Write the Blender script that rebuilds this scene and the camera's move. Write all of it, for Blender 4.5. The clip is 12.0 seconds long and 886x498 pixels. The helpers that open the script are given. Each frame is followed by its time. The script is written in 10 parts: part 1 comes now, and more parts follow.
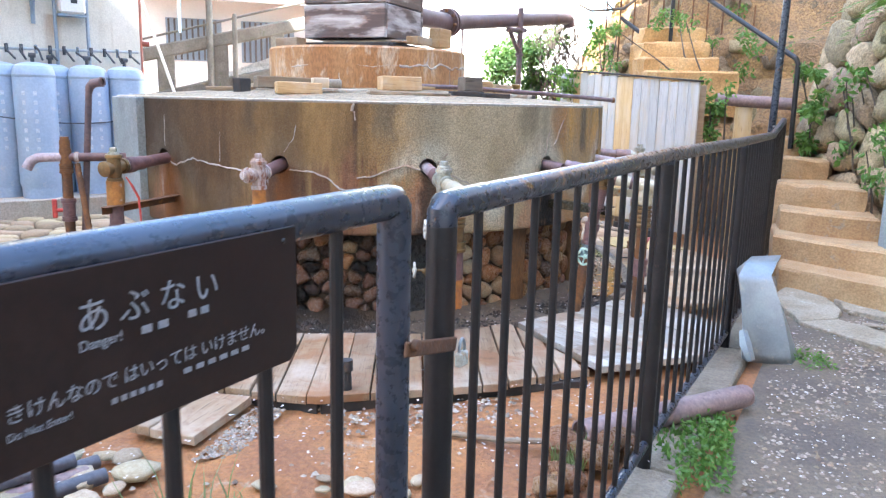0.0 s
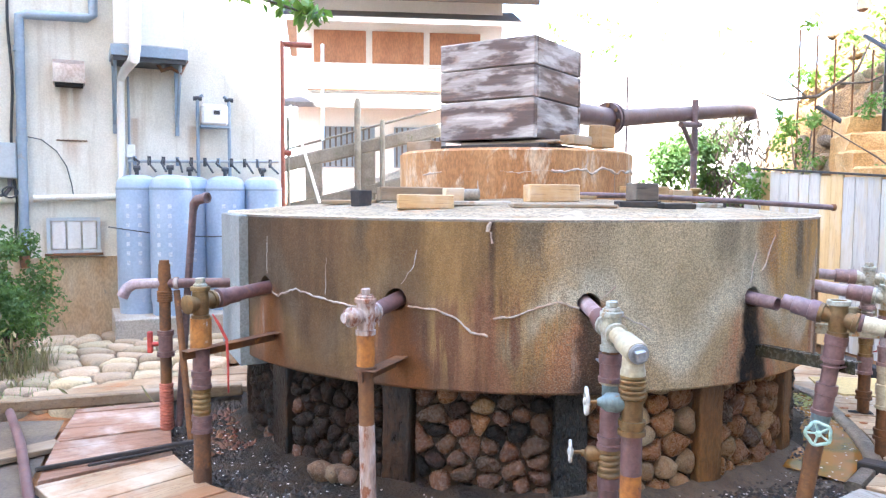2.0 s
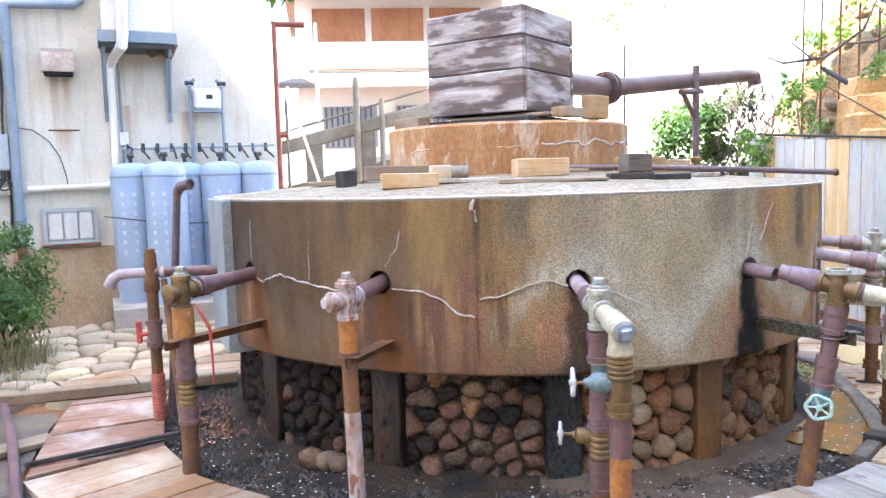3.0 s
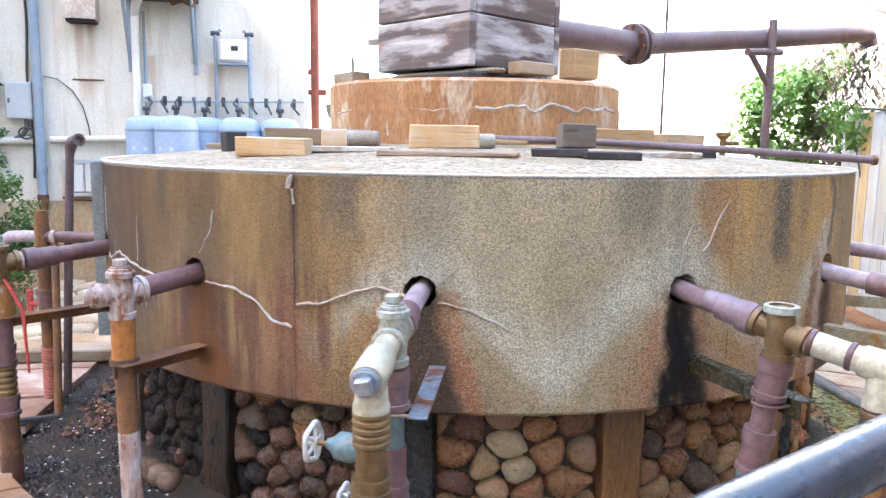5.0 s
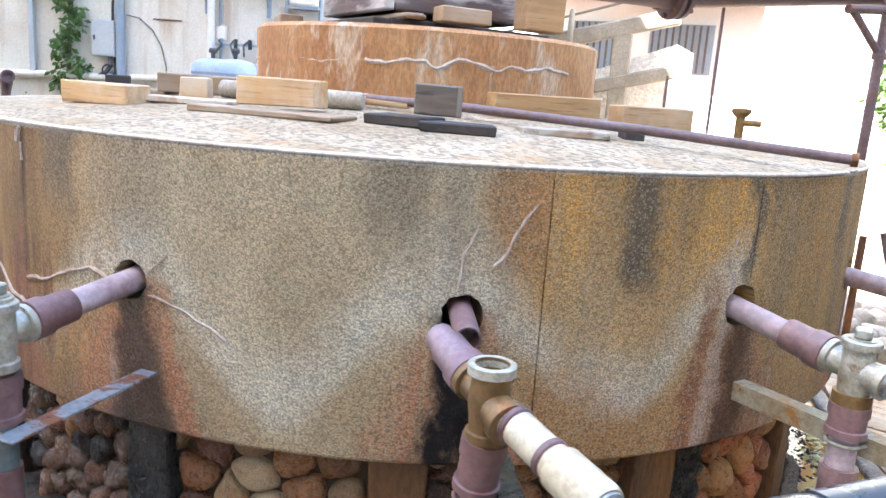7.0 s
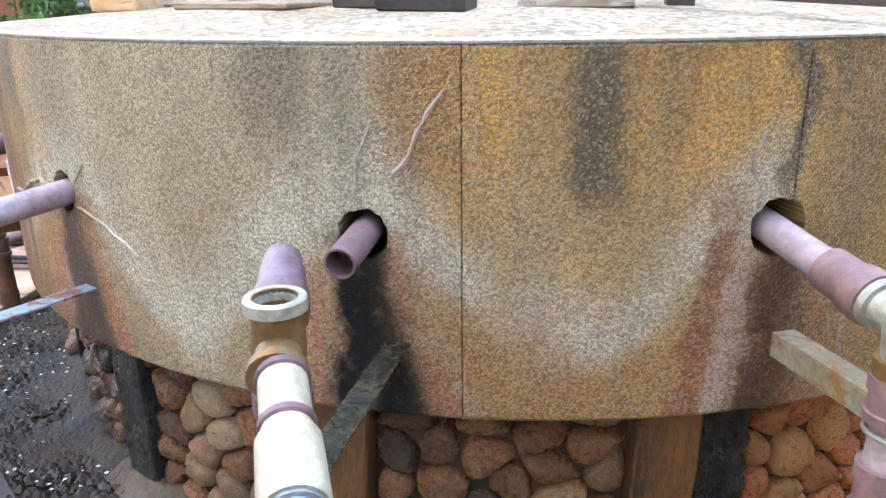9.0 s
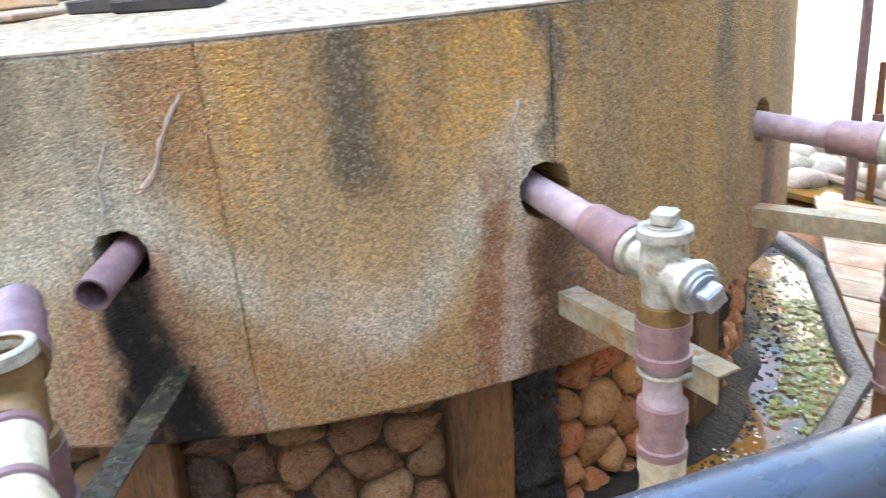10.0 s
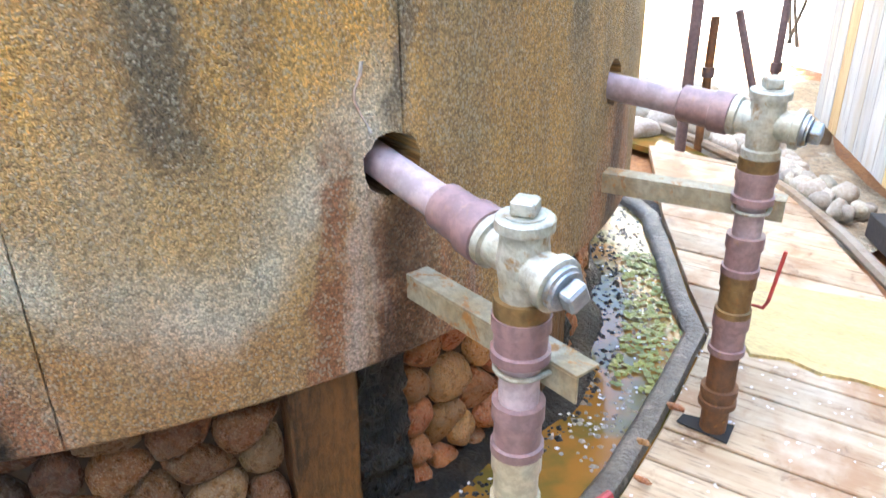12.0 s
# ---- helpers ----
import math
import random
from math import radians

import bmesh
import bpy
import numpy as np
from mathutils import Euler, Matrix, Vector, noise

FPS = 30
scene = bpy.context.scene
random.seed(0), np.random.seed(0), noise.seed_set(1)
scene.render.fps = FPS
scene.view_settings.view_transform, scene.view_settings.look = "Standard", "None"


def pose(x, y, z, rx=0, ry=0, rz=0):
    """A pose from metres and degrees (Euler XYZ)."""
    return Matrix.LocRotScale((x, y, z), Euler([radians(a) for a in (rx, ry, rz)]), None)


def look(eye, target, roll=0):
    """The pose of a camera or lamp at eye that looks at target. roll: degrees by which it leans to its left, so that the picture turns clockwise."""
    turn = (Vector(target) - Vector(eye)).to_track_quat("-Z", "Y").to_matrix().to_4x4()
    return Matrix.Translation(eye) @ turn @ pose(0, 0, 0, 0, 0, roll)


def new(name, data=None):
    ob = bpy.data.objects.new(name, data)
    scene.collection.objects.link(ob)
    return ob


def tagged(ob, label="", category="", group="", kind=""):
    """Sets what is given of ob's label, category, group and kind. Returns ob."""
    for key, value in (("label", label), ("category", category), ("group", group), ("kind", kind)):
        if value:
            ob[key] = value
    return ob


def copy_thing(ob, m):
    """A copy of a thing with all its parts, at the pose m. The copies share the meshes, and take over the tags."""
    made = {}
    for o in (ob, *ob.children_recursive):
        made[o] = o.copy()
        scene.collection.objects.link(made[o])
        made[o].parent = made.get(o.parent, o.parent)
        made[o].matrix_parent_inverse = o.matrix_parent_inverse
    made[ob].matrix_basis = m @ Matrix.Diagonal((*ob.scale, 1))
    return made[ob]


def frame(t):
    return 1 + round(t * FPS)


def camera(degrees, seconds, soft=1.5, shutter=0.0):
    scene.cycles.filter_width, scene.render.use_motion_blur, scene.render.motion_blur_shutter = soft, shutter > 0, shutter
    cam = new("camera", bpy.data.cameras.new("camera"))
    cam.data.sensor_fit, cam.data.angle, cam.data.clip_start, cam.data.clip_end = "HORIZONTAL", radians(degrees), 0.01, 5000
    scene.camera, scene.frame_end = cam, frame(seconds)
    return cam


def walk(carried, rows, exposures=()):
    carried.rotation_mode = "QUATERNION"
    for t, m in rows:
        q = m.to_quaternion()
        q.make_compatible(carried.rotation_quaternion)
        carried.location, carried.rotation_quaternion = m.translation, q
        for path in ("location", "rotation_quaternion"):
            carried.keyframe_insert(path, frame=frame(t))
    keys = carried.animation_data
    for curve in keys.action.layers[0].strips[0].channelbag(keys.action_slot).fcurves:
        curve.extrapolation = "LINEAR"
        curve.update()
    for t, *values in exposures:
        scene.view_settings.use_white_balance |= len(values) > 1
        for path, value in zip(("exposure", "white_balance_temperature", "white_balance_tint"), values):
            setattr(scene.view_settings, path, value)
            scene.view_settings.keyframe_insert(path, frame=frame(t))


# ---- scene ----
cam = camera(60.7, 12.0, soft=1.3, shutter=0.25)
ROWS = [
    (0, 0.131, -0.035, 1.194, 78.94, -1.29, 1.93),
    (0.5, 0.170, 0.280, 1.211, 78.24, -0.72, 3.26),
    (1, 0.164, 0.659, 1.227, 79.19, -1.30, 9.01),
    (1.5, 0.110, 0.873, 1.295, 83.48, -0.88, 12.71),
    (2, 0.052, 0.995, 1.267, 86.16, -0.31, 13.51),
    (2.5, 0.054, 1.042, 1.274, 84.83, 0.34, 14.10),
    (3, 0.144, 1.119, 1.267, 84.48, 1.62, 14.31),
    (3.5, 0.344, 1.332, 1.259, 84.61, -1.76, 16.91),
    (3.7, 0.425, 1.424, 1.270, 84.22, -0.54, 17.27),
    (5.3, 1.039, 2.360, 1.279, 81.69, 0.77, 27.59),
    (5.5, 1.121, 2.482, 1.283, 81.72, 3.17, 27.62),
    (6, 1.324, 2.724, 1.317, 81.33, 0.12, 32.11),
    (6.5, 1.499, 2.985, 1.312, 80.63, -2.52, 37.27),
    (7, 1.625, 3.241, 1.337, 78.09, -3.93, 40.28),
    (7.5, 1.735, 3.468, 1.310, 76.94, -3.44, 50.25),
    (7.7, 1.760, 3.554, 1.277, 76.04, -3.32, 50.88),
    (9.3, 1.835, 4.027, 1.243, 70.93, 1.15, 58.91),
    (9.5, 1.836, 4.038, 1.231, 71.12, 0.34, 55.61),
    (10, 1.878, 4.117, 1.242, 70.01, 4.97, 44.84),
    (10.5, 1.822, 4.231, 1.245, 67.73, 4.85, 36.32),
    (11, 1.771, 4.301, 1.192, 62.34, 2.30, 33.51),
    (11.5, 1.765, 4.302, 1.199, 60.86, 1.89, 32.93),
    (12, 1.765, 4.255, 1.262, 64.38, 0.78, 33.80),
]
walk(cam, [(t, pose(x, y, z, rx, ry, rz)) for t, x, y, z, rx, ry, rz in ROWS],
     exposures=[(0.0, 3.55, 6020, 8), (0.5, 3.70, 6040, 8), (1.0, 3.83, 6060, 8), (2.0, 3.77, 6060, 9), (3.5, 3.69, 6080, 10), (5.5, 3.79, 6170, 9), (7.5, 3.71, 6320, 9), (9.5, 4.02, 6320, 6), (10.5, 4.08, 6330, 6), (12.0, 4.14, 6200, 5)])

# ---------------------------------------------------------------- light
world = bpy.data.worlds.new("sky")
scene.world = world
world.use_nodes = True
wn, wl = world.node_tree.nodes, world.node_tree.links
sky = wn.new("ShaderNodeTexSky")
sky.sky_type = "NISHITA"
sky.sun_disc = False
SUN_EL, SUN_AZ = 55.0, 200.0      # degrees; azimuth of the sun, clockwise from +y
sky.sun_elevation, sky.sun_rotation = radians(SUN_EL), radians(SUN_AZ)
sky.air_density, sky.dust_density, sky.ozone_density = 1.0, 1.2, 1.0
wn["Background"].inputs["Strength"].default_value = 0.15
wl.new(sky.outputs["Color"], wn["Background"].inputs["Color"])
sun = new("sun", bpy.data.lights.new("sun", "SUN"))
sun.data.energy, sun.data.angle, sun.data.color = 4.9, radians(0.55), (1.0, 0.965, 0.91)
sd = Vector((math.sin(radians(SUN_AZ)) * math.cos(radians(SUN_EL)), math.cos(radians(SUN_AZ)) * math.cos(radians(SUN_EL)), math.sin(radians(SUN_EL))))
sun.matrix_world = look(sd * 30, (0, 0, 0))
scene.view_settings.exposure = 0.0

# ---------------------------------------------------------------- helpers
CX, CY = -0.634, 5.791            # the tank's axis
R_T, Z_TOP, Z_LIP = 1.75, 1.18, 0.455
Z_HOLE = 0.842
HOLES = (-151.0, -125.3, -98.4, -71.6, -44.7, -19.4, 5.0, 32.0)
PATH_Z = -0.06


def radial(az, r, z):
    a = radians(az)
    return Vector((CX + r * math.cos(a), CY + r * math.sin(a), z))


def out(az):
    return Vector((math.cos(radians(az)), math.sin(radians(az)), 0))


def mesh_of(name, bm, smooth=None):
    me = bpy.data.meshes.new(name)
    bm.normal_update()
    bm.to_mesh(me)
    bm.free()
    if smooth is not None:
        for p in me.polygons:
            p.use_smooth = True
        me.set_sharp_from_angle(angle=radians(smooth))
    return me


def part(name, bm, material, parent=None, label="", smooth=35, kind=""):
    me = mesh_of(name, bm, smooth)
    me.materials.append(material)
    ob = new(name, me)
    if parent is not None:
        ob.parent = parent
    return tagged(ob, label=label, kind=kind)


def thing(name, at, label, category, group="", kind=""):
    ob = new(name)
    ob.location = at
    ob.empty_display_size = 0.1
    return tagged(ob, label, category, group, kind)


def settle_parts(root):
    """Parts are modelled in world coordinates; keep them there under their root."""
    inv = Matrix.Translation(root.location).inverted()
    for o in root.children:
        o.matrix_parent_inverse = inv


def frame_of(d):
    d = Vector(d).normalized()
    up = Vector((0, 0, 1)) if abs(d.z) < 0.95 else Vector((1, 0, 0))
    a = d.cross(up).normalized()
    return d, a, d.cross(a).normalized()


def rev(bm, origin, d, profile, seg=18, cap=True):
    """A turned body: profile is (distance along d, radius)."""
    d, a, b = frame_of(d)
    origin = Vector(origin)
    rings = []
    for s, r in profile:
        rings.append([bm.verts.new(origin + d * s + (a * math.cos(2 * math.pi * i / seg) + b * math.sin(2 * math.pi * i / seg)) * r) for i in range(seg)])
    for p, q in zip(rings[:-1], rings[1:]):
        for i in range(seg):
            j = (i + 1) % seg
            bm.faces.new((p[i], p[j], q[j], q[i]))
    if cap:
        bm.faces.new(rings[0][::-1])
        bm.faces.new(rings[-1])
    return bm


def rod(bm, p, q, r, seg=12):
    p, q = Vector(p), Vector(q)
    return rev(bm, p, q - p, [(0, r), ((q - p).length, r)], seg)


def sweep(bm, pts, r, seg=10, closed=False):
    """A round bar along a line of points; r is one radius or one for each point."""
    pts = [Vector(p) for p in pts]
    n = len(pts)
    rs = r if isinstance(r, (list, tuple)) else [r] * n
    rings = []
    prev = None
    for i, p in enumerate(pts):
        d = (pts[min(i + 1, n - 1)] - pts[max(i - 1, 0)]).normalized()
        if prev is None:
            _, a, b = frame_of(d)
        else:
            a = (prev - d * prev.dot(d)).normalized()
            b = d.cross(a).normalized()
        prev = a
        rings.append([bm.verts.new(p + (a * math.cos(2 * math.pi * k / seg) + b * math.sin(2 * math.pi * k / seg)) * rs[i]) for k in range(seg)])
    for u, v in zip(rings[:-1], rings[1:]):
        for k in range(seg):
            j = (k + 1) % seg
            bm.faces.new((u[k], u[j], v[j], v[k]))
    bm.faces.new(rings[0][::-1])
    bm.faces.new(rings[-1])
    return bm


def block(bm, m, sx, sy, sz, bevel=0.0, jitter=0.0, rng=None):
    """A box of the given size, its base centre at m's origin."""
    made = bmesh.ops.create_cube(bm, size=1.0, matrix=m @ Matrix.Translation((0, 0, sz / 2)) @ Matrix.Diagonal((sx, sy, sz, 1)))
    if jitter:
        for v in made["verts"]:
            v.co += Vector([rng.uniform(-jitter, jitter) for _ in range(3)])
    if bevel:
        es = list({e for v in made["verts"] for e in v.link_edges})
        bmesh.ops.bevel(bm, geom=es, offset=bevel, segments=1, affect="EDGES")
    return bm


def slab(bm, poly, z0, z1, bevel=0.0):
    """An upright prism over a plan polygon."""
    lo = [bm.verts.new((x, y, z0)) for x, y in poly]
    hi = [bm.verts.new((x, y, z1)) for x, y in poly]
    n = len(poly)
    top = bm.faces.new(hi)
    bm.faces.new(lo[::-1])
    for i in range(n):
        bm.faces.new((lo[i], lo[(i + 1) % n], hi[(i + 1) % n], hi[i]))
    if bevel:
        bmesh.ops.bevel(bm, geom=list(top.edges), offset=bevel, segments=1, affect="EDGES")
    return bm


def clip(poly, n, c):
    """The part of a plan polygon where n . p <= c."""
    res = []
    for p, q in zip(poly, poly[1:] + poly[:1]):
        dp, dq = n[0] * p[0] + n[1] * p[1] - c, n[0] * q[0] + n[1] * q[1] - c
        if dp <= 0:
            res.append(p)
        if dp * dq < 0:
            t = dp / (dp - dq)
            res.append((p[0] + t * (q[0] - p[0]), p[1] + t * (q[1] - p[1])))
    return res


def pebble(rng, flat=0.7, sub=2, rough=0.16):
    bm = bmesh.new()
    bmesh.ops.create_icosphere(bm, subdivisions=sub, radius=1.0)
    o = Vector([rng.uniform(0, 50) for _ in range(3)])
    for v in bm.verts:
        k = 1 + rough * noise.noise(v.co * 1.1 + o) * 2 + 0.05 * noise.noise(v.co * 3 + o)
        v.co = Vector((v.co.x * k, v.co.y * k * flat, v.co.z * k))
        for ax in range(3):          # squarish, like worn river stones
            lim = (0.86, 0.80 * flat, 0.86)[ax]
            if abs(v.co[ax]) > lim:
                v.co[ax] = math.copysign(lim + (abs(v.co[ax]) - lim) * 0.6, v.co[ax])
    return bm


# ---------------------------------------------------------------- materials
def nodes_of(name):
    m = bpy.data.materials.new(name)
    m.use_nodes = True
    return m, m.node_tree.nodes, m.node_tree.links, m.node_tree.nodes["Principled BSDF"]


class Net:
    """Short hand for building a node tree."""

    def __init__(self, name):
        self.m, self.n, self.l, self.p = nodes_of(name)

    def tex(self, kind, vec=None, **inp):
        t = self.n.new("ShaderNodeTex" + kind)
        for k, v in inp.items():
            t.inputs[k].default_value = v
        if vec is not None:
            self.l.new(vec, t.inputs["Vector"])
        return t

    def coord(self, scale=(1, 1, 1), kind="Object"):
        c = self.n.new("ShaderNodeTexCoord")
        mp = self.n.new("ShaderNodeMapping")
        mp.inputs["Scale"].default_value = scale
        self.l.new(c.outputs[kind], mp.inputs["Vector"])
        return mp.outputs["Vector"]

    def put(self, sock, v):
        if isinstance(v, bpy.types.NodeSocket):
            self.l.new(v, sock)
        elif isinstance(v, (tuple, list)):
            sock.default_value = (*v, 1.0) if len(v) == 3 and len(sock.default_value) == 4 else v
        else:
            sock.default_value = v

    def math(self, op, a, b=0.0, c=0.0, clamp=False):
        t = self.n.new("ShaderNodeMath")
        t.operation, t.use_clamp = op, clamp
        for s, v in zip(t.inputs, (a, b, c)):
            self.put(s, v)
        return t.outputs[0]

    def span(self, v, lo, hi, a=0.0, b=1.0):
        t = self.n.new("ShaderNodeMapRange")
        t.interpolation_type = "SMOOTHSTEP"
        for s, x in zip(t.inputs, (v, lo, hi, a, b)):
            self.put(s, x)
        return t.outputs[0]

    def mix(self, f, a, b, mode="MIX"):
        t = self.n.new("ShaderNodeMix")
        t.data_type, t.blend_type = "RGBA", mode
        self.put(t.inputs[0], f)
        self.put(t.inputs[6], a)
        self.put(t.inputs[7], b)
        return t.outputs[2]

    def bump(self, h, strength=0.3, dist=0.01):
        t = self.n.new("ShaderNodeBump")
        t.inputs["Strength"].default_value, t.inputs["Distance"].default_value = strength, dist
        self.l.new(h, t.inputs["Height"])
        self.l.new(t.outputs[0], self.p.inputs["Normal"])

    def done(self, col, rough=0.8, metal=0.0, spec=None):
        self.put(self.p.inputs["Base Color"], col)
        self.put(self.p.inputs["Roughness"], rough)
        self.put(self.p.inputs["Metallic"], metal)
        if spec is not None:
            self.put(self.p.inputs["Specular IOR Level"], spec)
        return self.m

    def rand(self):
        return self.n.new("ShaderNodeObjectInfo").outputs["Random"]

    def island(self):
        return self.n.new("ShaderNodeNewGeometry").outputs["Random Per Island"]


def weathered(name, a, b, c=None, scale=3.0, fine=60.0, rough=0.8, metal=0.0, bump=0.25, dist=0.004, stretch=(1, 1, 1), amount=0.35, rnd=0.0, island=False, spot=(0.58, 0.7), spec=None):
    """Two colours mixed by a broad noise, a third in patches, fine grain and relief over all."""
    k = Net(name)
    v = k.coord(stretch)
    broad = k.tex("Noise", v, Scale=scale, Detail=5.0, Roughness=0.6).outputs[0]
    grain = k.tex("Noise", v, Scale=fine, Detail=4.0, Roughness=0.65).outputs[0]
    col = k.mix(k.span(broad, 0.35, 0.65), a, b)
    if c is not None:
        patch = k.tex("Noise", k.coord(stretch), Scale=scale * 2.3, Detail=6.0, Roughness=0.7, Distortion=0.4).outputs[0]
        col = k.mix(k.span(patch, *spot), col, c)
    col = k.mix(amount, col, k.mix(k.span(grain, 0.36, 0.64), (0.22, 0.22, 0.22), (1.08, 1.08, 1.08)), "MULTIPLY")
    if rnd:
        r = k.island() if island else k.rand()
        hsv = k.n.new("ShaderNodeHueSaturation")
        k.put(hsv.inputs["Value"], k.math("MULTIPLY_ADD", r, 2 * rnd, 1 - rnd))
        k.put(hsv.inputs["Hue"], k.math("MULTIPLY_ADD", k.math("FRACT", k.math("MULTIPLY", r, 7.3)), 0.03, 0.485))
        k.l.new(col, hsv.inputs["Color"])
        col = hsv.outputs[0]
    k.bump(k.math("MULTIPLY_ADD", broad, 0.6, grain), min(1.0, bump * 1.6), dist * 1.2)
    return k.done(col, k.span(grain, 0.2, 0.8, rough - 0.1, min(1.0, rough + 0.1)), metal, spec)


def stone_material(name, a, b, c, rough=0.46, glint=1.0, spec=0.5):
    """Wet-looking crystalline stone: broad tone, dark and pale grains, the pale ones also painting glints, pitted
    relief, each stone its own shade.
    """
    k = Net(name)
    g = k.n.new("ShaderNodeNewGeometry")
    v = g.outputs["Position"]
    r = k.rand()
    broad = k.tex("Noise", v, Scale=22.0, Detail=4.0, Roughness=0.6).outputs[0]
    cell = k.tex("Voronoi", v, Scale=330.0)
    tone = k.n.new("ShaderNodeSeparateColor")
    k.l.new(cell.outputs["Color"], tone.inputs[0])
    patch = k.tex("Noise", v, Scale=60.0, Detail=5.0, Roughness=0.7).outputs[0]
    col = k.mix(k.span(broad, 0.36, 0.64), a, b)
    r2 = k.math("FRACT", k.math("MULTIPLY", r, 5.7))
    col = k.mix(k.math("MULTIPLY", k.span(r2, 0.6, 0.85), 0.6), col, c)
    col = k.mix(k.math("MULTIPLY", k.span(patch, 0.55, 0.68), 0.6), col, k.mix(0.25 * glint, c, (0.5, 0.45, 0.38)))
    col = k.mix(k.math("MULTIPLY", k.span(patch, 0.44, 0.33), 0.7), col, k.mix(0.75, b, (0.02, 0.014, 0.01)))
    col = k.mix(k.math("MULTIPLY", k.span(tone.outputs[0], 0.55, 0.8), 0.32), col, k.mix(0.8, b, (0.015, 0.012, 0.01)))
    col = k.mix(k.math("MULTIPLY", k.span(tone.outputs[1], 0.82, 0.92), 0.3 * glint), col, (0.56, 0.47, 0.36))
    hsv = k.n.new("ShaderNodeHueSaturation")
    k.put(hsv.inputs["Value"], k.math("MULTIPLY_ADD", r, 0.5, 0.70))
    k.put(hsv.inputs["Hue"], k.math("MULTIPLY_ADD", r2, 0.016, 0.490))
    k.l.new(col, hsv.inputs["Color"])
    h = k.math("ADD", k.math("MULTIPLY", cell.outputs["Distance"], -0.5), k.math("MULTIPLY", patch, 1.6))
    k.bump(k.math("ADD", h, broad), 0.9, 0.006)
    return k.done(hsv.outputs[0], k.span(patch, 0.3, 0.7, rough - 0.12, rough + 0.15), 0.0, spec)


def leaf_mat(name, a, b):
    k = Net(name)
    col = k.mix(k.island(), a, b)
    m = k.done(col, 0.5)
    k.put(k.p.inputs["Subsurface Weight"], 0.0)
    tr = k.n.new("ShaderNodeBsdfTranslucent")
    k.put(tr.inputs["Color"], k.mix(0.5, col, (0.25, 0.4, 0.05)))
    mx = k.n.new("ShaderNodeMixShader")
    mx.inputs[0].default_value = 0.3
    k.l.new(k.p.outputs[0], mx.inputs[1])
    k.l.new(tr.outputs[0], mx.inputs[2])
    k.l.new(mx.outputs[0], k.n["Material Output"].inputs["Surface"])
    return m


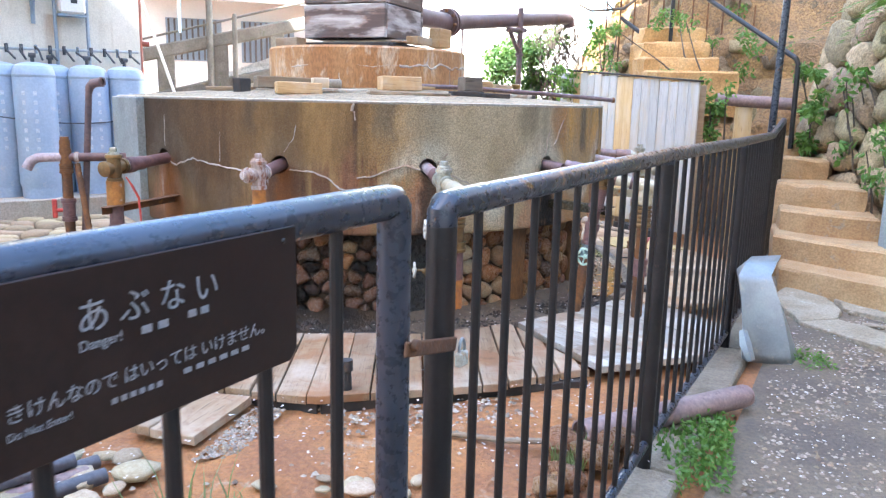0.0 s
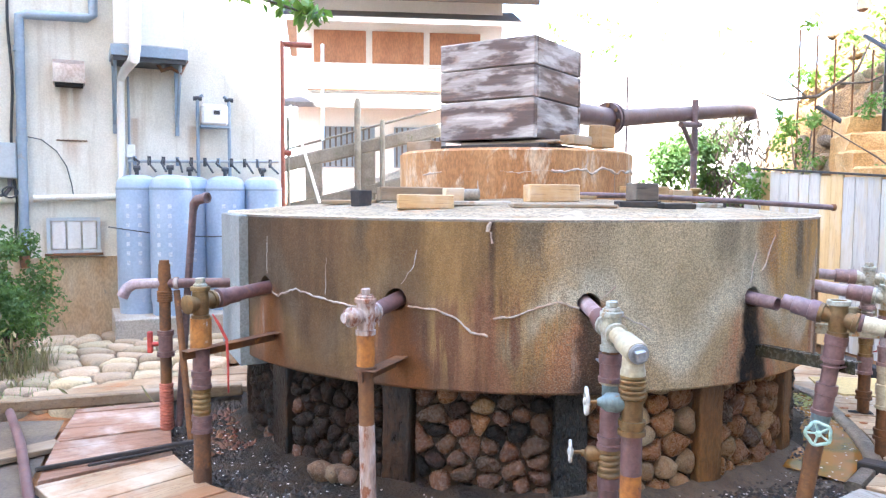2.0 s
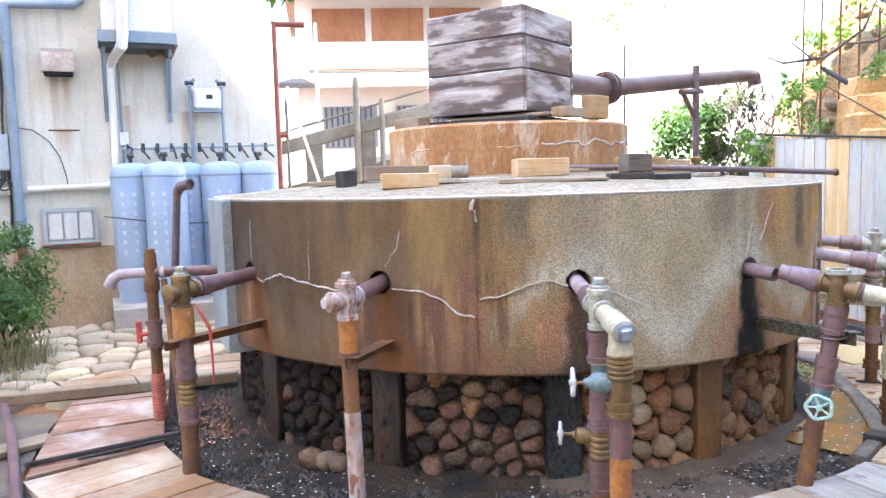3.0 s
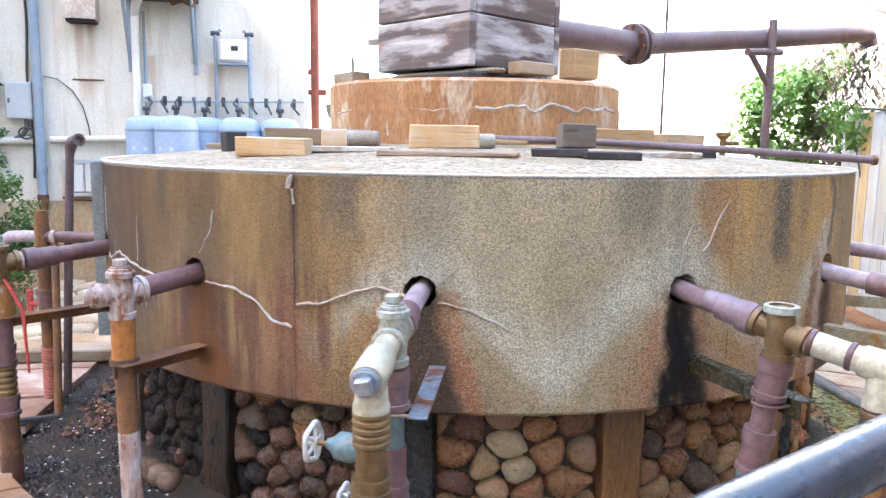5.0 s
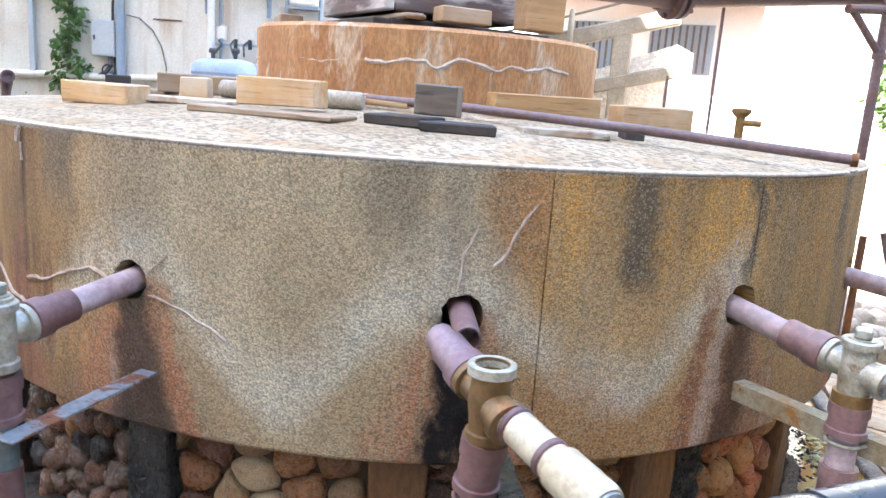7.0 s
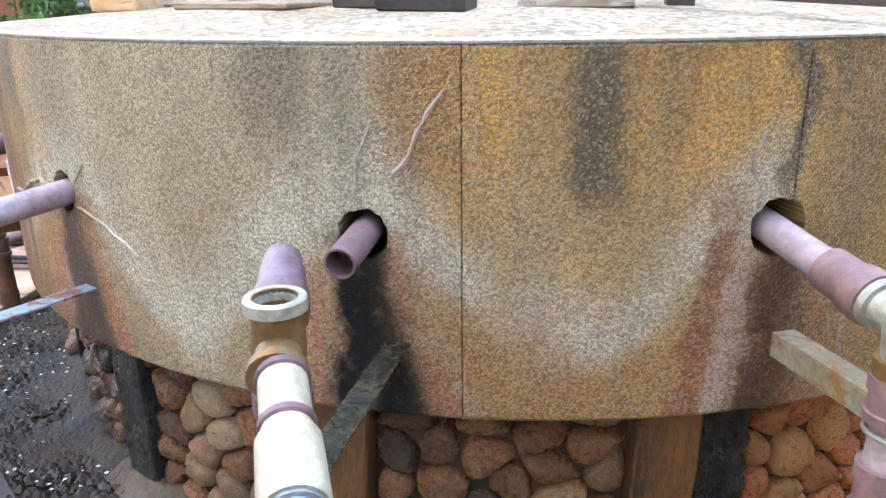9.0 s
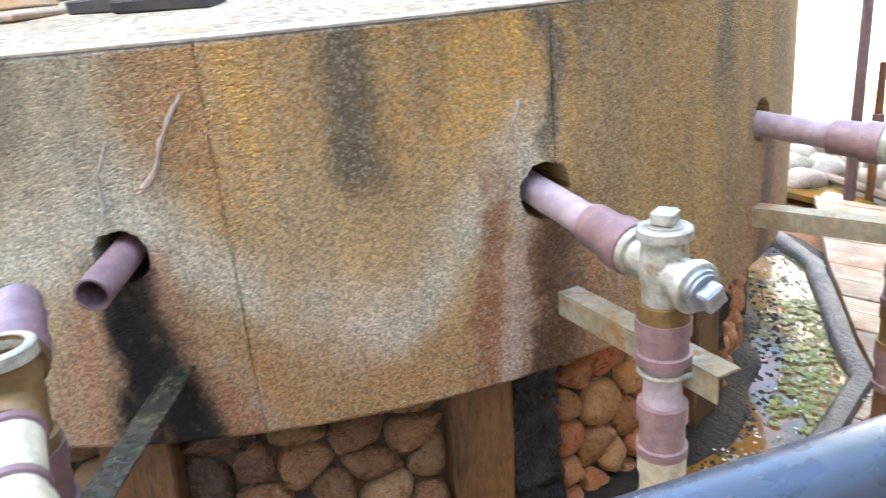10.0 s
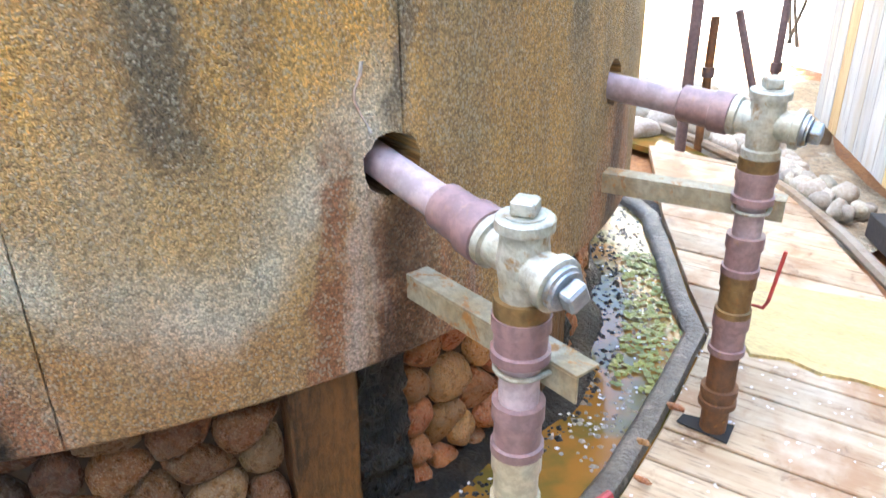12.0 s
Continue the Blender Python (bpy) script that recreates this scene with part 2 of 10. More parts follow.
def drum_material():
    """Exposed-aggregate concrete with rust runs, wet black trails under the pipe holes and pale lime bloom. UV is metres round and up."""
    k = Net("aggregate_concrete")
    uv = k.n.new("ShaderNodeUVMap").outputs[0]
    sep = k.n.new("ShaderNodeSeparateXYZ")
    k.l.new(uv, sep.inputs[0])
    u, v = sep.outputs[0], sep.outputs[1]

    def vec(su, sv):
        mp = k.n.new("ShaderNodeMapping")
        mp.inputs["Scale"].default_value = (su, sv, 1)
        k.l.new(uv, mp.inputs["Vector"])
        return mp.outputs[0]

    def at(az):
        return radians(az) * R_T

    def mul(*xs):
        r = xs[0]
        for x in xs[1:]:
            r = k.math("MULTIPLY", r, x)
        return r

    speck = k.tex("Noise", vec(1, 1), Scale=150.0, Detail=3.0, Roughness=0.7).outputs[0]
    warp = k.n.new("ShaderNodeVectorMath")
    warp.operation = "MULTIPLY_ADD"
    k.l.new(k.tex("Noise", vec(1, 1), Scale=110.0, Detail=2.0).outputs["Color"], warp.inputs[0])
    warp.inputs[1].default_value = (0.0065, 0.0065, 0.0)
    k.l.new(uv, warp.inputs[2])
    cell = k.tex("Voronoi", warp.outputs[0], Scale=235.0, Randomness=1.0)
    cell.voronoi_dimensions = "2D"
    pebb = cell.outputs["Distance"]
    tone = k.n.new("ShaderNodeSeparateColor")
    k.l.new(cell.outputs["Color"], tone.inputs[0])
    wob = k.tex("Noise", vec(1, 1), Scale=7.0, Detail=5.0, Roughness=0.6).outputs[0]
    big = k.tex("Noise", vec(1.0, 0.7), Scale=2.4, Detail=5.0, Roughness=0.6).outputs[0]
    run = k.tex("Noise", vec(1.0, 0.10), Scale=6.5, Detail=4.0, Roughness=0.6).outputs[0]
    run2 = k.tex("Noise", vec(1.0, 0.07), Scale=15.0, Detail=4.0, Roughness=0.6).outputs[0]
    uw = k.math("ADD", u, k.math("MULTIPLY_ADD", wob, 0.16, -0.08))
    vw = k.math("ADD", v, k.math("MULTIPLY_ADD", big, 0.4, -0.2))
    # broad zones round the wall: olive brown, grey pebble, ochre
    col = k.mix(k.span(run, 0.36, 0.62), (0.235, 0.132, 0.046), (0.375, 0.215, 0.072))
    ochre = k.mix(k.span(run, 0.38, 0.60), (0.43, 0.255, 0.095), (0.58, 0.315, 0.075))
    col = k.mix(k.span(uw, at(-44), at(-38)), col, ochre)
    grey = k.mix(k.span(big, 0.35, 0.65), (0.44, 0.355, 0.215), (0.53, 0.44, 0.285))
    # the wall grows darker brown towards the far west
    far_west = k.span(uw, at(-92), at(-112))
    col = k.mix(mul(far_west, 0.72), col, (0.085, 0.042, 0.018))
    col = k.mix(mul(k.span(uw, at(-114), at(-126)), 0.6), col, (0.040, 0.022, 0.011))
    zone = mul(k.span(uw, at(-83), at(-66)), k.span(uw, at(-38.5), at(-45)))
    col = k.mix(mul(zone, k.span(wob, 0.2, 0.5, 0.75, 1.0)), col, grey)
    low = mul(k.span(vw, 1.08, 0.86), k.span(uw, at(-40), at(-36)), k.span(uw, at(-16), at(-21)))
    col = k.mix(mul(low, 0.5), col, (0.42, 0.33, 0.195))
    base_ = mul(k.span(vw, 0.72, 0.56), k.span(uw, at(-41), at(-38)), k.span(uw, at(-22), at(-30), 0.5, 1.0))
    col = k.mix(mul(base_, k.span(wob, 0.3, 0.6, 0.55, 0.95)), col, (0.44, 0.19, 0.05))
    brown = mul(k.span(uw, at(-44.5), at(-42)), k.span(u, at(-38.4), at(-38.8)), k.span(vw, 0.9, 1.02))
    col = k.mix(mul(brown, 0.7), col, (0.36, 0.180, 0.065))
    # holes lie at an even pitch; ph is the way round from the nearest one
    pitch = radians(26.3) * R_T
    ph0 = k.math("SUBTRACT", k.math("MODULO", k.math("ADD", k.math("SUBTRACT", u, at(-71.6)), pitch * 20.5), pitch), pitch / 2)
    ragged = k.tex("Noise", vec(1.0, 0.6), Scale=26.0, Detail=4.0, Roughness=0.7).outputs[0]
    ph = k.math("ADD", ph0, k.math("ADD", k.math("MULTIPLY_ADD", wob, 0.10, -0.05), k.math("MULTIPLY_ADD", ragged, 0.07, -0.035)))
    below = k.math("SUBTRACT", Z_HOLE, v)
    adu = k.math("ABSOLUTE", ph)
    # pale lime bloom hanging in bows from hole to hole
    bow = k.math("MULTIPLY", k.math("COSINE", k.math("MULTIPLY", ph0, 2 * math.pi / pitch)), 0.155)
    off = k.math("ADD", k.math("SUBTRACT", v, k.math("ADD", bow, Z_HOLE - 0.075)), k.math("MULTIPLY_ADD", big, 0.34, -0.17))
    ridge = mul(k.span(off, -0.13, -0.01), k.span(off, 0.17, 0.0))
    east = k.span(u, at(-88), at(-72), 0.10, 1.0)
    col = k.mix(mul(ridge, east, k.span(wob, 0.3, 0.6, 0.25, 0.8), k.span(u, at(-42), at(-34), 1.0, 0.8), k.span(uw, at(-21), at(-17), 1.0, 0.08)), col, (0.64, 0.605, 0.475))
    col = k.mix(mul(k.span(uw, at(-20), at(-16.5)), k.span(run, 0.35, 0.6, 0.75, 0.45)), col, (0.265, 0.175, 0.070))
    # the bow's inside is browner, with rosy flanks beside the trails
    inner = mul(k.span(off, 0.0, -0.14), k.span(below, 0.02, 0.16))
    col = k.mix(mul(inner, 0.45), col, (0.345, 0.215, 0.085))
    flank = mul(k.span(k.math("SUBTRACT", adu, mul(k.span(below, 0.0, 0.4), 0.13)), 0.12, 0.03), k.span(below, -0.02, 0.12))
    col = k.mix(mul(flank, k.span(run2, 0.32, 0.6, 0.25, 0.8)), col, (0.42, 0.175, 0.085))
    lime = mul(k.span(run2, 0.60, 0.70), k.span(v, 0.85, 0.7), k.span(adu, 0.26, 0.10))
    col = k.mix(mul(lime, 0.75), col, (0.60, 0.47, 0.42))
    # dark iron-red and orange runs low on the wall beside the left-hand holes
    west = mul(k.span(u, at(-108), at(-99)), k.span(u, at(-72), at(-77)), k.span(vw, 0.96, 0.76))
    col = k.mix(mul(west, k.span(run2, 0.52, 0.42, 0.0, 0.85)), col, (0.17, 0.065, 0.035))
    col = k.mix(mul(west, k.span(run2, 0.55, 0.66, 0.0, 0.7)), col, (0.50, 0.21, 0.055))
    # shading along the lower left foot, painted as a dark brown band
    foot = mul(k.span(vw, 0.62, 0.46), k.span(u, at(-60), at(-70)))
    col = k.mix(mul(foot, 0.6), col, (0.13, 0.065, 0.03))
    smear = mul(k.span(run, 0.52, 0.40), k.span(u, at(-110), at(-104)), k.span(u, at(-73), at(-78)), k.span(vw, 0.92, 0.80))
    col = k.mix(mul(smear, 0.65), col, (0.125, 0.058, 0.028))
    pale_ = mul(k.span(run2, 0.62, 0.70), k.span(u, at(-104), at(-100)), k.span(u, at(-73), at(-76)), k.span(vw, 0.90, 0.80), k.span(ragged, 0.4, 0.6))
    col = k.mix(mul(pale_, 0.6), col, (0.52, 0.40, 0.34))
    seam = mul(k.span(k.math("ABSOLUTE", k.math("SUBTRACT", u, at(-84.8))), 0.022, 0.004), k.span(wob, 0.3, 0.55, 0.25, 0.8))
    col = k.mix(seam, col, (0.10, 0.055, 0.028))
    east_ = k.span(u, at(-34), at(-31))
    skirt = mul(k.span(below, 0.02, 0.42), k.math("MULTIPLY_ADD", east_, -0.085, 0.095))
    right = k.math("SUBTRACT", ph, k.math("ADD", skirt, 0.048))
    left = k.math("SUBTRACT", k.math("MULTIPLY", ph, -1.0), k.math("MULTIPLY_ADD", k.span(below, 0.0, 0.4), 0.02, 0.034))
    under = k.span(below, -0.03, 0.03)
    hem = mul(k.span(right, -0.03, 0.0), k.span(right, 0.075, 0.03), under, k.math("SUBTRACT", 1.0, east_), k.span(u, at(-92), at(-86)))
    col = k.mix(mul(hem, k.span(run2, 0.3, 0.6, 0.45, 0.95)), col, (0.43, 0.185, 0.085))
    edge = mul(k.span(right, 0.05, 0.075), k.span(right, 0.12, 0.085), k.span(below, 0.10, 0.2), k.span(u, at(-50), at(-46)), k.math("SUBTRACT", 1.0, east_))
    col = k.mix(mul(edge, k.span(ragged, 0.4, 0.6, 0.1, 0.45)), col, (0.50, 0.36, 0.27))
    # a broad rust band falling beside the eastern hole, lime between it and the trail
    fall = k.math("SUBTRACT", k.math("MULTIPLY", ph, -1.0), k.math("MULTIPLY_ADD", k.math("MAXIMUM", below, 0.0), 0.16, 0.115))
    band = mul(k.span(k.math("ABSOLUTE", fall), 0.045, 0.012), k.span(below, -0.14, 0.02), east_, k.span(u, at(-12), at(-16)))
    col = k.mix(mul(band, k.span(ragged, 0.3, 0.6, 0.5, 0.95)), col, (0.27, 0.105, 0.04))
    between = mul(k.span(fall, -0.02, -0.06), k.span(left, -0.01, 0.03), k.span(below, -0.16, -0.02), east_, k.span(u, at(-12), at(-16)))
    col = k.mix(mul(between, k.span(run2, 0.3, 0.55, 0.3, 0.75)), col, (0.52, 0.43, 0.37))
    # rosy apron below the crack beside the left seam
    tri_ = k.math("SUBTRACT", k.math("ABSOLUTE", k.math("SUBTRACT", uw, at(-86.3))), mul(k.span(v, 0.98, 0.5), 0.10))
    rosy = mul(k.span(tri_, 0.05, -0.01), k.span(v, 1.0, 0.9))
    col = k.mix(mul(rosy, k.span(run2, 0.35, 0.6, 0.25, 0.75)), col, (0.36, 0.155, 0.08))
    trail = mul(k.span(right, 0.040, -0.030), k.span(left, 0.036, -0.022), under, k.span(u, at(-60), at(-56), 0.80, 1.0))
    trail = mul(trail, k.span(ragged, 0.25, 0.5, 0.80, 1.0), k.math("MULTIPLY_ADD", mul(east_, k.span(wob, 0.62, 0.38, 0.5, 1.0)), -0.42, 1.0))
    soot = k.mix(k.span(ragged, 0.50, 0.72), (0.0035, 0.003, 0.003), (0.022, 0.017, 0.011))
    soot = k.mix(mul(k.span(right, -0.07, -0.01), 0.55), soot, (0.050, 0.034, 0.018))
    col = k.mix(trail, col, k.mix(k.span(u, at(-90), at(-80)), (0.26, 0.095, 0.024), soot))
    # smudges above the holes and dark runs from the rim: (azimuth, half width, lower end, strength)
    for az, w, z0, s in ((-79.5, 0.075, 0.96, 0.6), (-71.6, 0.14, 0.86, 0.35), (-50.0, 0.11, 0.94, 0.5), (-45.5, 0.06, 0.90, 0.35), (-30.6, 0.085, 0.90, 0.85), (-26.5, 0.05, 1.02, 0.4), (-18.7, 0.035, 0.86, 0.8), (-16.5, 0.05, 1.0, 0.5), (-104, 0.06, 1.0, 0.4), (-2, 0.06, 0.9, 0.5)):
        d = k.math("ABSOLUTE", k.math("SUBTRACT", uw, at(az)))
        m = mul(k.span(d, w, w * 0.25), k.span(vw, z0 - 0.06, z0 + 0.12))
        col = k.mix(mul(m, s), col, (0.085, 0.078, 0.058))
    tint = k.tex("Noise", vec(1.0, 0.35), Scale=4.5, Detail=5.0, Roughness=0.65).outputs[0]
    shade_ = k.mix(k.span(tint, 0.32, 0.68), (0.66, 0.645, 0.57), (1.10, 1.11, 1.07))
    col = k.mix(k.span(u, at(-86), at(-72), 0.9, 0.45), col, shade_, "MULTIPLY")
    rim = k.span(v, Z_TOP - 0.012, Z_TOP - 0.004)
    col = k.mix(mul(rim, 0.8), col, (0.5, 0.48, 0.44))
    # the pebbles themselves
    g = k.n.new("ShaderNodeCombineColor")
    fine_ = k.span(u, at(-92), at(-72), 0.35, 1.0)
    grain = k.math("ADD", 1.0, mul(k.math("MULTIPLY_ADD", tone.outputs[0], 1.0, -0.24), fine_))
    for s in g.inputs:
        k.l.new(grain, s)
    col = k.mix(1.0, col, g.outputs[0], "MULTIPLY")
    # pale pebbles, enlarged so that they also paint highlights on the bumps
    white = mul(k.span(tone.outputs[1], 0.72, 0.86), k.math("SUBTRACT", 1.0, trail))
    col = k.mix(mul(white, k.span(u, at(-86), at(-70), 0.06, 0.42)), col, (0.66, 0.56, 0.39))
    pit = k.span(pebb, 0.36, 0.62)
    col = k.mix(mul(pit, 0.46, fine_, k.math("SUBTRACT", 1.0, trail), k.span(speck, 0.35, 0.6, 0.35, 1.0)), col, (0.085, 0.050, 0.022))
    h = k.math("ADD", k.math("ADD", k.math("MULTIPLY", k.span(pebb, 0.05, 0.55), -0.7), k.math("MULTIPLY", speck, 1.5)), k.math("ADD", k.math("MULTIPLY", tone.outputs[2], 0.45), k.math("MULTIPLY", big, 0.7)))
    k.bump(h, 1.0, 0.006)
    rough = k.math("SUBTRACT", 0.72, mul(trail, 0.30))
    return k.done(col, rough, 0.0, k.math("MULTIPLY_ADD", trail, -0.22, 0.42))


def top_material():
    k = Net("drum_top_concrete")
    v = k.coord()
    cell = k.tex("Voronoi", v, Scale=75.0)
    tone = k.n.new("ShaderNodeSeparateColor")
    k.l.new(cell.outputs["Color"], tone.inputs[0])
    big = k.tex("Noise", v, Scale=2.5, Detail=5.0, Roughness=0.65).outputs[0]
    col = k.mix(k.span(big, 0.35, 0.65), (0.31, 0.235, 0.145), (0.42, 0.34, 0.235))
    col = k.mix(k.math("MULTIPLY", k.span(tone.outputs[0], 0.3, 0.9), 0.65), col, (0.10, 0.085, 0.07))
    rust = k.tex("Noise", v, Scale=4.5, Detail=5.0, Roughness=0.7).outputs[0]
    col = k.mix(k.math("MULTIPLY", k.span(rust, 0.55, 0.7), 0.6), col, (0.36, 0.19, 0.08))
    k.bump(k.math("MULTIPLY", cell.outputs["Distance"], -1.0), 0.7, 0.006)
    return k.done(col, 0.9, 0.0, 0.15)


def wood_material(name, a, b, dark, rnd=0.25, axis=0, wear=None, streak=(1, 1, 1), stain=None, shared=False):
    """Sawn board: grain along the object's axis, weathered patches."""
    k = Net(name)
    st = [14.0, 14.0, 14.0]
    st[axis] = 1.0
    v = k.coord(tuple(st))
    jit = k.n.new("ShaderNodeVectorMath")
    jit.operation = "ADD"
    cmb = k.n.new("ShaderNodeCombineXYZ")
    for s in cmb.inputs:
        k.l.new(k.math("MULTIPLY", k.rand(), 37.0), s)
    k.l.new(v, jit.inputs[0])
    k.l.new(cmb.outputs[0], jit.inputs[1])
    grain = k.tex("Noise", jit.outputs[0], Scale=2.2, Detail=6.0, Roughness=0.65, Distortion=0.6).outputs[0]
    ring = k.tex("Noise", jit.outputs[0], Scale=9.0, Detail=3.0).outputs[0]
    col = k.mix(k.span(grain, 0.3, 0.7), a, b)
    col = k.mix(k.span(ring, 0.57, 0.70, 0.0, 0.7), col, dark)
    sv = k.n.new("ShaderNodeVectorMath")
    sv.operation = "ADD"
    if shared:                # blotches that run on from board to board
        k.l.new(k.n.new("ShaderNodeNewGeometry").outputs["Position"], sv.inputs[0])
    else:
        k.l.new(k.coord(streak), sv.inputs[0])
        k.l.new(cmb.outputs[0], sv.inputs[1])
    blot = k.tex("Noise", sv.outputs[0], Scale=2.6, Detail=6.0, Roughness=0.65).outputs[0]
    if stain is not None:
        blot2 = k.tex("Noise", sv.outputs[0], Scale=3.4, Detail=5.0, Roughness=0.6, Distortion=0.5).outputs[0]
        col = k.mix(k.span(blot2, 0.48, 0.60, 0.0, 0.85), col, stain)
    if shared:                # damp dark blots and rusty spatter
        damp = k.tex("Noise", sv.outputs[0], Scale=9.0, Detail=7.0, Roughness=0.7, Distortion=0.8).outputs[0]
        col = k.mix(k.span(damp, 0.54, 0.66, 0.0, 0.75), col, k.mix(0.55, stain or b, dark))
    if wear is not None:
        col = k.mix(k.span(blot, 0.44, 0.70, 0.0, 0.8), col, wear)
    hsv = k.n.new("ShaderNodeHueSaturation")
    k.put(hsv.inputs["Value"], k.math("MULTIPLY_ADD", k.rand(), 2 * rnd, 1 - rnd))
    k.l.new(col, hsv.inputs["Color"])
    k.bump(k.math("ADD", grain, k.math("MULTIPLY", ring, 0.5)), 0.4, 0.004)
    return k.done(hsv.outputs[0], k.span(blot, 0.35, 0.65, 0.5, 0.85))


M_DRUM = drum_material()
M_TOP = top_material()
M_WETBLACK = weathered("black_wet_crust", (0.014, 0.012, 0.011), (0.030, 0.026, 0.022), (0.06, 0.045, 0.03), scale=14, fine=90, rough=0.3, bump=1.0, dist=0.02, spot=(0.62, 0.72), stretch=(1, 1, 0.6))
M_ALGAE = weathered("yellow_algae", (0.30, 0.27, 0.035), (0.20, 0.20, 0.03), (0.36, 0.30, 0.1), scale=16, fine=70, rough=0.5, bump=0.4)
# rusty left-hand pillars; the shade on that side is put into the colour
M_DARKPILLAR = weathered("rusty_shaded_pillar", (0.060, 0.026, 0.010), (0.020, 0.011, 0.007), (0.008, 0.007, 0.006), scale=9, fine=60, stretch=(1, 1, 0.4), rough=0.34, spot=(0.50, 0.62), bump=1.0, dist=0.012, amount=0.6)
M_MOSSARM = weathered("mossy_angle_steel", (0.028, 0.025, 0.015), (0.070, 0.054, 0.028), (0.13, 0.13, 0.04), scale=13, fine=60, rough=0.25, metal=0.1, bump=0.6, dist=0.006)
M_GREYTIMBER = weathered("grey_ramp_timber", (0.24, 0.215, 0.18), (0.17, 0.15, 0.12), (0.14, 0.15, 0.08), scale=4, fine=50, bump=0.5)
M_RING = weathered("rusty_render", (0.48, 0.265, 0.115), (0.36, 0.165, 0.06), (0.56, 0.42, 0.29), scale=3.2, fine=80, stretch=(1, 1, 0.4), spot=(0.54, 0.68), bump=0.5, amount=0.4)
M_GREYSLAB = weathered("grey_concrete", (0.30, 0.33, 0.33), (0.24, 0.26, 0.26), (0.36, 0.36, 0.34), scale=3, fine=80)
# wet brown mortar, made darker to hold the shade between the stones
M_MORTAR = weathered("stained_shaded_mortar", (0.085, 0.045, 0.02), (0.035, 0.024, 0.016), (0.12, 0.075, 0.04), scale=7, fine=60)
M_PILLAR = weathered("stained_pillar", (0.23, 0.105, 0.032), (0.15, 0.072, 0.028), (0.035, 0.022, 0.014), scale=4.5, fine=80, stretch=(1, 1, 0.35), rough=0.5, spot=(0.55, 0.70), bump=0.8, dist=0.008, amount=0.5)
M_STONE = stone_material("river_stone", (0.270, 0.128, 0.042), (0.225, 0.088, 0.024), (0.31, 0.185, 0.085), 0.30)
# wet black stone, its colour also holding the shade below the overhang
M_WETSHADESTONE = stone_material("wet_shaded_river_stone", (0.013, 0.009, 0.007), (0.030, 0.013, 0.007), (0.009, 0.008, 0.007), 0.30, 0.12, 0.22)
M_PALESTONE = stone_material("pale_river_stone", (0.37, 0.245, 0.125), (0.31, 0.175, 0.072), (0.44, 0.345, 0.225), 0.42)
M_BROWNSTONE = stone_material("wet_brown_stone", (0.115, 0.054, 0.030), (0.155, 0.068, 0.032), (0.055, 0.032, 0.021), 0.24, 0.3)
M_REDSTONE = stone_material("iron_red_stone", (0.44, 0.160, 0.045), (0.37, 0.110, 0.028), (0.48, 0.235, 0.075), 0.32)
M_FLAG = weathered("tan_flagstone", (0.44, 0.35, 0.235), (0.36, 0.27, 0.165), (0.25, 0.185, 0.115), scale=5, fine=70, rnd=0.3)
M_PALE = weathered("pale_cobble", (0.46, 0.41, 0.34), (0.36, 0.30, 0.23), (0.28, 0.23, 0.17), scale=6, fine=90, rnd=0.3)
M_CRACK = weathered("crack_filler", (0.52, 0.47, 0.41), (0.42, 0.30, 0.22), scale=9, fine=90, rough=0.9)
M_LILAC = weathered("lilac_pipe", (0.46, 0.375, 0.39), (0.33, 0.235, 0.24), (0.19, 0.105, 0.08), scale=7, fine=40, rough=0.5, bump=0.12, spot=(0.62, 0.74))
M_DULLPLUM = weathered("dull_plum_pipe", (0.24, 0.165, 0.175), (0.17, 0.095, 0.10), (0.33, 0.27, 0.26), scale=8, fine=50, rough=0.45, bump=0.15, spot=(0.6, 0.72))
M_FADEDPLUM = weathered("faded_plum_coating", (0.235, 0.140, 0.135), (0.30, 0.195, 0.185), (0.30, 0.17, 0.10), scale=6, fine=50, rough=0.5, bump=0.15, spot=(0.60, 0.72))
M_PLUM = weathered("plum_pipe_coating", (0.125, 0.062, 0.058), (0.185, 0.102, 0.095), (0.24, 0.115, 0.045), scale=6, fine=50, rough=0.5, bump=0.15, spot=(0.62, 0.72))
M_RUST = weathered("rusty_iron", (0.23, 0.10, 0.035), (0.12, 0.06, 0.035), (0.34, 0.15, 0.04), scale=7, fine=60, rough=0.75, metal=0.2, bump=0.5)
M_CAST = weathered("pale_cast_fitting", (0.47, 0.47, 0.41), (0.36, 0.33, 0.24), (0.30, 0.18, 0.07), scale=11, fine=80, rough=0.45, metal=0.25, bump=0.3, spot=(0.57, 0.68))
M_BRASS = weathered("tarnished_brass", (0.27, 0.165, 0.062), (0.17, 0.10, 0.042), (0.30, 0.13, 0.04), scale=7, fine=60, rough=0.5, metal=0.45, bump=0.25)
M_CREAM = weathered("cream_plastic_pipe", (0.50, 0.44, 0.31), (0.42, 0.345, 0.22), (0.34, 0.21, 0.09), scale=6, fine=50, rough=0.4, bump=0.1, spot=(0.66, 0.8))
M_ARM = weathered("galvanised_angle", (0.40, 0.36, 0.26), (0.30, 0.23, 0.13), (0.36, 0.165, 0.045), scale=9, fine=60, rough=0.6, metal=0.2, bump=0.3, spot=(0.53, 0.63))
M_STEEL = weathered("bright_plug_steel", (0.38, 0.40, 0.42), (0.28, 0.30, 0.31), (0.3, 0.22, 0.15), scale=8, fine=60, rough=0.4, metal=0.6, bump=0.15)
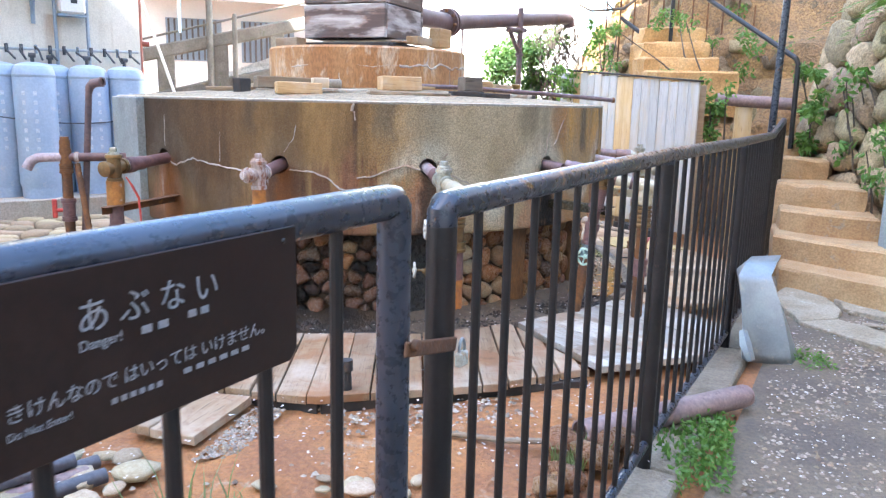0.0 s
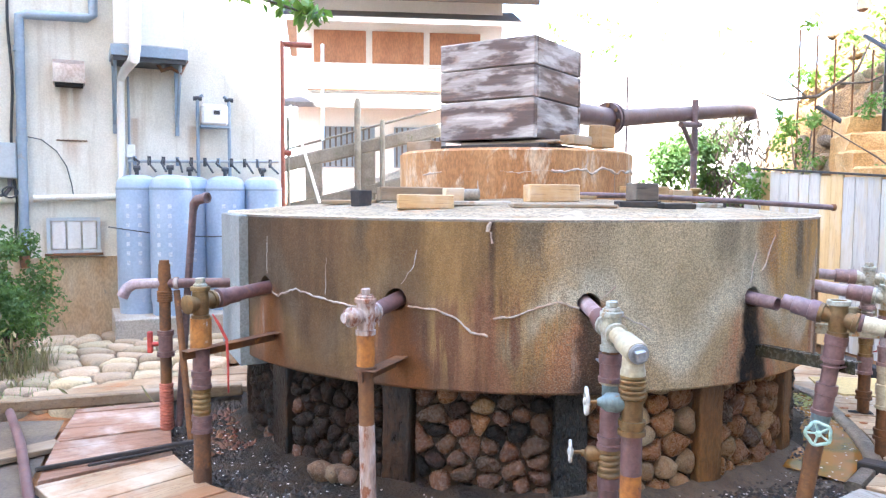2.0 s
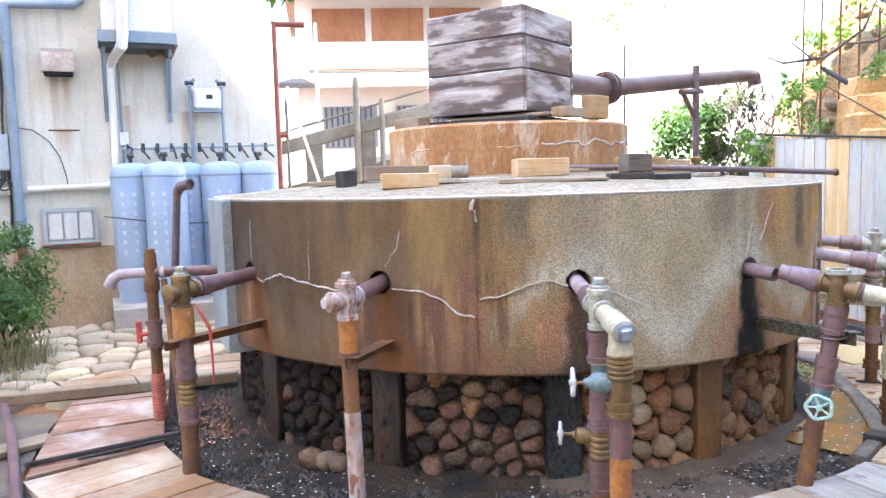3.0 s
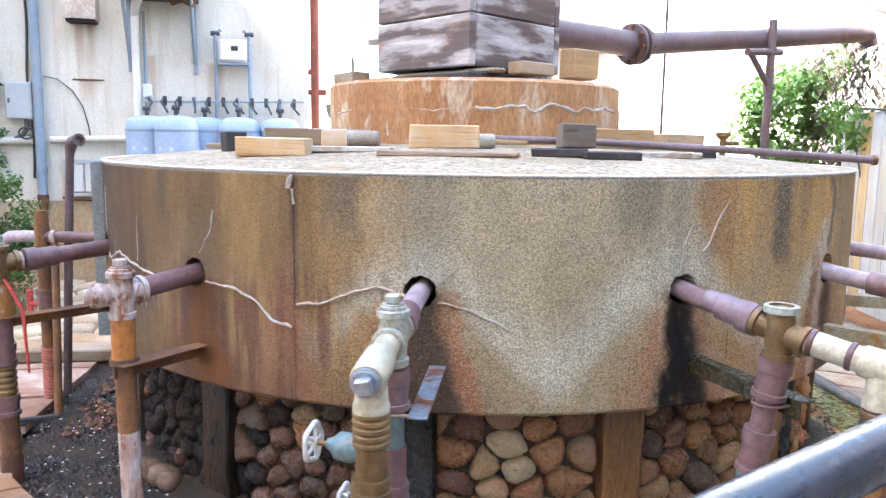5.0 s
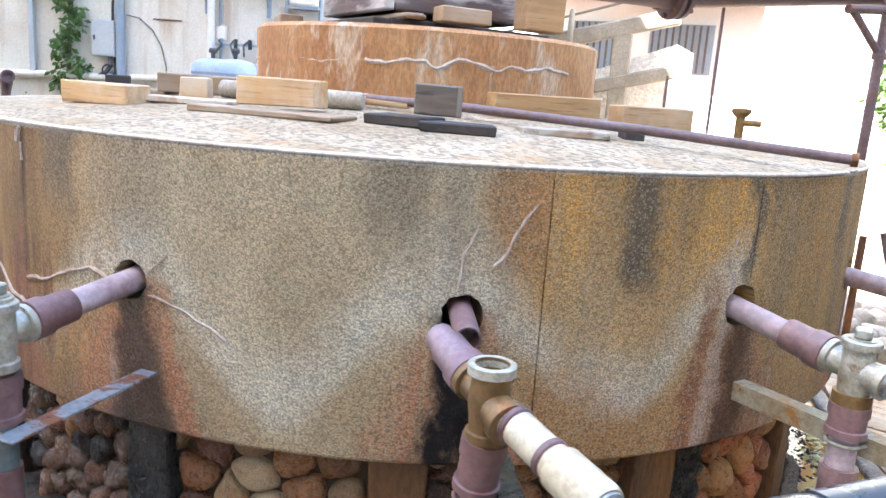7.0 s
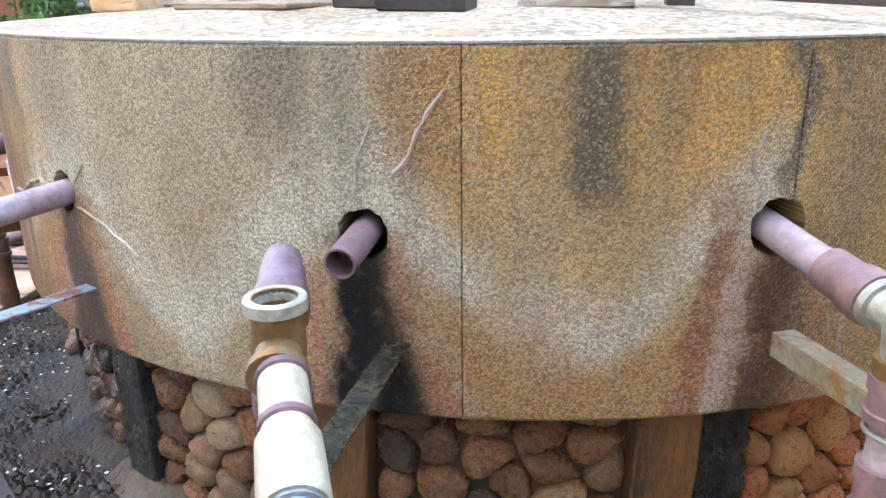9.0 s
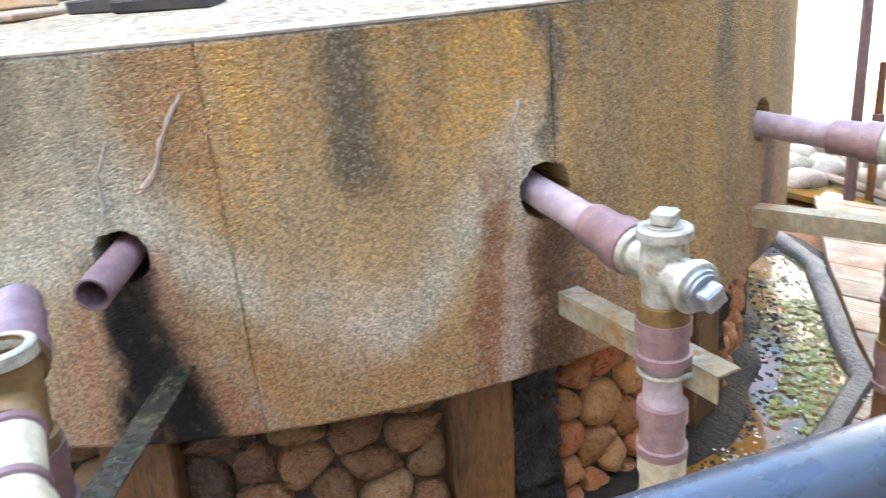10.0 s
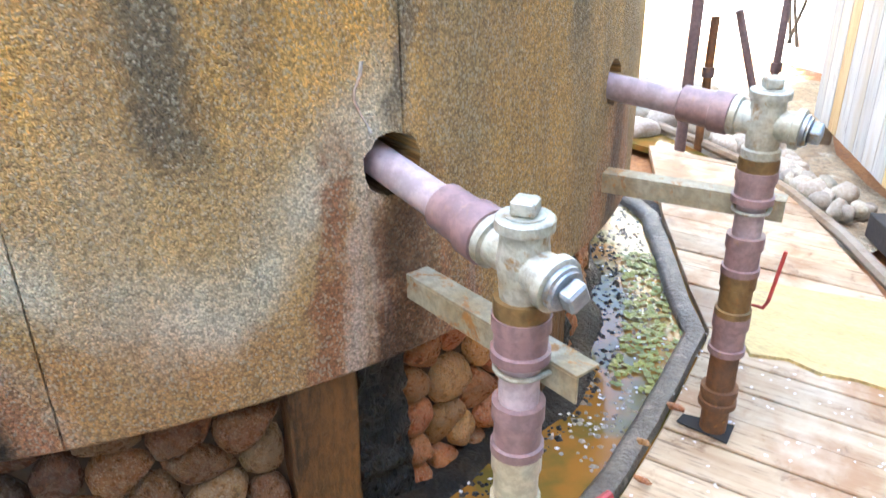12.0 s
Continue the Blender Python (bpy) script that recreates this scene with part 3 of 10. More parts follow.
M_RED = weathered("red_lever_plastic", (0.55, 0.07, 0.05), (0.42, 0.05, 0.05), (0.5, 0.2, 0.14), scale=12, fine=60, rough=0.5, bump=0.1)
M_WHITEWHEEL = weathered("flaked_white_paint", (0.62, 0.6, 0.55), (0.45, 0.43, 0.38), (0.2, 0.14, 0.1), scale=14, fine=60, rough=0.6, bump=0.2)
M_GREENWHEEL = weathered("pale_green_paint", (0.45, 0.62, 0.52), (0.33, 0.47, 0.40), (0.5, 0.48, 0.4), scale=14, fine=60, rough=0.5, bump=0.2)
M_BLUEBODY = weathered("verdigris_valve", (0.20, 0.27, 0.27), (0.15, 0.2, 0.2), (0.25, 0.15, 0.08), scale=10, fine=60, rough=0.55, metal=0.3, bump=0.2)
M_LIME = weathered("lime_crust", (0.56, 0.51, 0.48), (0.36, 0.22, 0.16), (0.24, 0.09, 0.045), scale=9, fine=70, rough=0.85, stretch=(1, 1, 0.3), bump=0.6, spot=(0.49, 0.60))
M_PINKHOSE = weathered("salmon_plastic", (0.52, 0.16, 0.10), (0.42, 0.13, 0.09), scale=9, fine=60, rough=0.5, bump=0.1)
M_RAIL = weathered("worn_blue_black_paint", (0.020, 0.024, 0.036), (0.038, 0.045, 0.064), (0.19, 0.095, 0.045), scale=5, fine=60, rough=0.30, spec=0.7, metal=0.2, bump=0.05, spot=(0.60, 0.65), amount=0.15)
M_BAR = weathered("dark_bar_paint", (0.015, 0.012, 0.012), (0.024, 0.019, 0.018), (0.085, 0.045, 0.028), scale=7, fine=70, rough=0.45, metal=0.2, bump=0.15, spot=(0.63, 0.7))
M_SIGN = weathered("brown_sign_paint", (0.022, 0.011, 0.008), (0.029, 0.016, 0.011), scale=3, fine=90, rough=0.6, bump=0.05, spec=0.25)
M_SIGNTEXT = weathered("grey_lettering", (0.31, 0.31, 0.32), (0.24, 0.24, 0.25), scale=20, fine=90, rough=0.6, bump=0.0)
M_GALV = weathered("galvanised_sheet", (0.34, 0.37, 0.38), (0.27, 0.295, 0.31), (0.42, 0.41, 0.38), scale=6, fine=90, rough=0.42, metal=0.65, bump=0.04, amount=0.12)
M_CLAYPIPE = weathered("old_plum_pipe", (0.21, 0.135, 0.13), (0.30, 0.21, 0.19), (0.13, 0.075, 0.06), scale=5, fine=50, rough=0.6, bump=0.2)
M_BIGPIPE = weathered("big_purple_pipe", (0.17, 0.115, 0.12), (0.12, 0.075, 0.075), (0.20, 0.10, 0.06), scale=4, fine=50, rough=0.55, bump=0.2)
M_GREYPIPE = weathered("grey_plastic_pipe", (0.11, 0.10, 0.115), (0.075, 0.07, 0.08), (0.16, 0.13, 0.115), scale=5, fine=50, rough=0.45, bump=0.1)
M_DARKBLOCK = wood_material("sooty_timber", (0.16, 0.125, 0.095), (0.10, 0.078, 0.06), (0.03, 0.022, 0.018), 0.1, 0, wear=(0.27, 0.23, 0.18))
M_CHAR = weathered("charred_timber", (0.035, 0.03, 0.028), (0.06, 0.05, 0.045), scale=5, fine=50, rough=0.9)
M_DECK = wood_material("deck_board", (0.46, 0.34, 0.21), (0.36, 0.235, 0.13), (0.085, 0.044, 0.02), 0.24, 0, wear=(0.55, 0.455, 0.335), stain=(0.30, 0.155, 0.068), shared=True)
M_WORNDECK = wood_material("worn_brown_board", (0.345, 0.235, 0.14), (0.25, 0.155, 0.082), (0.075, 0.040, 0.02), 0.2, 0, wear=(0.44, 0.355, 0.265), stain=(0.27, 0.125, 0.052), shared=True)
M_GREYDECK = wood_material("bleached_board", (0.45, 0.41, 0.35), (0.35, 0.30, 0.24), (0.10, 0.070, 0.048), 0.20, 0, wear=(0.48, 0.45, 0.40), stain=(0.25, 0.17, 0.105), shared=True)
M_REDDECK = wood_material("iron_stained_board", (0.30, 0.155, 0.09), (0.22, 0.10, 0.058), (0.11, 0.055, 0.03), 0.16, 0, wear=(0.54, 0.45, 0.38), shared=True)


def shaft_wood():
    """Steamed planks: pale grey wood with a silky grain, broad soot-dark and rusty stains drawn out along the board."""
    k = Net("steamed_grey_plank")
    shift = k.n.new("ShaderNodeCombineXYZ")
    for i, s in enumerate(shift.inputs):
        k.l.new(k.math("MULTIPLY", k.rand(), 31.0 + 7.0 * i), s)

    def at(scale):
        ad = k.n.new("ShaderNodeVectorMath")
        ad.operation = "ADD"
        k.l.new(k.coord(scale), ad.inputs[0])
        k.l.new(shift.outputs[0], ad.inputs[1])
        return ad.outputs[0]

    fine = k.tex("Noise", at((2.5, 30.0, 60.0)), Scale=1.0, Detail=5.0, Roughness=0.6, Distortion=0.3).outputs[0]
    broad = k.tex("Noise", at((2.4, 2.4, 9.5)), Scale=1.0, Detail=5.0, Roughness=0.6, Distortion=0.15).outputs[0]
    rust = k.tex("Noise", at((3.0, 3.0, 9.0)), Scale=1.0, Detail=4.0, Roughness=0.6, Distortion=0.1).outputs[0]
    col = k.mix(k.span(fine, 0.32, 0.68), (0.27, 0.23, 0.215), (0.40, 0.355, 0.335))
    col = k.mix(k.math("MULTIPLY", k.span(broad, 0.46, 0.38), 0.7), col, (0.56, 0.52, 0.49))
    col = k.mix(k.math("MULTIPLY", k.span(rust, 0.50, 0.62), 0.75), col, (0.25, 0.135, 0.085))
    soot = k.math("MULTIPLY", k.span(broad, 0.475, 0.585), k.span(fine, 0.25, 0.6, 0.7, 1.0))
    col = k.mix(k.math("MULTIPLY", soot, 0.93), col, (0.066, 0.040, 0.034))
    k.bump(k.math("ADD", fine, k.math("MULTIPLY", broad, 0.5)), 0.35, 0.004)
    return k.done(col, k.span(broad, 0.35, 0.65, 0.75, 0.5))


M_BOXWOOD = shaft_wood()
M_FENCEWOOD = wood_material("silvered_fence_board", (0.48, 0.475, 0.455), (0.39, 0.38, 0.36), (0.20, 0.19, 0.18), 0.12, 2, wear=(0.56, 0.555, 0.54), stain=(0.46, 0.40, 0.30), streak=(2, 2, 0.5))
M_YELLOWWOOD = wood_material("new_fence_board", (0.56, 0.40, 0.20), (0.48, 0.32, 0.14), (0.28, 0.17, 0.08), 0.12, 2, wear=(0.58, 0.49, 0.34), streak=(2, 2, 0.5))
M_BLOCKWOOD = wood_material("offcut_wood", (0.46, 0.30, 0.14), (0.35, 0.20, 0.08), (0.18, 0.09, 0.04), 0.25, 0, wear=(0.50, 0.42, 0.32))
M_BEAM = wood_material("old_beam", (0.27, 0.19, 0.11), (0.19, 0.12, 0.07), (0.09, 0.06, 0.04), 0.15, 0, wear=(0.33, 0.28, 0.22))
M_DIRT = weathered("yard_dirt", (0.40, 0.175, 0.06), (0.29, 0.125, 0.055), (0.42, 0.29, 0.19), scale=2.2, fine=45, rough=0.9, bump=0.6, dist=0.012)
M_PATH = weathered("path_earth", (0.135, 0.104, 0.078), (0.20, 0.15, 0.10), (0.28, 0.215, 0.15), scale=2.0, fine=55, rough=0.92, bump=0.6, dist=0.012, spot=(0.6, 0.7))
M_WETGRAVEL = weathered("wet_gutter", (0.014, 0.010, 0.007), (0.050, 0.029, 0.014), (0.026, 0.019, 0.013), scale=6, fine=60, rough=0.58, spec=0.28, bump=0.7, dist=0.015)
M_FENCEKERB = weathered("worn_tan_kerb", (0.30, 0.245, 0.18), (0.22, 0.17, 0.115), (0.36, 0.31, 0.25), scale=5, fine=70, bump=0.6, dist=0.01)
M_GRIT = weathered("trodden_grit", (0.42, 0.33, 0.22), (0.30, 0.21, 0.125), (0.50, 0.43, 0.33), scale=5, fine=40, rough=0.95, bump=0.8, dist=0.02, spot=(0.55, 0.68), amount=0.5)
M_CONC = weathered("pale_concrete", (0.42, 0.385, 0.335), (0.34, 0.29, 0.235), (0.24, 0.2, 0.16), scale=2.5, fine=70)
M_LANDING = weathered("worn_tan_concrete", (0.40, 0.34, 0.255), (0.31, 0.245, 0.165), (0.47, 0.42, 0.34), scale=4, fine=60, bump=0.6, dist=0.01, amount=0.4)
M_STEP = weathered("earthy_step", (0.50, 0.335, 0.175), (0.41, 0.245, 0.115), (0.36, 0.29, 0.21), scale=3, fine=70, bump=0.5, dist=0.008)
M_ORANGE_STEP = weathered("orange_step", (0.62, 0.38, 0.16), (0.50, 0.28, 0.10), (0.66, 0.47, 0.26), scale=4, fine=50, bump=0.5, dist=0.01)
M_KERB = weathered("worn_kerb", (0.20, 0.165, 0.13), (0.115, 0.088, 0.065), (0.30, 0.25, 0.20), scale=6, fine=70, rough=0.45, bump=0.6, dist=0.008, spot=(0.56, 0.66), amount=0.5)


def wall_material():
    """Cream render with broad dirt, fine vertical runs, and rust run down below the vent hood and the stub of a bracket."""
    k = Net("cream_render")
    g = k.n.new("ShaderNodeNewGeometry").outputs["Position"]
    sep = k.n.new("ShaderNodeSeparateXYZ")
    k.l.new(g, sep.inputs[0])
    along_ = k.math("ADD", k.math("MULTIPLY", k.math("SUBTRACT", sep.outputs[0], -5.30), 0.7746), k.math("MULTIPLY", k.math("SUBTRACT", sep.outputs[1], 6.784), 0.6325))
    up = sep.outputs[2]
    broad = k.tex("Noise", g, Scale=1.4, Detail=6.0, Roughness=0.65).outputs[0]
    mp = k.n.new("ShaderNodeMapping")
    mp.inputs["Scale"].default_value = (1, 1, 0.08)
    k.l.new(g, mp.inputs["Vector"])
    runs = k.tex("Noise", mp.outputs[0], Scale=9.0, Detail=5.0, Roughness=0.6).outputs[0]
    grain = k.tex("Noise", g, Scale=70.0, Detail=4.0, Roughness=0.65).outputs[0]
    col = k.mix(k.span(broad, 0.35, 0.65), (0.72, 0.69, 0.60), (0.63, 0.59, 0.49))
    col = k.mix(k.math("MULTIPLY", k.span(runs, 0.52, 0.68), 0.4), col, (0.44, 0.37, 0.27))
    col = k.mix(k.math("MULTIPLY", k.span(broad, 0.57, 0.72), k.span(up, 2.2, 0.9, 0.15, 0.7)), col, (0.50, 0.36, 0.21))
    for s0, w_, z1, z0 in ((0.40, 0.05, 2.30, 1.55), (0.50, 0.04, 2.30, 1.75), (0.45, 0.10, 1.78, 1.45), (1.00, 0.06, 2.0, 1.3), (1.55, 0.10, 1.95, 1.3)):
        d = k.math("ABSOLUTE", k.math("ADD", k.math("SUBTRACT", along_, s0), k.math("MULTIPLY_ADD", runs, 0.10, -0.05)))
        m = k.math("MULTIPLY", k.span(d, w_, w_ * 0.2), k.math("MULTIPLY", k.span(up, z0, z1), k.span(up, z1 + 0.03, z1)))
        col = k.mix(k.math("MULTIPLY", m, 0.6), col, (0.38, 0.24, 0.14))
    col = k.mix(0.18, col, k.mix(k.span(grain, 0.36, 0.64), (0.25, 0.25, 0.25), (1.06, 1.06, 1.06)), "MULTIPLY")
    k.bump(k.math("ADD", grain, broad), 0.2, 0.005)
    return k.done(col, 0.85)


M_WALL = wall_material()
M_WALLBASE = weathered("dirty_plinth", (0.50, 0.42, 0.30), (0.44, 0.30, 0.16), (0.3, 0.26, 0.2), scale=1.6, fine=60, stretch=(1, 1, 0.5), bump=0.15)
M_WHITE = weathered("white_render", (0.76, 0.75, 0.72), (0.70, 0.69, 0.66), scale=0.8, fine=40, bump=0.05, amount=0.1)
M_DOWN = weathered("blue_grey_downpipe", (0.27, 0.33, 0.39), (0.22, 0.28, 0.34), (0.3, 0.28, 0.25), scale=3, fine=40, rough=0.5, bump=0.05, amount=0.15)
M_BOXGREY = weathered("cabinet_grey", (0.42, 0.45, 0.46), (0.37, 0.40, 0.41), (0.35, 0.3, 0.25), scale=3, fine=40, rough=0.45, bump=0.05, amount=0.12)
M_GAS = weathered("gas_bottle_blue", (0.34, 0.43, 0.56), (0.29, 0.38, 0.51), (0.40, 0.45, 0.52), scale=3, fine=40, rough=0.45, bump=0.05, amount=0.12)
M_GASTEXT = weathered("faded_white_lettering", (0.56, 0.62, 0.70), (0.47, 0.54, 0.63), scale=14, fine=60, rough=0.6, bump=0.0)
M_HOSE = weathered("dark_hose", (0.03, 0.035, 0.04), (0.05, 0.05, 0.055), scale=10, fine=40, rough=0.5, bump=0.05)
M_VENT = weathered("stained_hood_steel", (0.50, 0.44, 0.39), (0.38, 0.30, 0.25), (0.3, 0.2, 0.13), scale=4, fine=50, rough=0.4, metal=0.5, bump=0.06)
# near-black fill that paints the shade inside openings
M_DARK = weathered("opening_shade", (0.012, 0.011, 0.011), (0.02, 0.018, 0.018), scale=6, fine=30, rough=0.9, bump=0.0)
M_REDSTEEL = weathered("red_oxide_steel", (0.29, 0.075, 0.045), (0.22, 0.06, 0.04), (0.3, 0.15, 0.1), scale=5, fine=50, rough=0.6, bump=0.1)
M_BARK = weathered("bark", (0.10, 0.075, 0.055), (0.16, 0.12, 0.09), scale=6, fine=40, stretch=(1, 1, 0.3), bump=0.6, dist=0.02)
M_ROCK = weathered("bank_rock", (0.49, 0.365, 0.215), (0.36, 0.255, 0.135), (0.24, 0.225, 0.10), scale=6, fine=45, rnd=0.3, bump=0.8, dist=0.02, amount=0.5)
M_EARTH = weathered("bank_earth", (0.34, 0.245, 0.14), (0.21, 0.145, 0.08), (0.45, 0.37, 0.25), scale=3.4, fine=30, bump=0.7, dist=0.04)
M_ORANGE_EARTH = weathered("orange_bank", (0.50, 0.29, 0.115), (0.36, 0.215, 0.10), (0.20, 0.145, 0.08), scale=3.4, fine=38, bump=0.9, dist=0.05, spot=(0.52, 0.66), amount=0.5)
M_LIMEROCK = weathered("pale_scree", (0.74, 0.72, 0.68), (0.66, 0.63, 0.58), (0.5, 0.46, 0.4), scale=1.5, fine=25, bump=0.5, dist=0.03, spot=(0.66, 0.78))
M_LEAF = leaf_mat("broad_leaf", (0.075, 0.17, 0.03), (0.15, 0.26, 0.05))
M_LEAFDARK = leaf_mat("shade_leaf", (0.045, 0.11, 0.03), (0.10, 0.17, 0.05))
M_GRASS = leaf_mat("grass_blade", (0.10, 0.17, 0.045), (0.22, 0.23, 0.12))
M_DRY = leaf_mat("dry_stalk", (0.30, 0.24, 0.15), (0.20, 0.15, 0.09))
M_PETAL = weathered("fallen_petal", (0.72, 0.68, 0.66), (0.62, 0.55, 0.50), scale=20, fine=40, rough=0.7, bump=0.0)
M_ROOF = weathered("dark_roof", (0.10, 0.09, 0.085), (0.14, 0.12, 0.11), scale=3, fine=30)
M_REDWOOD = weathered("red_brown_boarding", (0.34, 0.16, 0.085), (0.27, 0.12, 0.065), scale=3, fine=40, stretch=(1, 1, 0.3))
M_PLY = weathered("yellow_plywood", (0.62, 0.47, 0.21), (0.54, 0.39, 0.16), (0.4, 0.3, 0.18), scale=2, fine=50, stretch=(1, 4, 1))
kw = Net("shallow_water")
nz = kw.tex("Noise", kw.coord(), Scale=6.0, Detail=4.0).outputs[0]
kw.bump(kw.tex("Noise", kw.coord(), Scale=18.0, Detail=2.0).outputs[0], 0.12, 0.01)
M_WATER = kw.done(kw.mix(kw.span(nz, 0.4, 0.6), (0.26, 0.115, 0.022), (0.13, 0.095, 0.022)), 0.10, 0.0, 0.3)

# ---------------------------------------------------------------- ground
def ground_sheet():
    bm = bmesh.new()
    # one sheet out to the horizon, finer near the yard
    xs = [-900, -200, -60, -25, -14] + [x * 0.5 for x in range(-20, 21)] + [14, 25, 60, 200, 900]
    ys = [-900, -200, -60, -25, -12] + [y * 0.5 for y in range(-12, 41)] + [25, 40, 80, 250, 900]
    grid = [[bm.verts.new((x, y, PATH_Z - 0.045 + 0.012 * noise.noise(Vector((x * 0.9, y * 0.9, 3))))) for x in xs] for y in ys]
    for j in range(len(ys) - 1):
        for i in range(len(xs) - 1):
            bm.faces.new((grid[j][i], grid[j][i + 1], grid[j + 1][i + 1], grid[j + 1][i]))
    return tagged(part("ground", bm, M_DIRT), "orange-brown trodden earth of the yard", "ground", kind="structure")


ground_sheet()

FENCE = [(-0.86, -0.75), (0.08, 1.07), (0.78, 2.45), (1.52, 3.85), (2.185, 5.193), (2.75, 6.43)]


def bumpy_patch(name, poly, z, material, label, category, amp=0.012, step=0.07, seed=0.0):
    """An uneven sheet over a plan polygon."""
    bm = bmesh.new()
    vs = [bm.verts.new((x, y, z)) for x, y in poly]
    bm.faces.new(vs)
    xs, ys = [p[0] for p in poly], [p[1] for p in poly]
    for axis, lo, hi in ((0, min(xs), max(xs)), (1, min(ys), max(ys))):
        n = int((hi - lo) / step)
        for i in range(1, n):
            co = [0, 0, 0]
            co[axis] = lo + (hi - lo) * i / n
            no = [0, 0, 0]
            no[axis] = 1
            bmesh.ops.bisect_plane(bm, geom=bm.verts[:] + bm.edges[:] + bm.faces[:], plane_co=co, plane_no=no)
    for v in bm.verts:
        v.co.z += amp * (noise.noise(Vector((v.co.x * 3, v.co.y * 3, seed))) + 0.5 * noise.noise(Vector((v.co.x * 11, v.co.y * 11, seed))))
    return tagged(part(name, bm, material, smooth=60), label, category, kind="structure")


bumpy_patch("path", [(0.30, 1.0), (0.95, 2.30), (1.70, 3.75), (2.33, 5.05), (2.75, 5.55), (4.2, 5.4), (5.5, 4), (5, -4), (-1, -4), (-0.6, -0.8)], PATH_Z - 0.005, M_PATH, "dark gritty earth path strewn with fallen petals", "path", 0.018, 0.16, 2.0)

# concrete kerb strip under the fence
bm = bmesh.new()
for (x0, y0), (x1, y1) in zip(FENCE[:-1], FENCE[1:]):
    slab(bm, [(x0 - 0.05, y0 + 0.025), (x0 + 0.115, y0 - 0.055), (x1 + 0.115, y1 - 0.06), (x1 - 0.05, y1 + 0.02)], PATH_Z - 0.1, PATH_Z + 0.012, 0.01)
tagged(part("fence_kerb", bm, M_FENCEKERB), "low worn concrete kerb under the steel fence", "kerb", kind="structure")

# ---------------------------------------------------------------- the tank
tank = thing("water_tank", (CX, CY, 0), "round concrete spring-water tank with rust-stained wall on a cobbled base", "tank")


def apply_cut(ob, cutters):
    for c in cutters:
        mod = ob.modifiers.new("cut", "BOOLEAN")
        mod.operation, mod.object, mod.solver = "DIFFERENCE", c, "EXACT"
    dg = bpy.context.evaluated_depsgraph_get()
    me = bpy.data.meshes.new_from_object(ob.evaluated_get(dg))
    ob.modifiers.clear()
    old = ob.data
    ob.data = me
    bpy.data.meshes.remove(old)
    for c in cutters:
        cm = c.data
        bpy.data.objects.remove(c)
        bpy.data.meshes.remove(cm)


def drum_wall():
    bm = bmesh.new()
    seg = 180
    prof = [(R_T - 0.012, Z_LIP), (R_T, Z_LIP + 0.012), (R_T + 0.001, 0.65), (R_T, 0.85), (R_T, 1.05), (R_T, Z_TOP - 0.010), (R_T - 0.008, Z_TOP)]
    rings = []
    for r, z in prof:
        rings.append([bm.verts.new((CX + (r + 0.004 * noise.noise(Vector((math.cos(a) * 3, math.sin(a) * 3, z * 3)))) * math.cos(a), CY + r * math.sin(a), z)) for a in [2 * math.pi * i / seg for i in range(seg)]])
    for p, q in zip(rings[:-1], rings[1:]):
        for i in range(seg):
            j = (i + 1) % seg
            bm.faces.new((p[i], p[j], q[j], q[i]))
    bm.faces.new(rings[0][::-1])
    bm.faces.new(rings[-1])
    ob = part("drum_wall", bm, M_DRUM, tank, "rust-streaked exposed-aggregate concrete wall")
    cutters = []
    rng = random.Random(5)
    for az in HOLES:
        cb = bmesh.new()
        d = out(az)
        big_ = az in (-19.4, 5.0)
        rev(cb, radial(az, R_T - 0.22, Z_HOLE if big_ else Z_HOLE - 0.006), d, [(0, 0.054 if big_ else 0.047), (0.4, 0.058 if big_ else 0.051)], 22)
        for v in cb.verts:
            v.co += Vector([rng.uniform(-0.004, 0.004) for _ in range(3)])
        cutters.append(new("cutter", mesh_of("cutter", cb)))
    for az, w in ((-84.8, 0.004), (-38.6, 0.005), (-18.6, 0.006)):
        cb = bmesh.new()
        z0 = Z_LIP - 0.05 if az < -20 else Z_HOLE + 0.03
        m = Matrix.Translation(radial(az, R_T, z0)) @ Matrix.Rotation(radians(az), 4, "Z")
        block(cb, m, 0.012, w * 0.7, Z_TOP + 0.05 - z0)
        cutters.append(new("cutter", mesh_of("cutter", cb)))
    settle_parts(tank)
    bpy.context.view_layer.update()
    apply_cut(ob, cutters)
    me = ob.data
    uvl = me.uv_layers.new(name="UVMap") if not me.uv_layers else me.uv_layers[0]
    for lp in me.loops:
        p = me.vertices[lp.vertex_index].co
        a = math.atan2(p.y - CY, p.x - CX)
        uvl.data[lp.index].uv = (a * R_T, p.z)
    for p in me.polygons:
        p.use_smooth = True
    me.set_sharp_from_angle(angle=radians(30))
    return ob


M_LIMEEDGE = weathered("lime_white_edge", (0.72, 0.68, 0.60), (0.56, 0.48, 0.36), (0.40, 0.27, 0.14), scale=3, fine=70, spot=(0.6, 0.7), bump=0.3)
drum_wall()
# the shallow cone of the lid
bm = bmesh.new()
seg = 120
prof = [(R_T - 0.004, Z_TOP + 0.003), (1.4, Z_TOP + 0.034), (1.05, Z_TOP + 0.062), (0.70, Z_TOP + 0.088)]
rings = [[bm.verts.new((CX + r * math.cos(2 * math.pi * i / seg), CY + r * math.sin(2 * math.pi * i / seg), z + 0.004 * noise.noise(Vector((r * 5, i * 0.3, 1))))) for i in range(seg)] for r, z in prof]
for p, q in zip(rings[:-1], rings[1:]):
    for i in range(seg):
        bm.faces.new((p[i], p[(i + 1) % seg], q[(i + 1) % seg], q[i]))
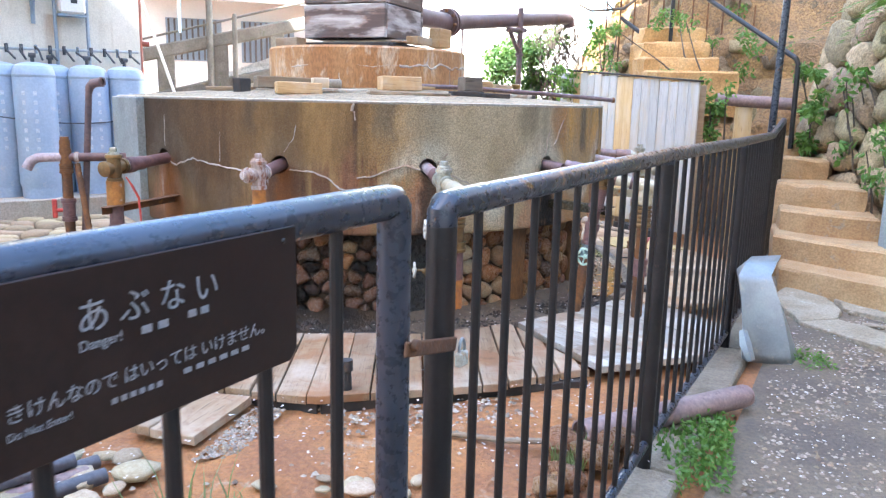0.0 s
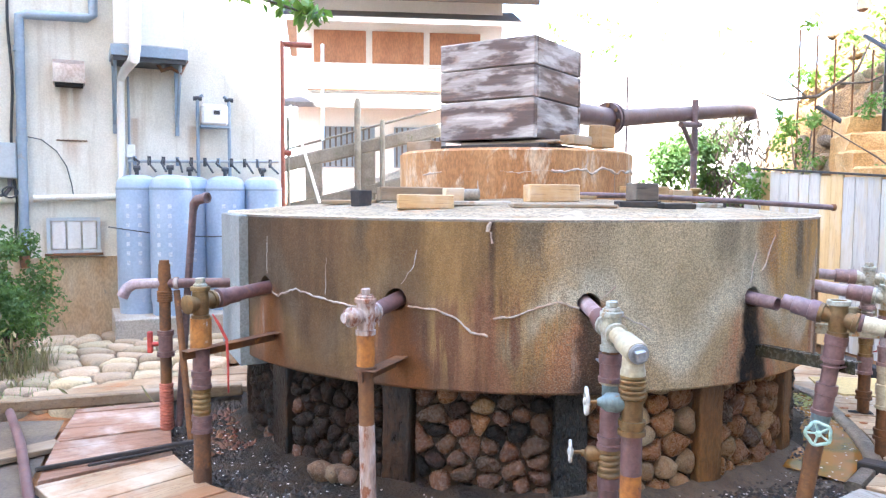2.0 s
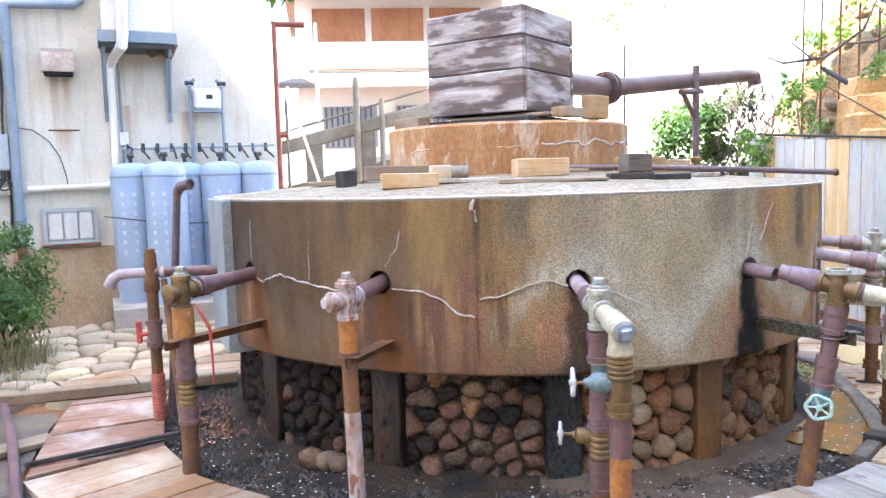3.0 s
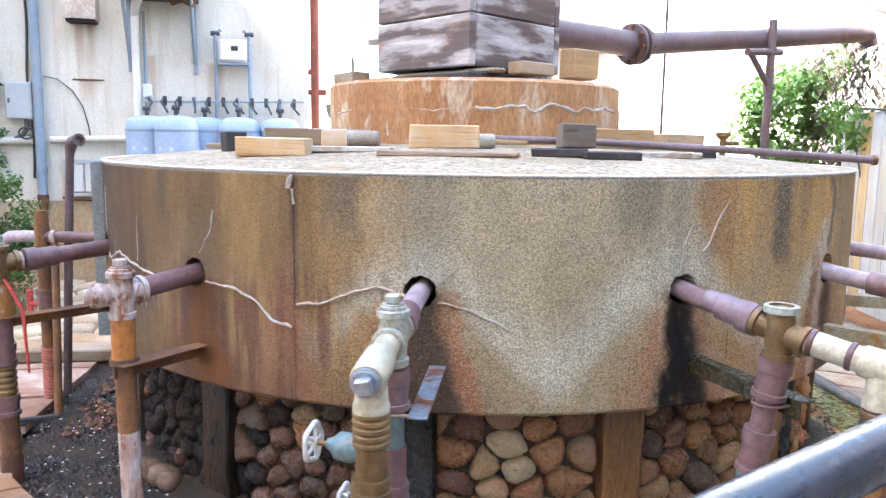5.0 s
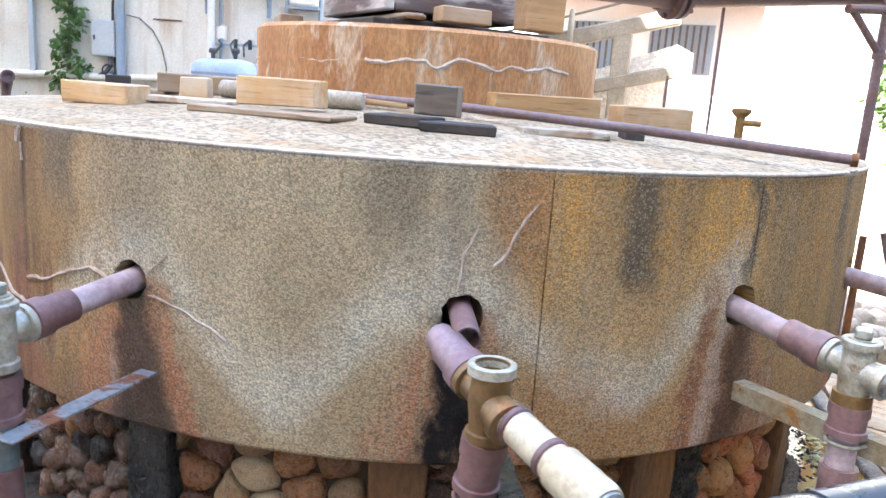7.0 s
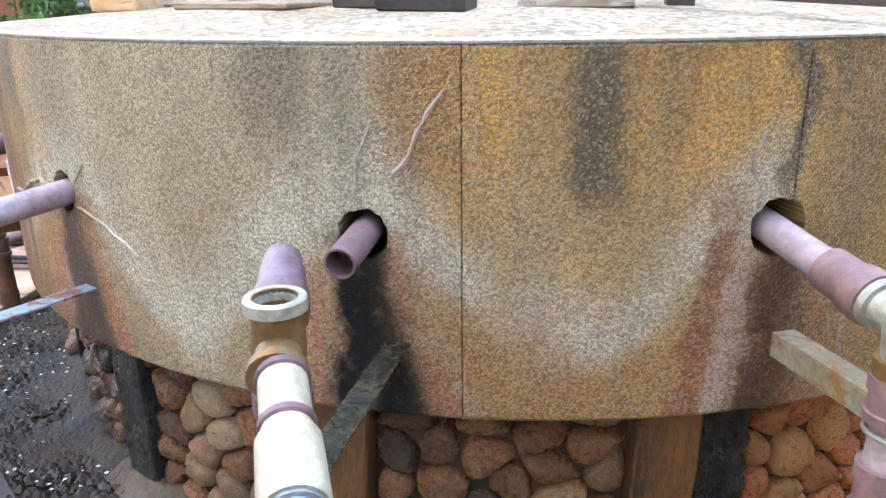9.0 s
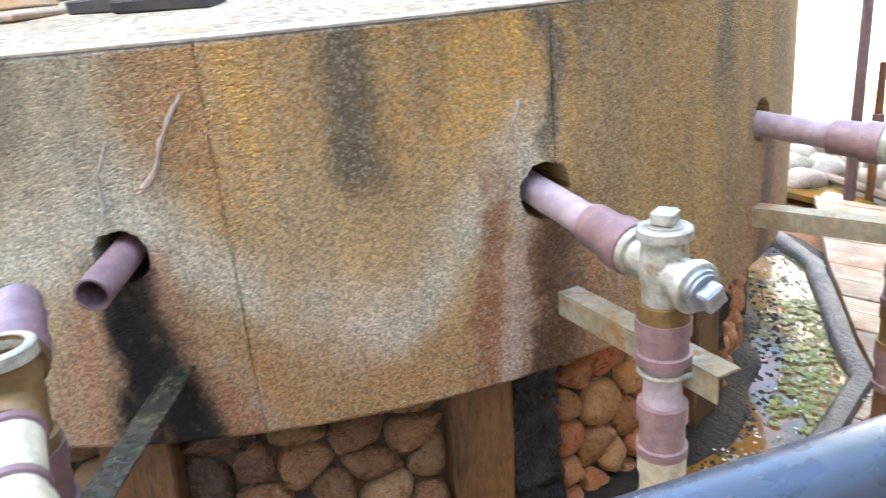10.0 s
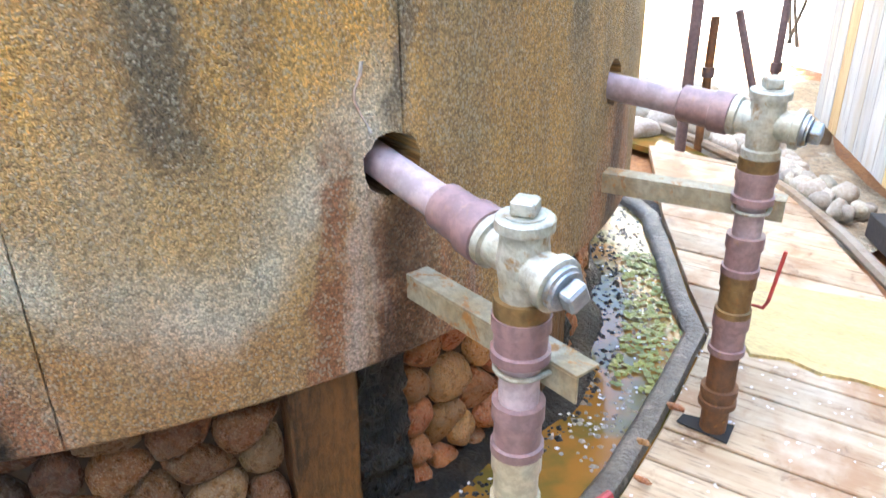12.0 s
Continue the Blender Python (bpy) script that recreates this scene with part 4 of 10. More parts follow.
bmesh.ops.recalc_face_normals(bm, faces=bm.faces)
part("lid", bm, M_TOP, tank, "pale pebbly concrete lid, slightly domed", smooth=60)
bm = bmesh.new()
sweep(bm, [radial(3 * i, R_T - 0.003, Z_TOP + 0.002) for i in range(120)], 0.0055, 6, closed=True)
part("lid_edge", bm, M_LIMEEDGE, tank, "lime-whitened worn edge of the lid")
# neck ring
R_N, Z_N = 0.722, 1.545
bm = bmesh.new()
rev(bm, (CX, CY, 1.20), (0, 0, 1), [(0, R_N), (0.33, R_N + 0.004), (Z_N - 1.20 - 0.012, R_N), (Z_N - 1.20, R_N - 0.014)], 96)
neck = part("neck", bm, M_RING, tank, "orange-rusted rendered neck ring")


def fissure(pts, r, w=0.004, material=M_CRACK, parent=tank, name="crack"):
    """A filled crack standing slightly proud of a round wall; pts are (azimuth, z)."""
    rng = random.Random(len(pts) * 7 + int(pts[0][0]))
    line = []
    for (a0, z0), (a1, z1) in zip(pts[:-1], pts[1:]):
        n = max(2, int(math.hypot(radians(a1 - a0) * r, z1 - z0) / 0.018))
        for i in range(n):
            t = i / n
            line.append((a0 + (a1 - a0) * t + rng.uniform(-0.12, 0.12), z0 + (z1 - z0) * t + rng.uniform(-0.004, 0.004)))
    line.append(pts[-1])
    bm = bmesh.new()
    sweep(bm, [radial(a, r + 0.0005, z) for a, z in line], [w * rng.uniform(0.55, 1.25) for _ in line], 6)
    part(name, bm, material, parent, "pale cement-filled crack")


fissure([(-125, 0.83), (-121.5, 0.80), (-117, 0.845), (-113, 0.82), (-107, 0.80), (-103, 0.79), (-100.5, 0.82)], R_T, 0.005)
fissure([(-96.5, 0.81), (-92, 0.80), (-89.5, 0.765), (-87.5, 0.715), (-85.2, 0.697)], R_T, 0.006)
fissure([(-84.5, 0.775), (-81.5, 0.785), (-78.5, 0.825), (-76, 0.845), (-74, 0.825), (-73, 0.82)], R_T, 0.006)
fissure([(-69.8, 0.805), (-67, 0.785), (-64.2, 0.75), (-62.8, 0.722)], R_T, 0.0035)
fissure([(-69.6, 0.86), (-68.0, 0.91)], R_T, 0.003)
fissure([(-45.2, 0.90), (-45.0, 0.965), (-44.6, 1.0), (-44.0, 1.035)], R_T, 0.0035)
fissure([(-42.6, 0.955), (-41.6, 0.99), (-41.0, 1.03), (-40.5, 1.06), (-39.6, 1.10)], R_T, 0.005)
fissure([(-97.5, 0.90), (-95.8, 0.98), (-95.2, 1.05)], R_T, 0.0025)
fissure([(-110.5, 0.83), (-110.3, 1.0)], R_T, 0.002)
fissure([(-124.8, 0.90), (-124.6, 1.08)], R_T, 0.002)
fissure([(-20.6, 0.90), (-21.6, 0.96), (-21.0, 1.02)], R_T, 0.003)
fissure([(-85.3, 1.13), (-84.9, 1.17)], R_T, 0.008)
fissure([(-84.8, 1.085), (-84.9, 1.13)], R_T, 0.005)
fissure([(-128, 1.40), (-120, 1.41), (-116, 1.415)], R_N, 0.006)
fissure([(-66, 1.418), (-60, 1.412), (-54, 1.43), (-49, 1.425), (-46, 1.405), (-42, 1.43), (-38, 1.442), (-33, 1.425), (-29, 1.408), (-24, 1.432), (-18, 1.420), (-12, 1.438), (-2, 1.42)], R_N, 0.009)
fissure([(-88, 1.415), (-80, 1.405), (-72, 1.42), (-66, 1.418)], R_N, 0.003)
fissure([(-49, 1.54), (-48.5, 1.47), (-49.5, 1.44)], R_N, 0.006)
fissure([(-30, 1.43), (-30.5, 1.36), (-30, 1.30)], R_N, 0.005)
fissure([(-98, 1.36), (-97.5, 1.30)], R_N, 0.005)

# base: mortar core, pillars under the holes, cobbles between
R_B = 1.615
bm = bmesh.new()
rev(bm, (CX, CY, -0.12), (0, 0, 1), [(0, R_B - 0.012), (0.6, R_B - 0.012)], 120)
part("base_core", bm, M_MORTAR, tank, "wet brown mortar of the base, darkened for shade between the stones")
PILLARS = [a - (4.2 if a in (-44.7, -19.4) else 1.5) for a in HOLES] + [58, 84, 110, 136, 162, 188]
for az in PILLARS:
    bm = bmesh.new()
    m = Matrix.Translation(radial(az, R_B + 0.012, -0.08)) @ Matrix.Rotation(radians(az), 4, "Z")
    block(bm, m, 0.06, 0.145, 0.545, 0.006)
    bmesh.ops.subdivide_edges(bm, edges=[e for e in bm.edges if e.calc_length() > 0.05], cuts=5, use_grid_fill=True)
    for v in bm.verts:
        v.co += Vector((noise.noise(v.co * 9), noise.noise(v.co * 9 + Vector((4, 0, 0))), 0)) * 0.010
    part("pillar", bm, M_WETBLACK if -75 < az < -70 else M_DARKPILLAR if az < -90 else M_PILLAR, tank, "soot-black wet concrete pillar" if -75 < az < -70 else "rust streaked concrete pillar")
WET = (-18.9, 5.6)
for az in WET:                # crust under the dripping holes
    bm = bmesh.new()
    n = 26
    grid = [[bm.verts.new(radial(az + (i / 5 - 0.5) * (3.6 + 1.6 * (1 - j / n)), R_B + 0.035 + 0.03 * noise.noise(Vector((i * 0.8, j * 0.5, az))), -0.06 + 0.52 * j / n)) for i in range(6)] for j in range(n + 1)]
    for j in range(n):
        for i in range(5):
            bm.faces.new((grid[j][i], grid[j][i + 1], grid[j + 1][i + 1], grid[j + 1][i]))
    part("drip_crust", bm, M_WETBLACK, tank, "black wet crust below a dripping hole", 60)

# stones laid close in rough courses, each one a rounded block fitted to its neighbours
def round_off(poly):
    res = []
    for p, q in zip(poly, poly[1:] + poly[:1]):
        res += [(p[0] * 0.74 + q[0] * 0.26, p[1] * 0.74 + q[1] * 0.26), (p[0] * 0.26 + q[0] * 0.74, p[1] * 0.26 + q[1] * 0.74)]
    return res


def cobble_mesh(poly, c, rng):
    """A domed stone over an outline of (way along the wall, height); local x along the wall, y outwards, z up."""
    pts = [(p[0] - c[0], p[1] - c[1]) for p in poly]
    n = len(pts)
    h = rng.uniform(0.020, 0.036)
    tx, tz = rng.uniform(-0.18, 0.18), rng.uniform(-0.18, 0.18)
    o = Vector([rng.uniform(0, 50) for _ in range(3)])
    verts, faces = [], []
    for k_, y_ in ((0.97, -0.022), (1.0, 0.0), (0.88, 0.62), (0.56, 0.96)):
        for x_, z_ in pts:
            d_ = y_ if y_ < 0 else y_ * h + (tx * x_ + tz * z_) * y_
            w_ = noise.noise(Vector((x_, d_, z_)) * 26 + o) * 0.008 + noise.noise(Vector((x_, d_, z_)) * 60 + o) * 0.0035
            verts.append((x_ * k_ + w_ * 0.5, d_ + (w_ if y_ > 0 else 0.0), z_ * k_ + w_ * 0.4))
    verts.append((0.0, h * 1.02, 0.0))
    for r_ in range(3):
        for i in range(n):
            j = (i + 1) % n
            faces.append((r_ * n + i, (r_ + 1) * n + i, (r_ + 1) * n + j, r_ * n + j))
    faces += [(3 * n + i, 4 * n, 3 * n + (i + 1) % n) for i in range(n)]
    me = bpy.data.meshes.new("stone")
    me.from_pydata(verts, [], faces)
    for p in me.polygons:
        p.use_smooth = True
    return me


rng = random.Random(11)
cuts = sorted([(p - 2.75, p + 2.75) for p in PILLARS if p < 180] + [(p - 2.3, p + 2.3) for p in WET])
bays = []
start = -154.0
for lo_, hi_ in cuts + [(184.0, 190.0)]:
    if lo_ - start > 2.0:
        bays.append((radians(start) * R_B, radians(lo_) * R_B))
    start = max(start, hi_)
STONES = (M_STONE, M_WETSHADESTONE, M_REDSTONE, M_PALESTONE, M_BROWNSTONE)
rests = {m.name: bmesh.new() for m in STONES}
stone_count = 0
for s0, s1 in bays:
    seeds = []
    for size, tries in ((0.070, 360), (0.058, 620), (0.046, 900)) if s1 < radians(-70) * R_B else ((0.086, 300), (0.070, 460), (0.052, 640)):
        for _ in range(int(tries * (s1 - s0) / 0.6)):
            q = (rng.uniform(s0 + 0.02, s1 - 0.02), rng.uniform(-0.03, 0.45))
            if all(((q[0] - p[0]) / 1.38) ** 2 + (q[1] - p[1]) ** 2 > (0.5 * (size + p[2])) ** 2 for p in seeds):
                seeds.append((*q, size * rng.uniform(0.9, 1.06)))
    for c in seeds:
        cell_ = [(max(s0, c[0] - 0.12), -0.07), (min(s1, c[0] + 0.12), -0.07), (min(s1, c[0] + 0.12), 0.468), (max(s0, c[0] - 0.12), 0.468)]
        if cell_[0][0] >= cell_[1][0]:
            continue
        for q in seeds:
            dx, dz = q[0] - c[0], q[1] - c[1]
            L = math.hypot(dx, dz)
            if 1e-6 < L < 0.3 and len(cell_) > 2:
                dx, dz = dx / L, dz / L
                cell_ = clip(cell_, (dx, dz), dx * c[0] + dz * c[1] + L / 2 - 0.0022)
        area_ = abs(sum(p[0] * q[1] - q[0] * p[1] for p, q in zip(cell_, cell_[1:] + cell_[:1]))) / 2 if len(cell_) > 2 else 0
        if area_ < 0.0006:
            continue
        ctr = (sum(p[0] for p in cell_) / len(cell_), sum(p[1] for p in cell_) / len(cell_))
        mid = math.degrees(ctr[0] / R_B)
        roll_ = rng.random()
        # dark picks to the left and below the lip also carry the shade there
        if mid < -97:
            kind_ = M_WETSHADESTONE if roll_ < 0.93 else M_BROWNSTONE
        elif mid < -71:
            kind_ = M_WETSHADESTONE if roll_ < (0.45 if ctr[1] > 0.3 else 0.15) else M_BROWNSTONE if roll_ < 0.93 else M_STONE
        elif -66 < mid < -47:
            kind_ = M_PALESTONE if roll_ < 0.6 else M_STONE
        elif -17 < mid < 30:
            kind_ = M_REDSTONE
        else:
            kind_ = M_BROWNSTONE if roll_ < (0.40 if ctr[1] > 0.25 else 0.22) else M_STONE if roll_ < 0.94 else M_PALESTONE
        me = cobble_mesh(round_off(round_off(cell_)), ctr, rng)
        m = Matrix.Translation(radial(mid, R_B - 0.004 + rng.uniform(-0.004, 0.006), ctr[1])) @ Matrix.Rotation(radians(mid - 90), 4, "Z")
        me.transform(Matrix.Diagonal((-1, 1, 1, 1)))
        me.flip_normals()
        if -97 < mid < 10 and stone_count < 298:
            me.materials.append(kind_)
            ob = new("stone", me)
            ob.parent = tank
            ob.matrix_basis = m
            stone_count += 1
        else:
            me.transform(m)
            rests[kind_.name].from_mesh(me)
            bpy.data.meshes.remove(me)
for m_ in STONES:
    part("cobbles", rests[m_.name], m_, tank, "cobbles packed between the larger stones", 180, kind="stuff")

# flat grey end wall built against the drum
bm = bmesh.new()
slab(bm, [(-1.835, 4.455), (-2.20, 4.925), (-1.80, 5.6), (-1.30, 4.95)], 0.41, Z_TOP - 0.002, 0.006)
part("end_wall", bm, M_GREYSLAB, tank, "smooth blue-grey concrete end wall")
settle_parts(tank)

# ---------------------------------------------------------------- wooden box on the neck
def plank_between(name, p, q, width, thick, material, parent, roll=0.0, rng=None, bevel=0.004, label=""):
    """A board from p to q (centre line), its width at right angles to the line and up-ish; local x runs along it."""
    p, q = Vector(p), Vector(q)
    d, a, b = frame_of(q - p)
    bm = bmesh.new()
    L = (q - p).length
    n = max(2, int(L / 0.15))
    made = bmesh.ops.create_grid(bm, x_segments=1, y_segments=1, size=0.5)
    bm.clear()
    block(bm, Matrix.Translation((0, 0, -thick / 2)), L, width, thick, bevel, 0.0015 if rng else 0, rng)
    me = mesh_of(name, bm, 30)
    me.materials.append(material)
    ob = new(name, me)
    ob.parent = parent
    rot = Matrix((d, b.cross(d), b)).transposed().to_4x4()
    ob.matrix_parent_inverse = Matrix.Identity(4)
    ob.matrix_basis = Matrix.Translation(-parent.location if parent else (0, 0, 0)) @ Matrix.Translation((p + q) / 2) @ rot @ Matrix.Rotation(roll, 4, "X")
    return tagged(ob, label=label)


BOX = [Vector((-0.46, 5.334, 0)), Vector((-1.065, 5.559, 0)), Vector((-0.84, 6.164, 0)), Vector((-0.235, 5.939, 0))]
box = thing("wooden_shaft", (-0.65, 5.75, 1.60), "square shaft of weathered grey-black planks over the tank's neck", "wooden box")
rng = random.Random(3)
z = 1.615
for h in (0.235, 0.185, 0.165):
    for i in range(4):
        a, b = BOX[i], BOX[(i + 1) % 4]
        d = (b - a).normalized()
        inset = d * 0.019
        nrm = Vector((d.y, -d.x, 0)) * 0.0
        p = a + (d * (0.0 if i % 2 == 0 else 0.04)) + Vector((0, 0, z + h / 2 - 0.002))
        q = b - (d * (0.0 if i % 2 == 0 else 0.04)) + Vector((0, 0, z + h / 2 - 0.002))
        side = Vector((-d.y, d.x, 0))
        mid = (BOX[0] + BOX[2]) / 2
        if side.dot(mid - a) < 0:
            side = -side
        p, q = p + side * 0.02, q + side * 0.02
        plank_between("board", p, q, 0.04, h - 0.005, M_BOXWOOD, box, 0, rng, 0.006)
    z += h
bm = bmesh.new()
mid = (BOX[0] + BOX[2]) / 2
block(bm, Matrix.Translation((mid.x, mid.y, z - 0.12)) @ Matrix.Rotation(math.atan2(0.225, -0.605), 4, "Z"), 0.57, 0.57, 0.03)
part("inner_cover", bm, M_CHAR, box, "dark cover inside the shaft")
settle_box = Matrix.Translation(-box.location)
for o in box.children:
    if o.name.startswith("inner_cover"):
        o.matrix_parent_inverse = settle_box

# timbers and slabs on the neck under the shaft
rng = random.Random(8)


def loose_board(name, cx, cy, z, sx, sy, sz, rot, material, label, category, group="loose timber on the tank", tilt=0.0, bevel=0.004):
    bm = bmesh.new()
    block(bm, Matrix.Identity(4), sx, sy, sz, bevel, 0.003, rng)
    me = mesh_of(name, bm, 30)
    me.materials.append(material)
    ob = new(name, me)
    ob.matrix_basis = Matrix.Translation((cx, cy, z)) @ Matrix.Rotation(radians(rot), 4, "Z") @ Matrix.Rotation(radians(tilt), 4, "Y")
    return tagged(ob, label, category, group)


loose_board("timber_plate", -0.77, 5.44, Z_N, 0.80, 0.14, 0.034, 160, M_CHAR, "thin dark timber plate under the wooden shaft", "board")
loose_board("timber_plate", -0.33, 5.66, Z_N, 0.72, 0.14, 0.036, 70, M_CHAR, "thin dark timber plate under the wooden shaft", "board")
loose_board("timber_plate", -0.95, 5.90, Z_N, 0.80, 0.14, 0.034, 70, M_CHAR, "thin dark timber plate under the wooden shaft", "board")
loose_board("timber_plate", -0.50, 6.10, Z_N, 0.66, 0.14, 0.034, 160, M_CHAR, "thin dark timber plate under the wooden shaft", "board")
bm = bmesh.new()
block(bm, Matrix.Translation((-0.62, 5.47, Z_N + 0.034)) @ Matrix.Rotation(radians(160), 4, "Z"), 0.64, 0.09, 0.03, 0.008, 0.006, rng)
tagged(part("sill_board", bm, M_BEAM), "warped sill board under the wooden shaft", "board", "loose timber on the tank")
loose_board("wood_block", -0.235, 5.52, Z_N + 0.036, 0.20, 0.10, 0.055, 62, M_BLOCKWOOD, "rust-stained wooden block against the shaft", "wood block")
loose_board("wood_block", -0.10, 5.83, Z_N + 0.036, 0.17, 0.10, 0.14, 65, M_BLOCKWOOD, "yellowish upright wooden block beside the shaft", "wood block")
loose_board("wood_block", -1.13, 5.42, Z_N, 0.20, 0.10, 0.06, 150, M_BEAM, "grey wooden block against the shaft", "wood block")

# ---------------------------------------------------------------- fence and gate
def along(i0, i1, t):
    a, b = FENCE[i0], FENCE[i1]
    return a[0] + (b[0] - a[0]) * t, a[1] + (b[1] - a[1]) * t


RAIL_Z = 1.038


def fence_panel(i0, i1, name, label, start_post=True, end_post=True, t0=0.0, t1=1.0, zoff0=0.0, zoff1=0.0):
    (x0, y0), (x1, y1) = along(i0, i1, t0), along(i0, i1, t1)
    root = thing(name, (x0, y0, PATH_Z), label, "fence", "steel fence panels")
    d = Vector((x1 - x0, y1 - y0, 0))
    L = d.length
    d.normalize()
    # top rail with bent ends running down into the posts
    bm = bmesh.new()
    pts = []
    a, b = Vector((x0, y0, RAIL_Z + zoff0)), Vector((x1, y1, RAIL_Z + zoff1))
    if start_post:
        pts += [a + Vector((0, 0, -0.03)), a + Vector((0, 0, -0.008)) + d * 0.0005, a + Vector((0, 0, -0.001)) + d * 0.007, a + d * 0.02]
    else:
        pts += [a]
    if end_post:
        pts += [b - d * 0.02, b - d * 0.007 - Vector((0, 0, 0.001)), b - d * 0.0005 - Vector((0, 0, 0.008)), b - Vector((0, 0, 0.03))]
    else:
        pts += [b]
    sweep(bm, pts, 0.0240, 18)
    part("top_rail", bm, M_RAIL, root, "rubbed blue-black top rail with rust spots")
    for on, p in ((start_post, a), (end_post, b)):
        if on:
            bm = bmesh.new()
            rod(bm, (p.x, p.y, PATH_Z - 0.05), (p.x, p.y, p.z - 0.025), 0.0238, 18)
            part("post", bm, M_RAIL if name == "steel_gate" else M_BAR, root)
    bm = bmesh.new()
    rod(bm, a + d * 0.02 + Vector((0, 0, 0.10 + PATH_Z - RAIL_Z)), b - d * 0.02 + Vector((0, 0, 0.10 + PATH_Z - RAIL_Z)), 0.017, 14)
    part("bottom_rail", bm, M_RAIL, root, "greyish bottom rail")
    n = int(L / 0.122)
    bar = None
    for i in range(1, n):
        p = a + (b - a) * (i / n)
        if bar is None:
            bm = bmesh.new()
            rod(bm, (0, 0, 0), (0, 0, RAIL_Z - 0.10 - PATH_Z), 0.0085, 10)
            bar = mesh_of("bar", bm, 35)
            bar.materials.append(M_BAR)
        ob = new("bar", bar)
        ob.parent = root
        ob.matrix_basis = Matrix.Translation((p.x - x0, p.y - y0, 0.10))
    for o in root.children:
        if not o.name.startswith("bar"):
            o.matrix_parent_inverse = Matrix.Translation(-root.location)
    return root


gate = fence_panel(0, 1, "steel_gate", "blue-black tubular steel gate with thin upright bars", t1=0.951, zoff0=0.020, zoff1=0.022)
fence_panel(1, 2, "steel_fence", "dark tubular steel fence panel beside the gate", t0=0.022)
fence_panel(2, 3, "steel_fence", "dark tubular steel fence panel along the path", start_post=False, zoff1=-0.010)
fence_panel(3, 4, "steel_fence", "dark tubular steel fence panel along the path", start_post=False, zoff0=-0.010, zoff1=-0.020)
fence_panel(4, 5, "steel_fence", "dark tubular steel fence panel ending at the steps", start_post=False, zoff0=-0.020, zoff1=0.06)

gx, gy = FENCE[1]
fd = Vector((-0.4589, -0.8885, 0))
fn = Vector((0.8885, -0.4589, 0))
latch = thing("gate_latch", (gx, gy, 0.84), "rusty hasp with a small padlock joining gate and fence", "latch")
G1 = Vector((*along(0, 1, 0.951), 0))
F1 = Vector((gx, gy, 0))
F2 = Vector((*along(1, 2, 0.022), 0))
bm = bmesh.new()
m = Matrix.Translation((G1 + F2) / 2 + fd * 0.012 + fn * 0.030 + Vector((0, 0, 0.832))) @ Matrix.Rotation(math.atan2(fd.y, fd.x), 4, "Z") @ Matrix.Rotation(-0.21, 4, "Y")
block(bm, m, 0.150, 0.006, 0.022, 0.002)
part("hasp", bm, M_RUST, latch)
bm = bmesh.new()
rev(bm, G1 + fn * 0.034 + Vector((0, 0, 0.862)), fn, [(0, 0.009), (0.008, 0.008), (0.010, 0.004)], 12)
part("bolt_head", bm, M_RUST, latch)
bm = bmesh.new()
block(bm, Matrix.Translation(F2 + fn * 0.040 + Vector((0, 0, 0.792))) @ Matrix.Rotation(math.atan2(fd.y, fd.x), 4, "Z"), 0.026, 0.012, 0.024, 0.003)
part("padlock_body", bm, M_CAST, latch, "small dull brass padlock")
bm = bmesh.new()
sweep(bm, [F2 + fn * 0.040 + fd * 0.009 * math.cos(t) + Vector((0, 0, 0.816 + 0.02 * math.sin(t))) for t in [math.pi * i / 8 for i in range(9)]], 0.0025, 8)
part("shackle", bm, M_STEEL, latch)
settle_parts(latch)

# the warning plate on the gate
sign = thing("warning_sign", (gx, gy, 0.98), "brown metal warning plate with grey lettering hung on the gate", "sign")
S0, S1, SZ0, SZ1 = 0.341, 0.850, 0.914, 1.061
sx = Matrix(((-fd.x, 0, fn.x, 0), (-fd.y, 0, fn.y, 0), (0, 1, 0, 0), (0, 0, 0, 1)))   # x to the reader's right, y up, z to the reader


def sign_m(s, z, off):
    return Matrix.Translation(F1 + fd * s + fn * off + Vector((0, 0, z))) @ sx


bm = bmesh.new()
c = 0.012
poly = [(-(S1 - S0) / 2, -0.0735), ((S1 - S0) / 2 - c, -0.0735), ((S1 - S0) / 2, -0.0735 + c), ((S1 - S0) / 2, 0.0735), (-(S1 - S0) / 2, 0.0735)]
slab(bm, poly, 0, 0.003, 0.001)
me = mesh_of("plate", bm, 30)
me.materials.append(M_SIGN)
plate = new("plate", me)
plate.parent = sign
plate.matrix_basis = Matrix.Translation(-sign.location) @ sign_m((S0 + S1) / 2, (SZ0 + SZ1) / 2, 0.028)


def lettering(text, s, z, size, name="lettering"):
    cu = bpy.data.curves.new("lettering", "FONT")
    cu.body, cu.size, cu.extrude = text, size, 0.0003
    tmp = new("lettering", cu)
    bpy.context.view_layer.update()
    me = bpy.data.meshes.new_from_object(tmp.evaluated_get(bpy.context.evaluated_depsgraph_get()))
    bpy.data.objects.remove(tmp)
    bpy.data.curves.remove(cu)
    me.materials.append(M_SIGNTEXT)
    ob = new(name, me)
    ob.parent = sign
    ob.matrix_basis = Matrix.Translation(-sign.location) @ sign_m(s, z, 0.0316)
    return ob


lettering("あ ぶ な い", 0.603, 1.010, 0.031)
lettering("Danger!", 0.602, 0.994, 0.0125)
lettering("きけんなので はいっては いけません。", 0.664, 0.957, 0.016)
lettering("Do Not Enter!", 0.664, 0.943, 0.0088)


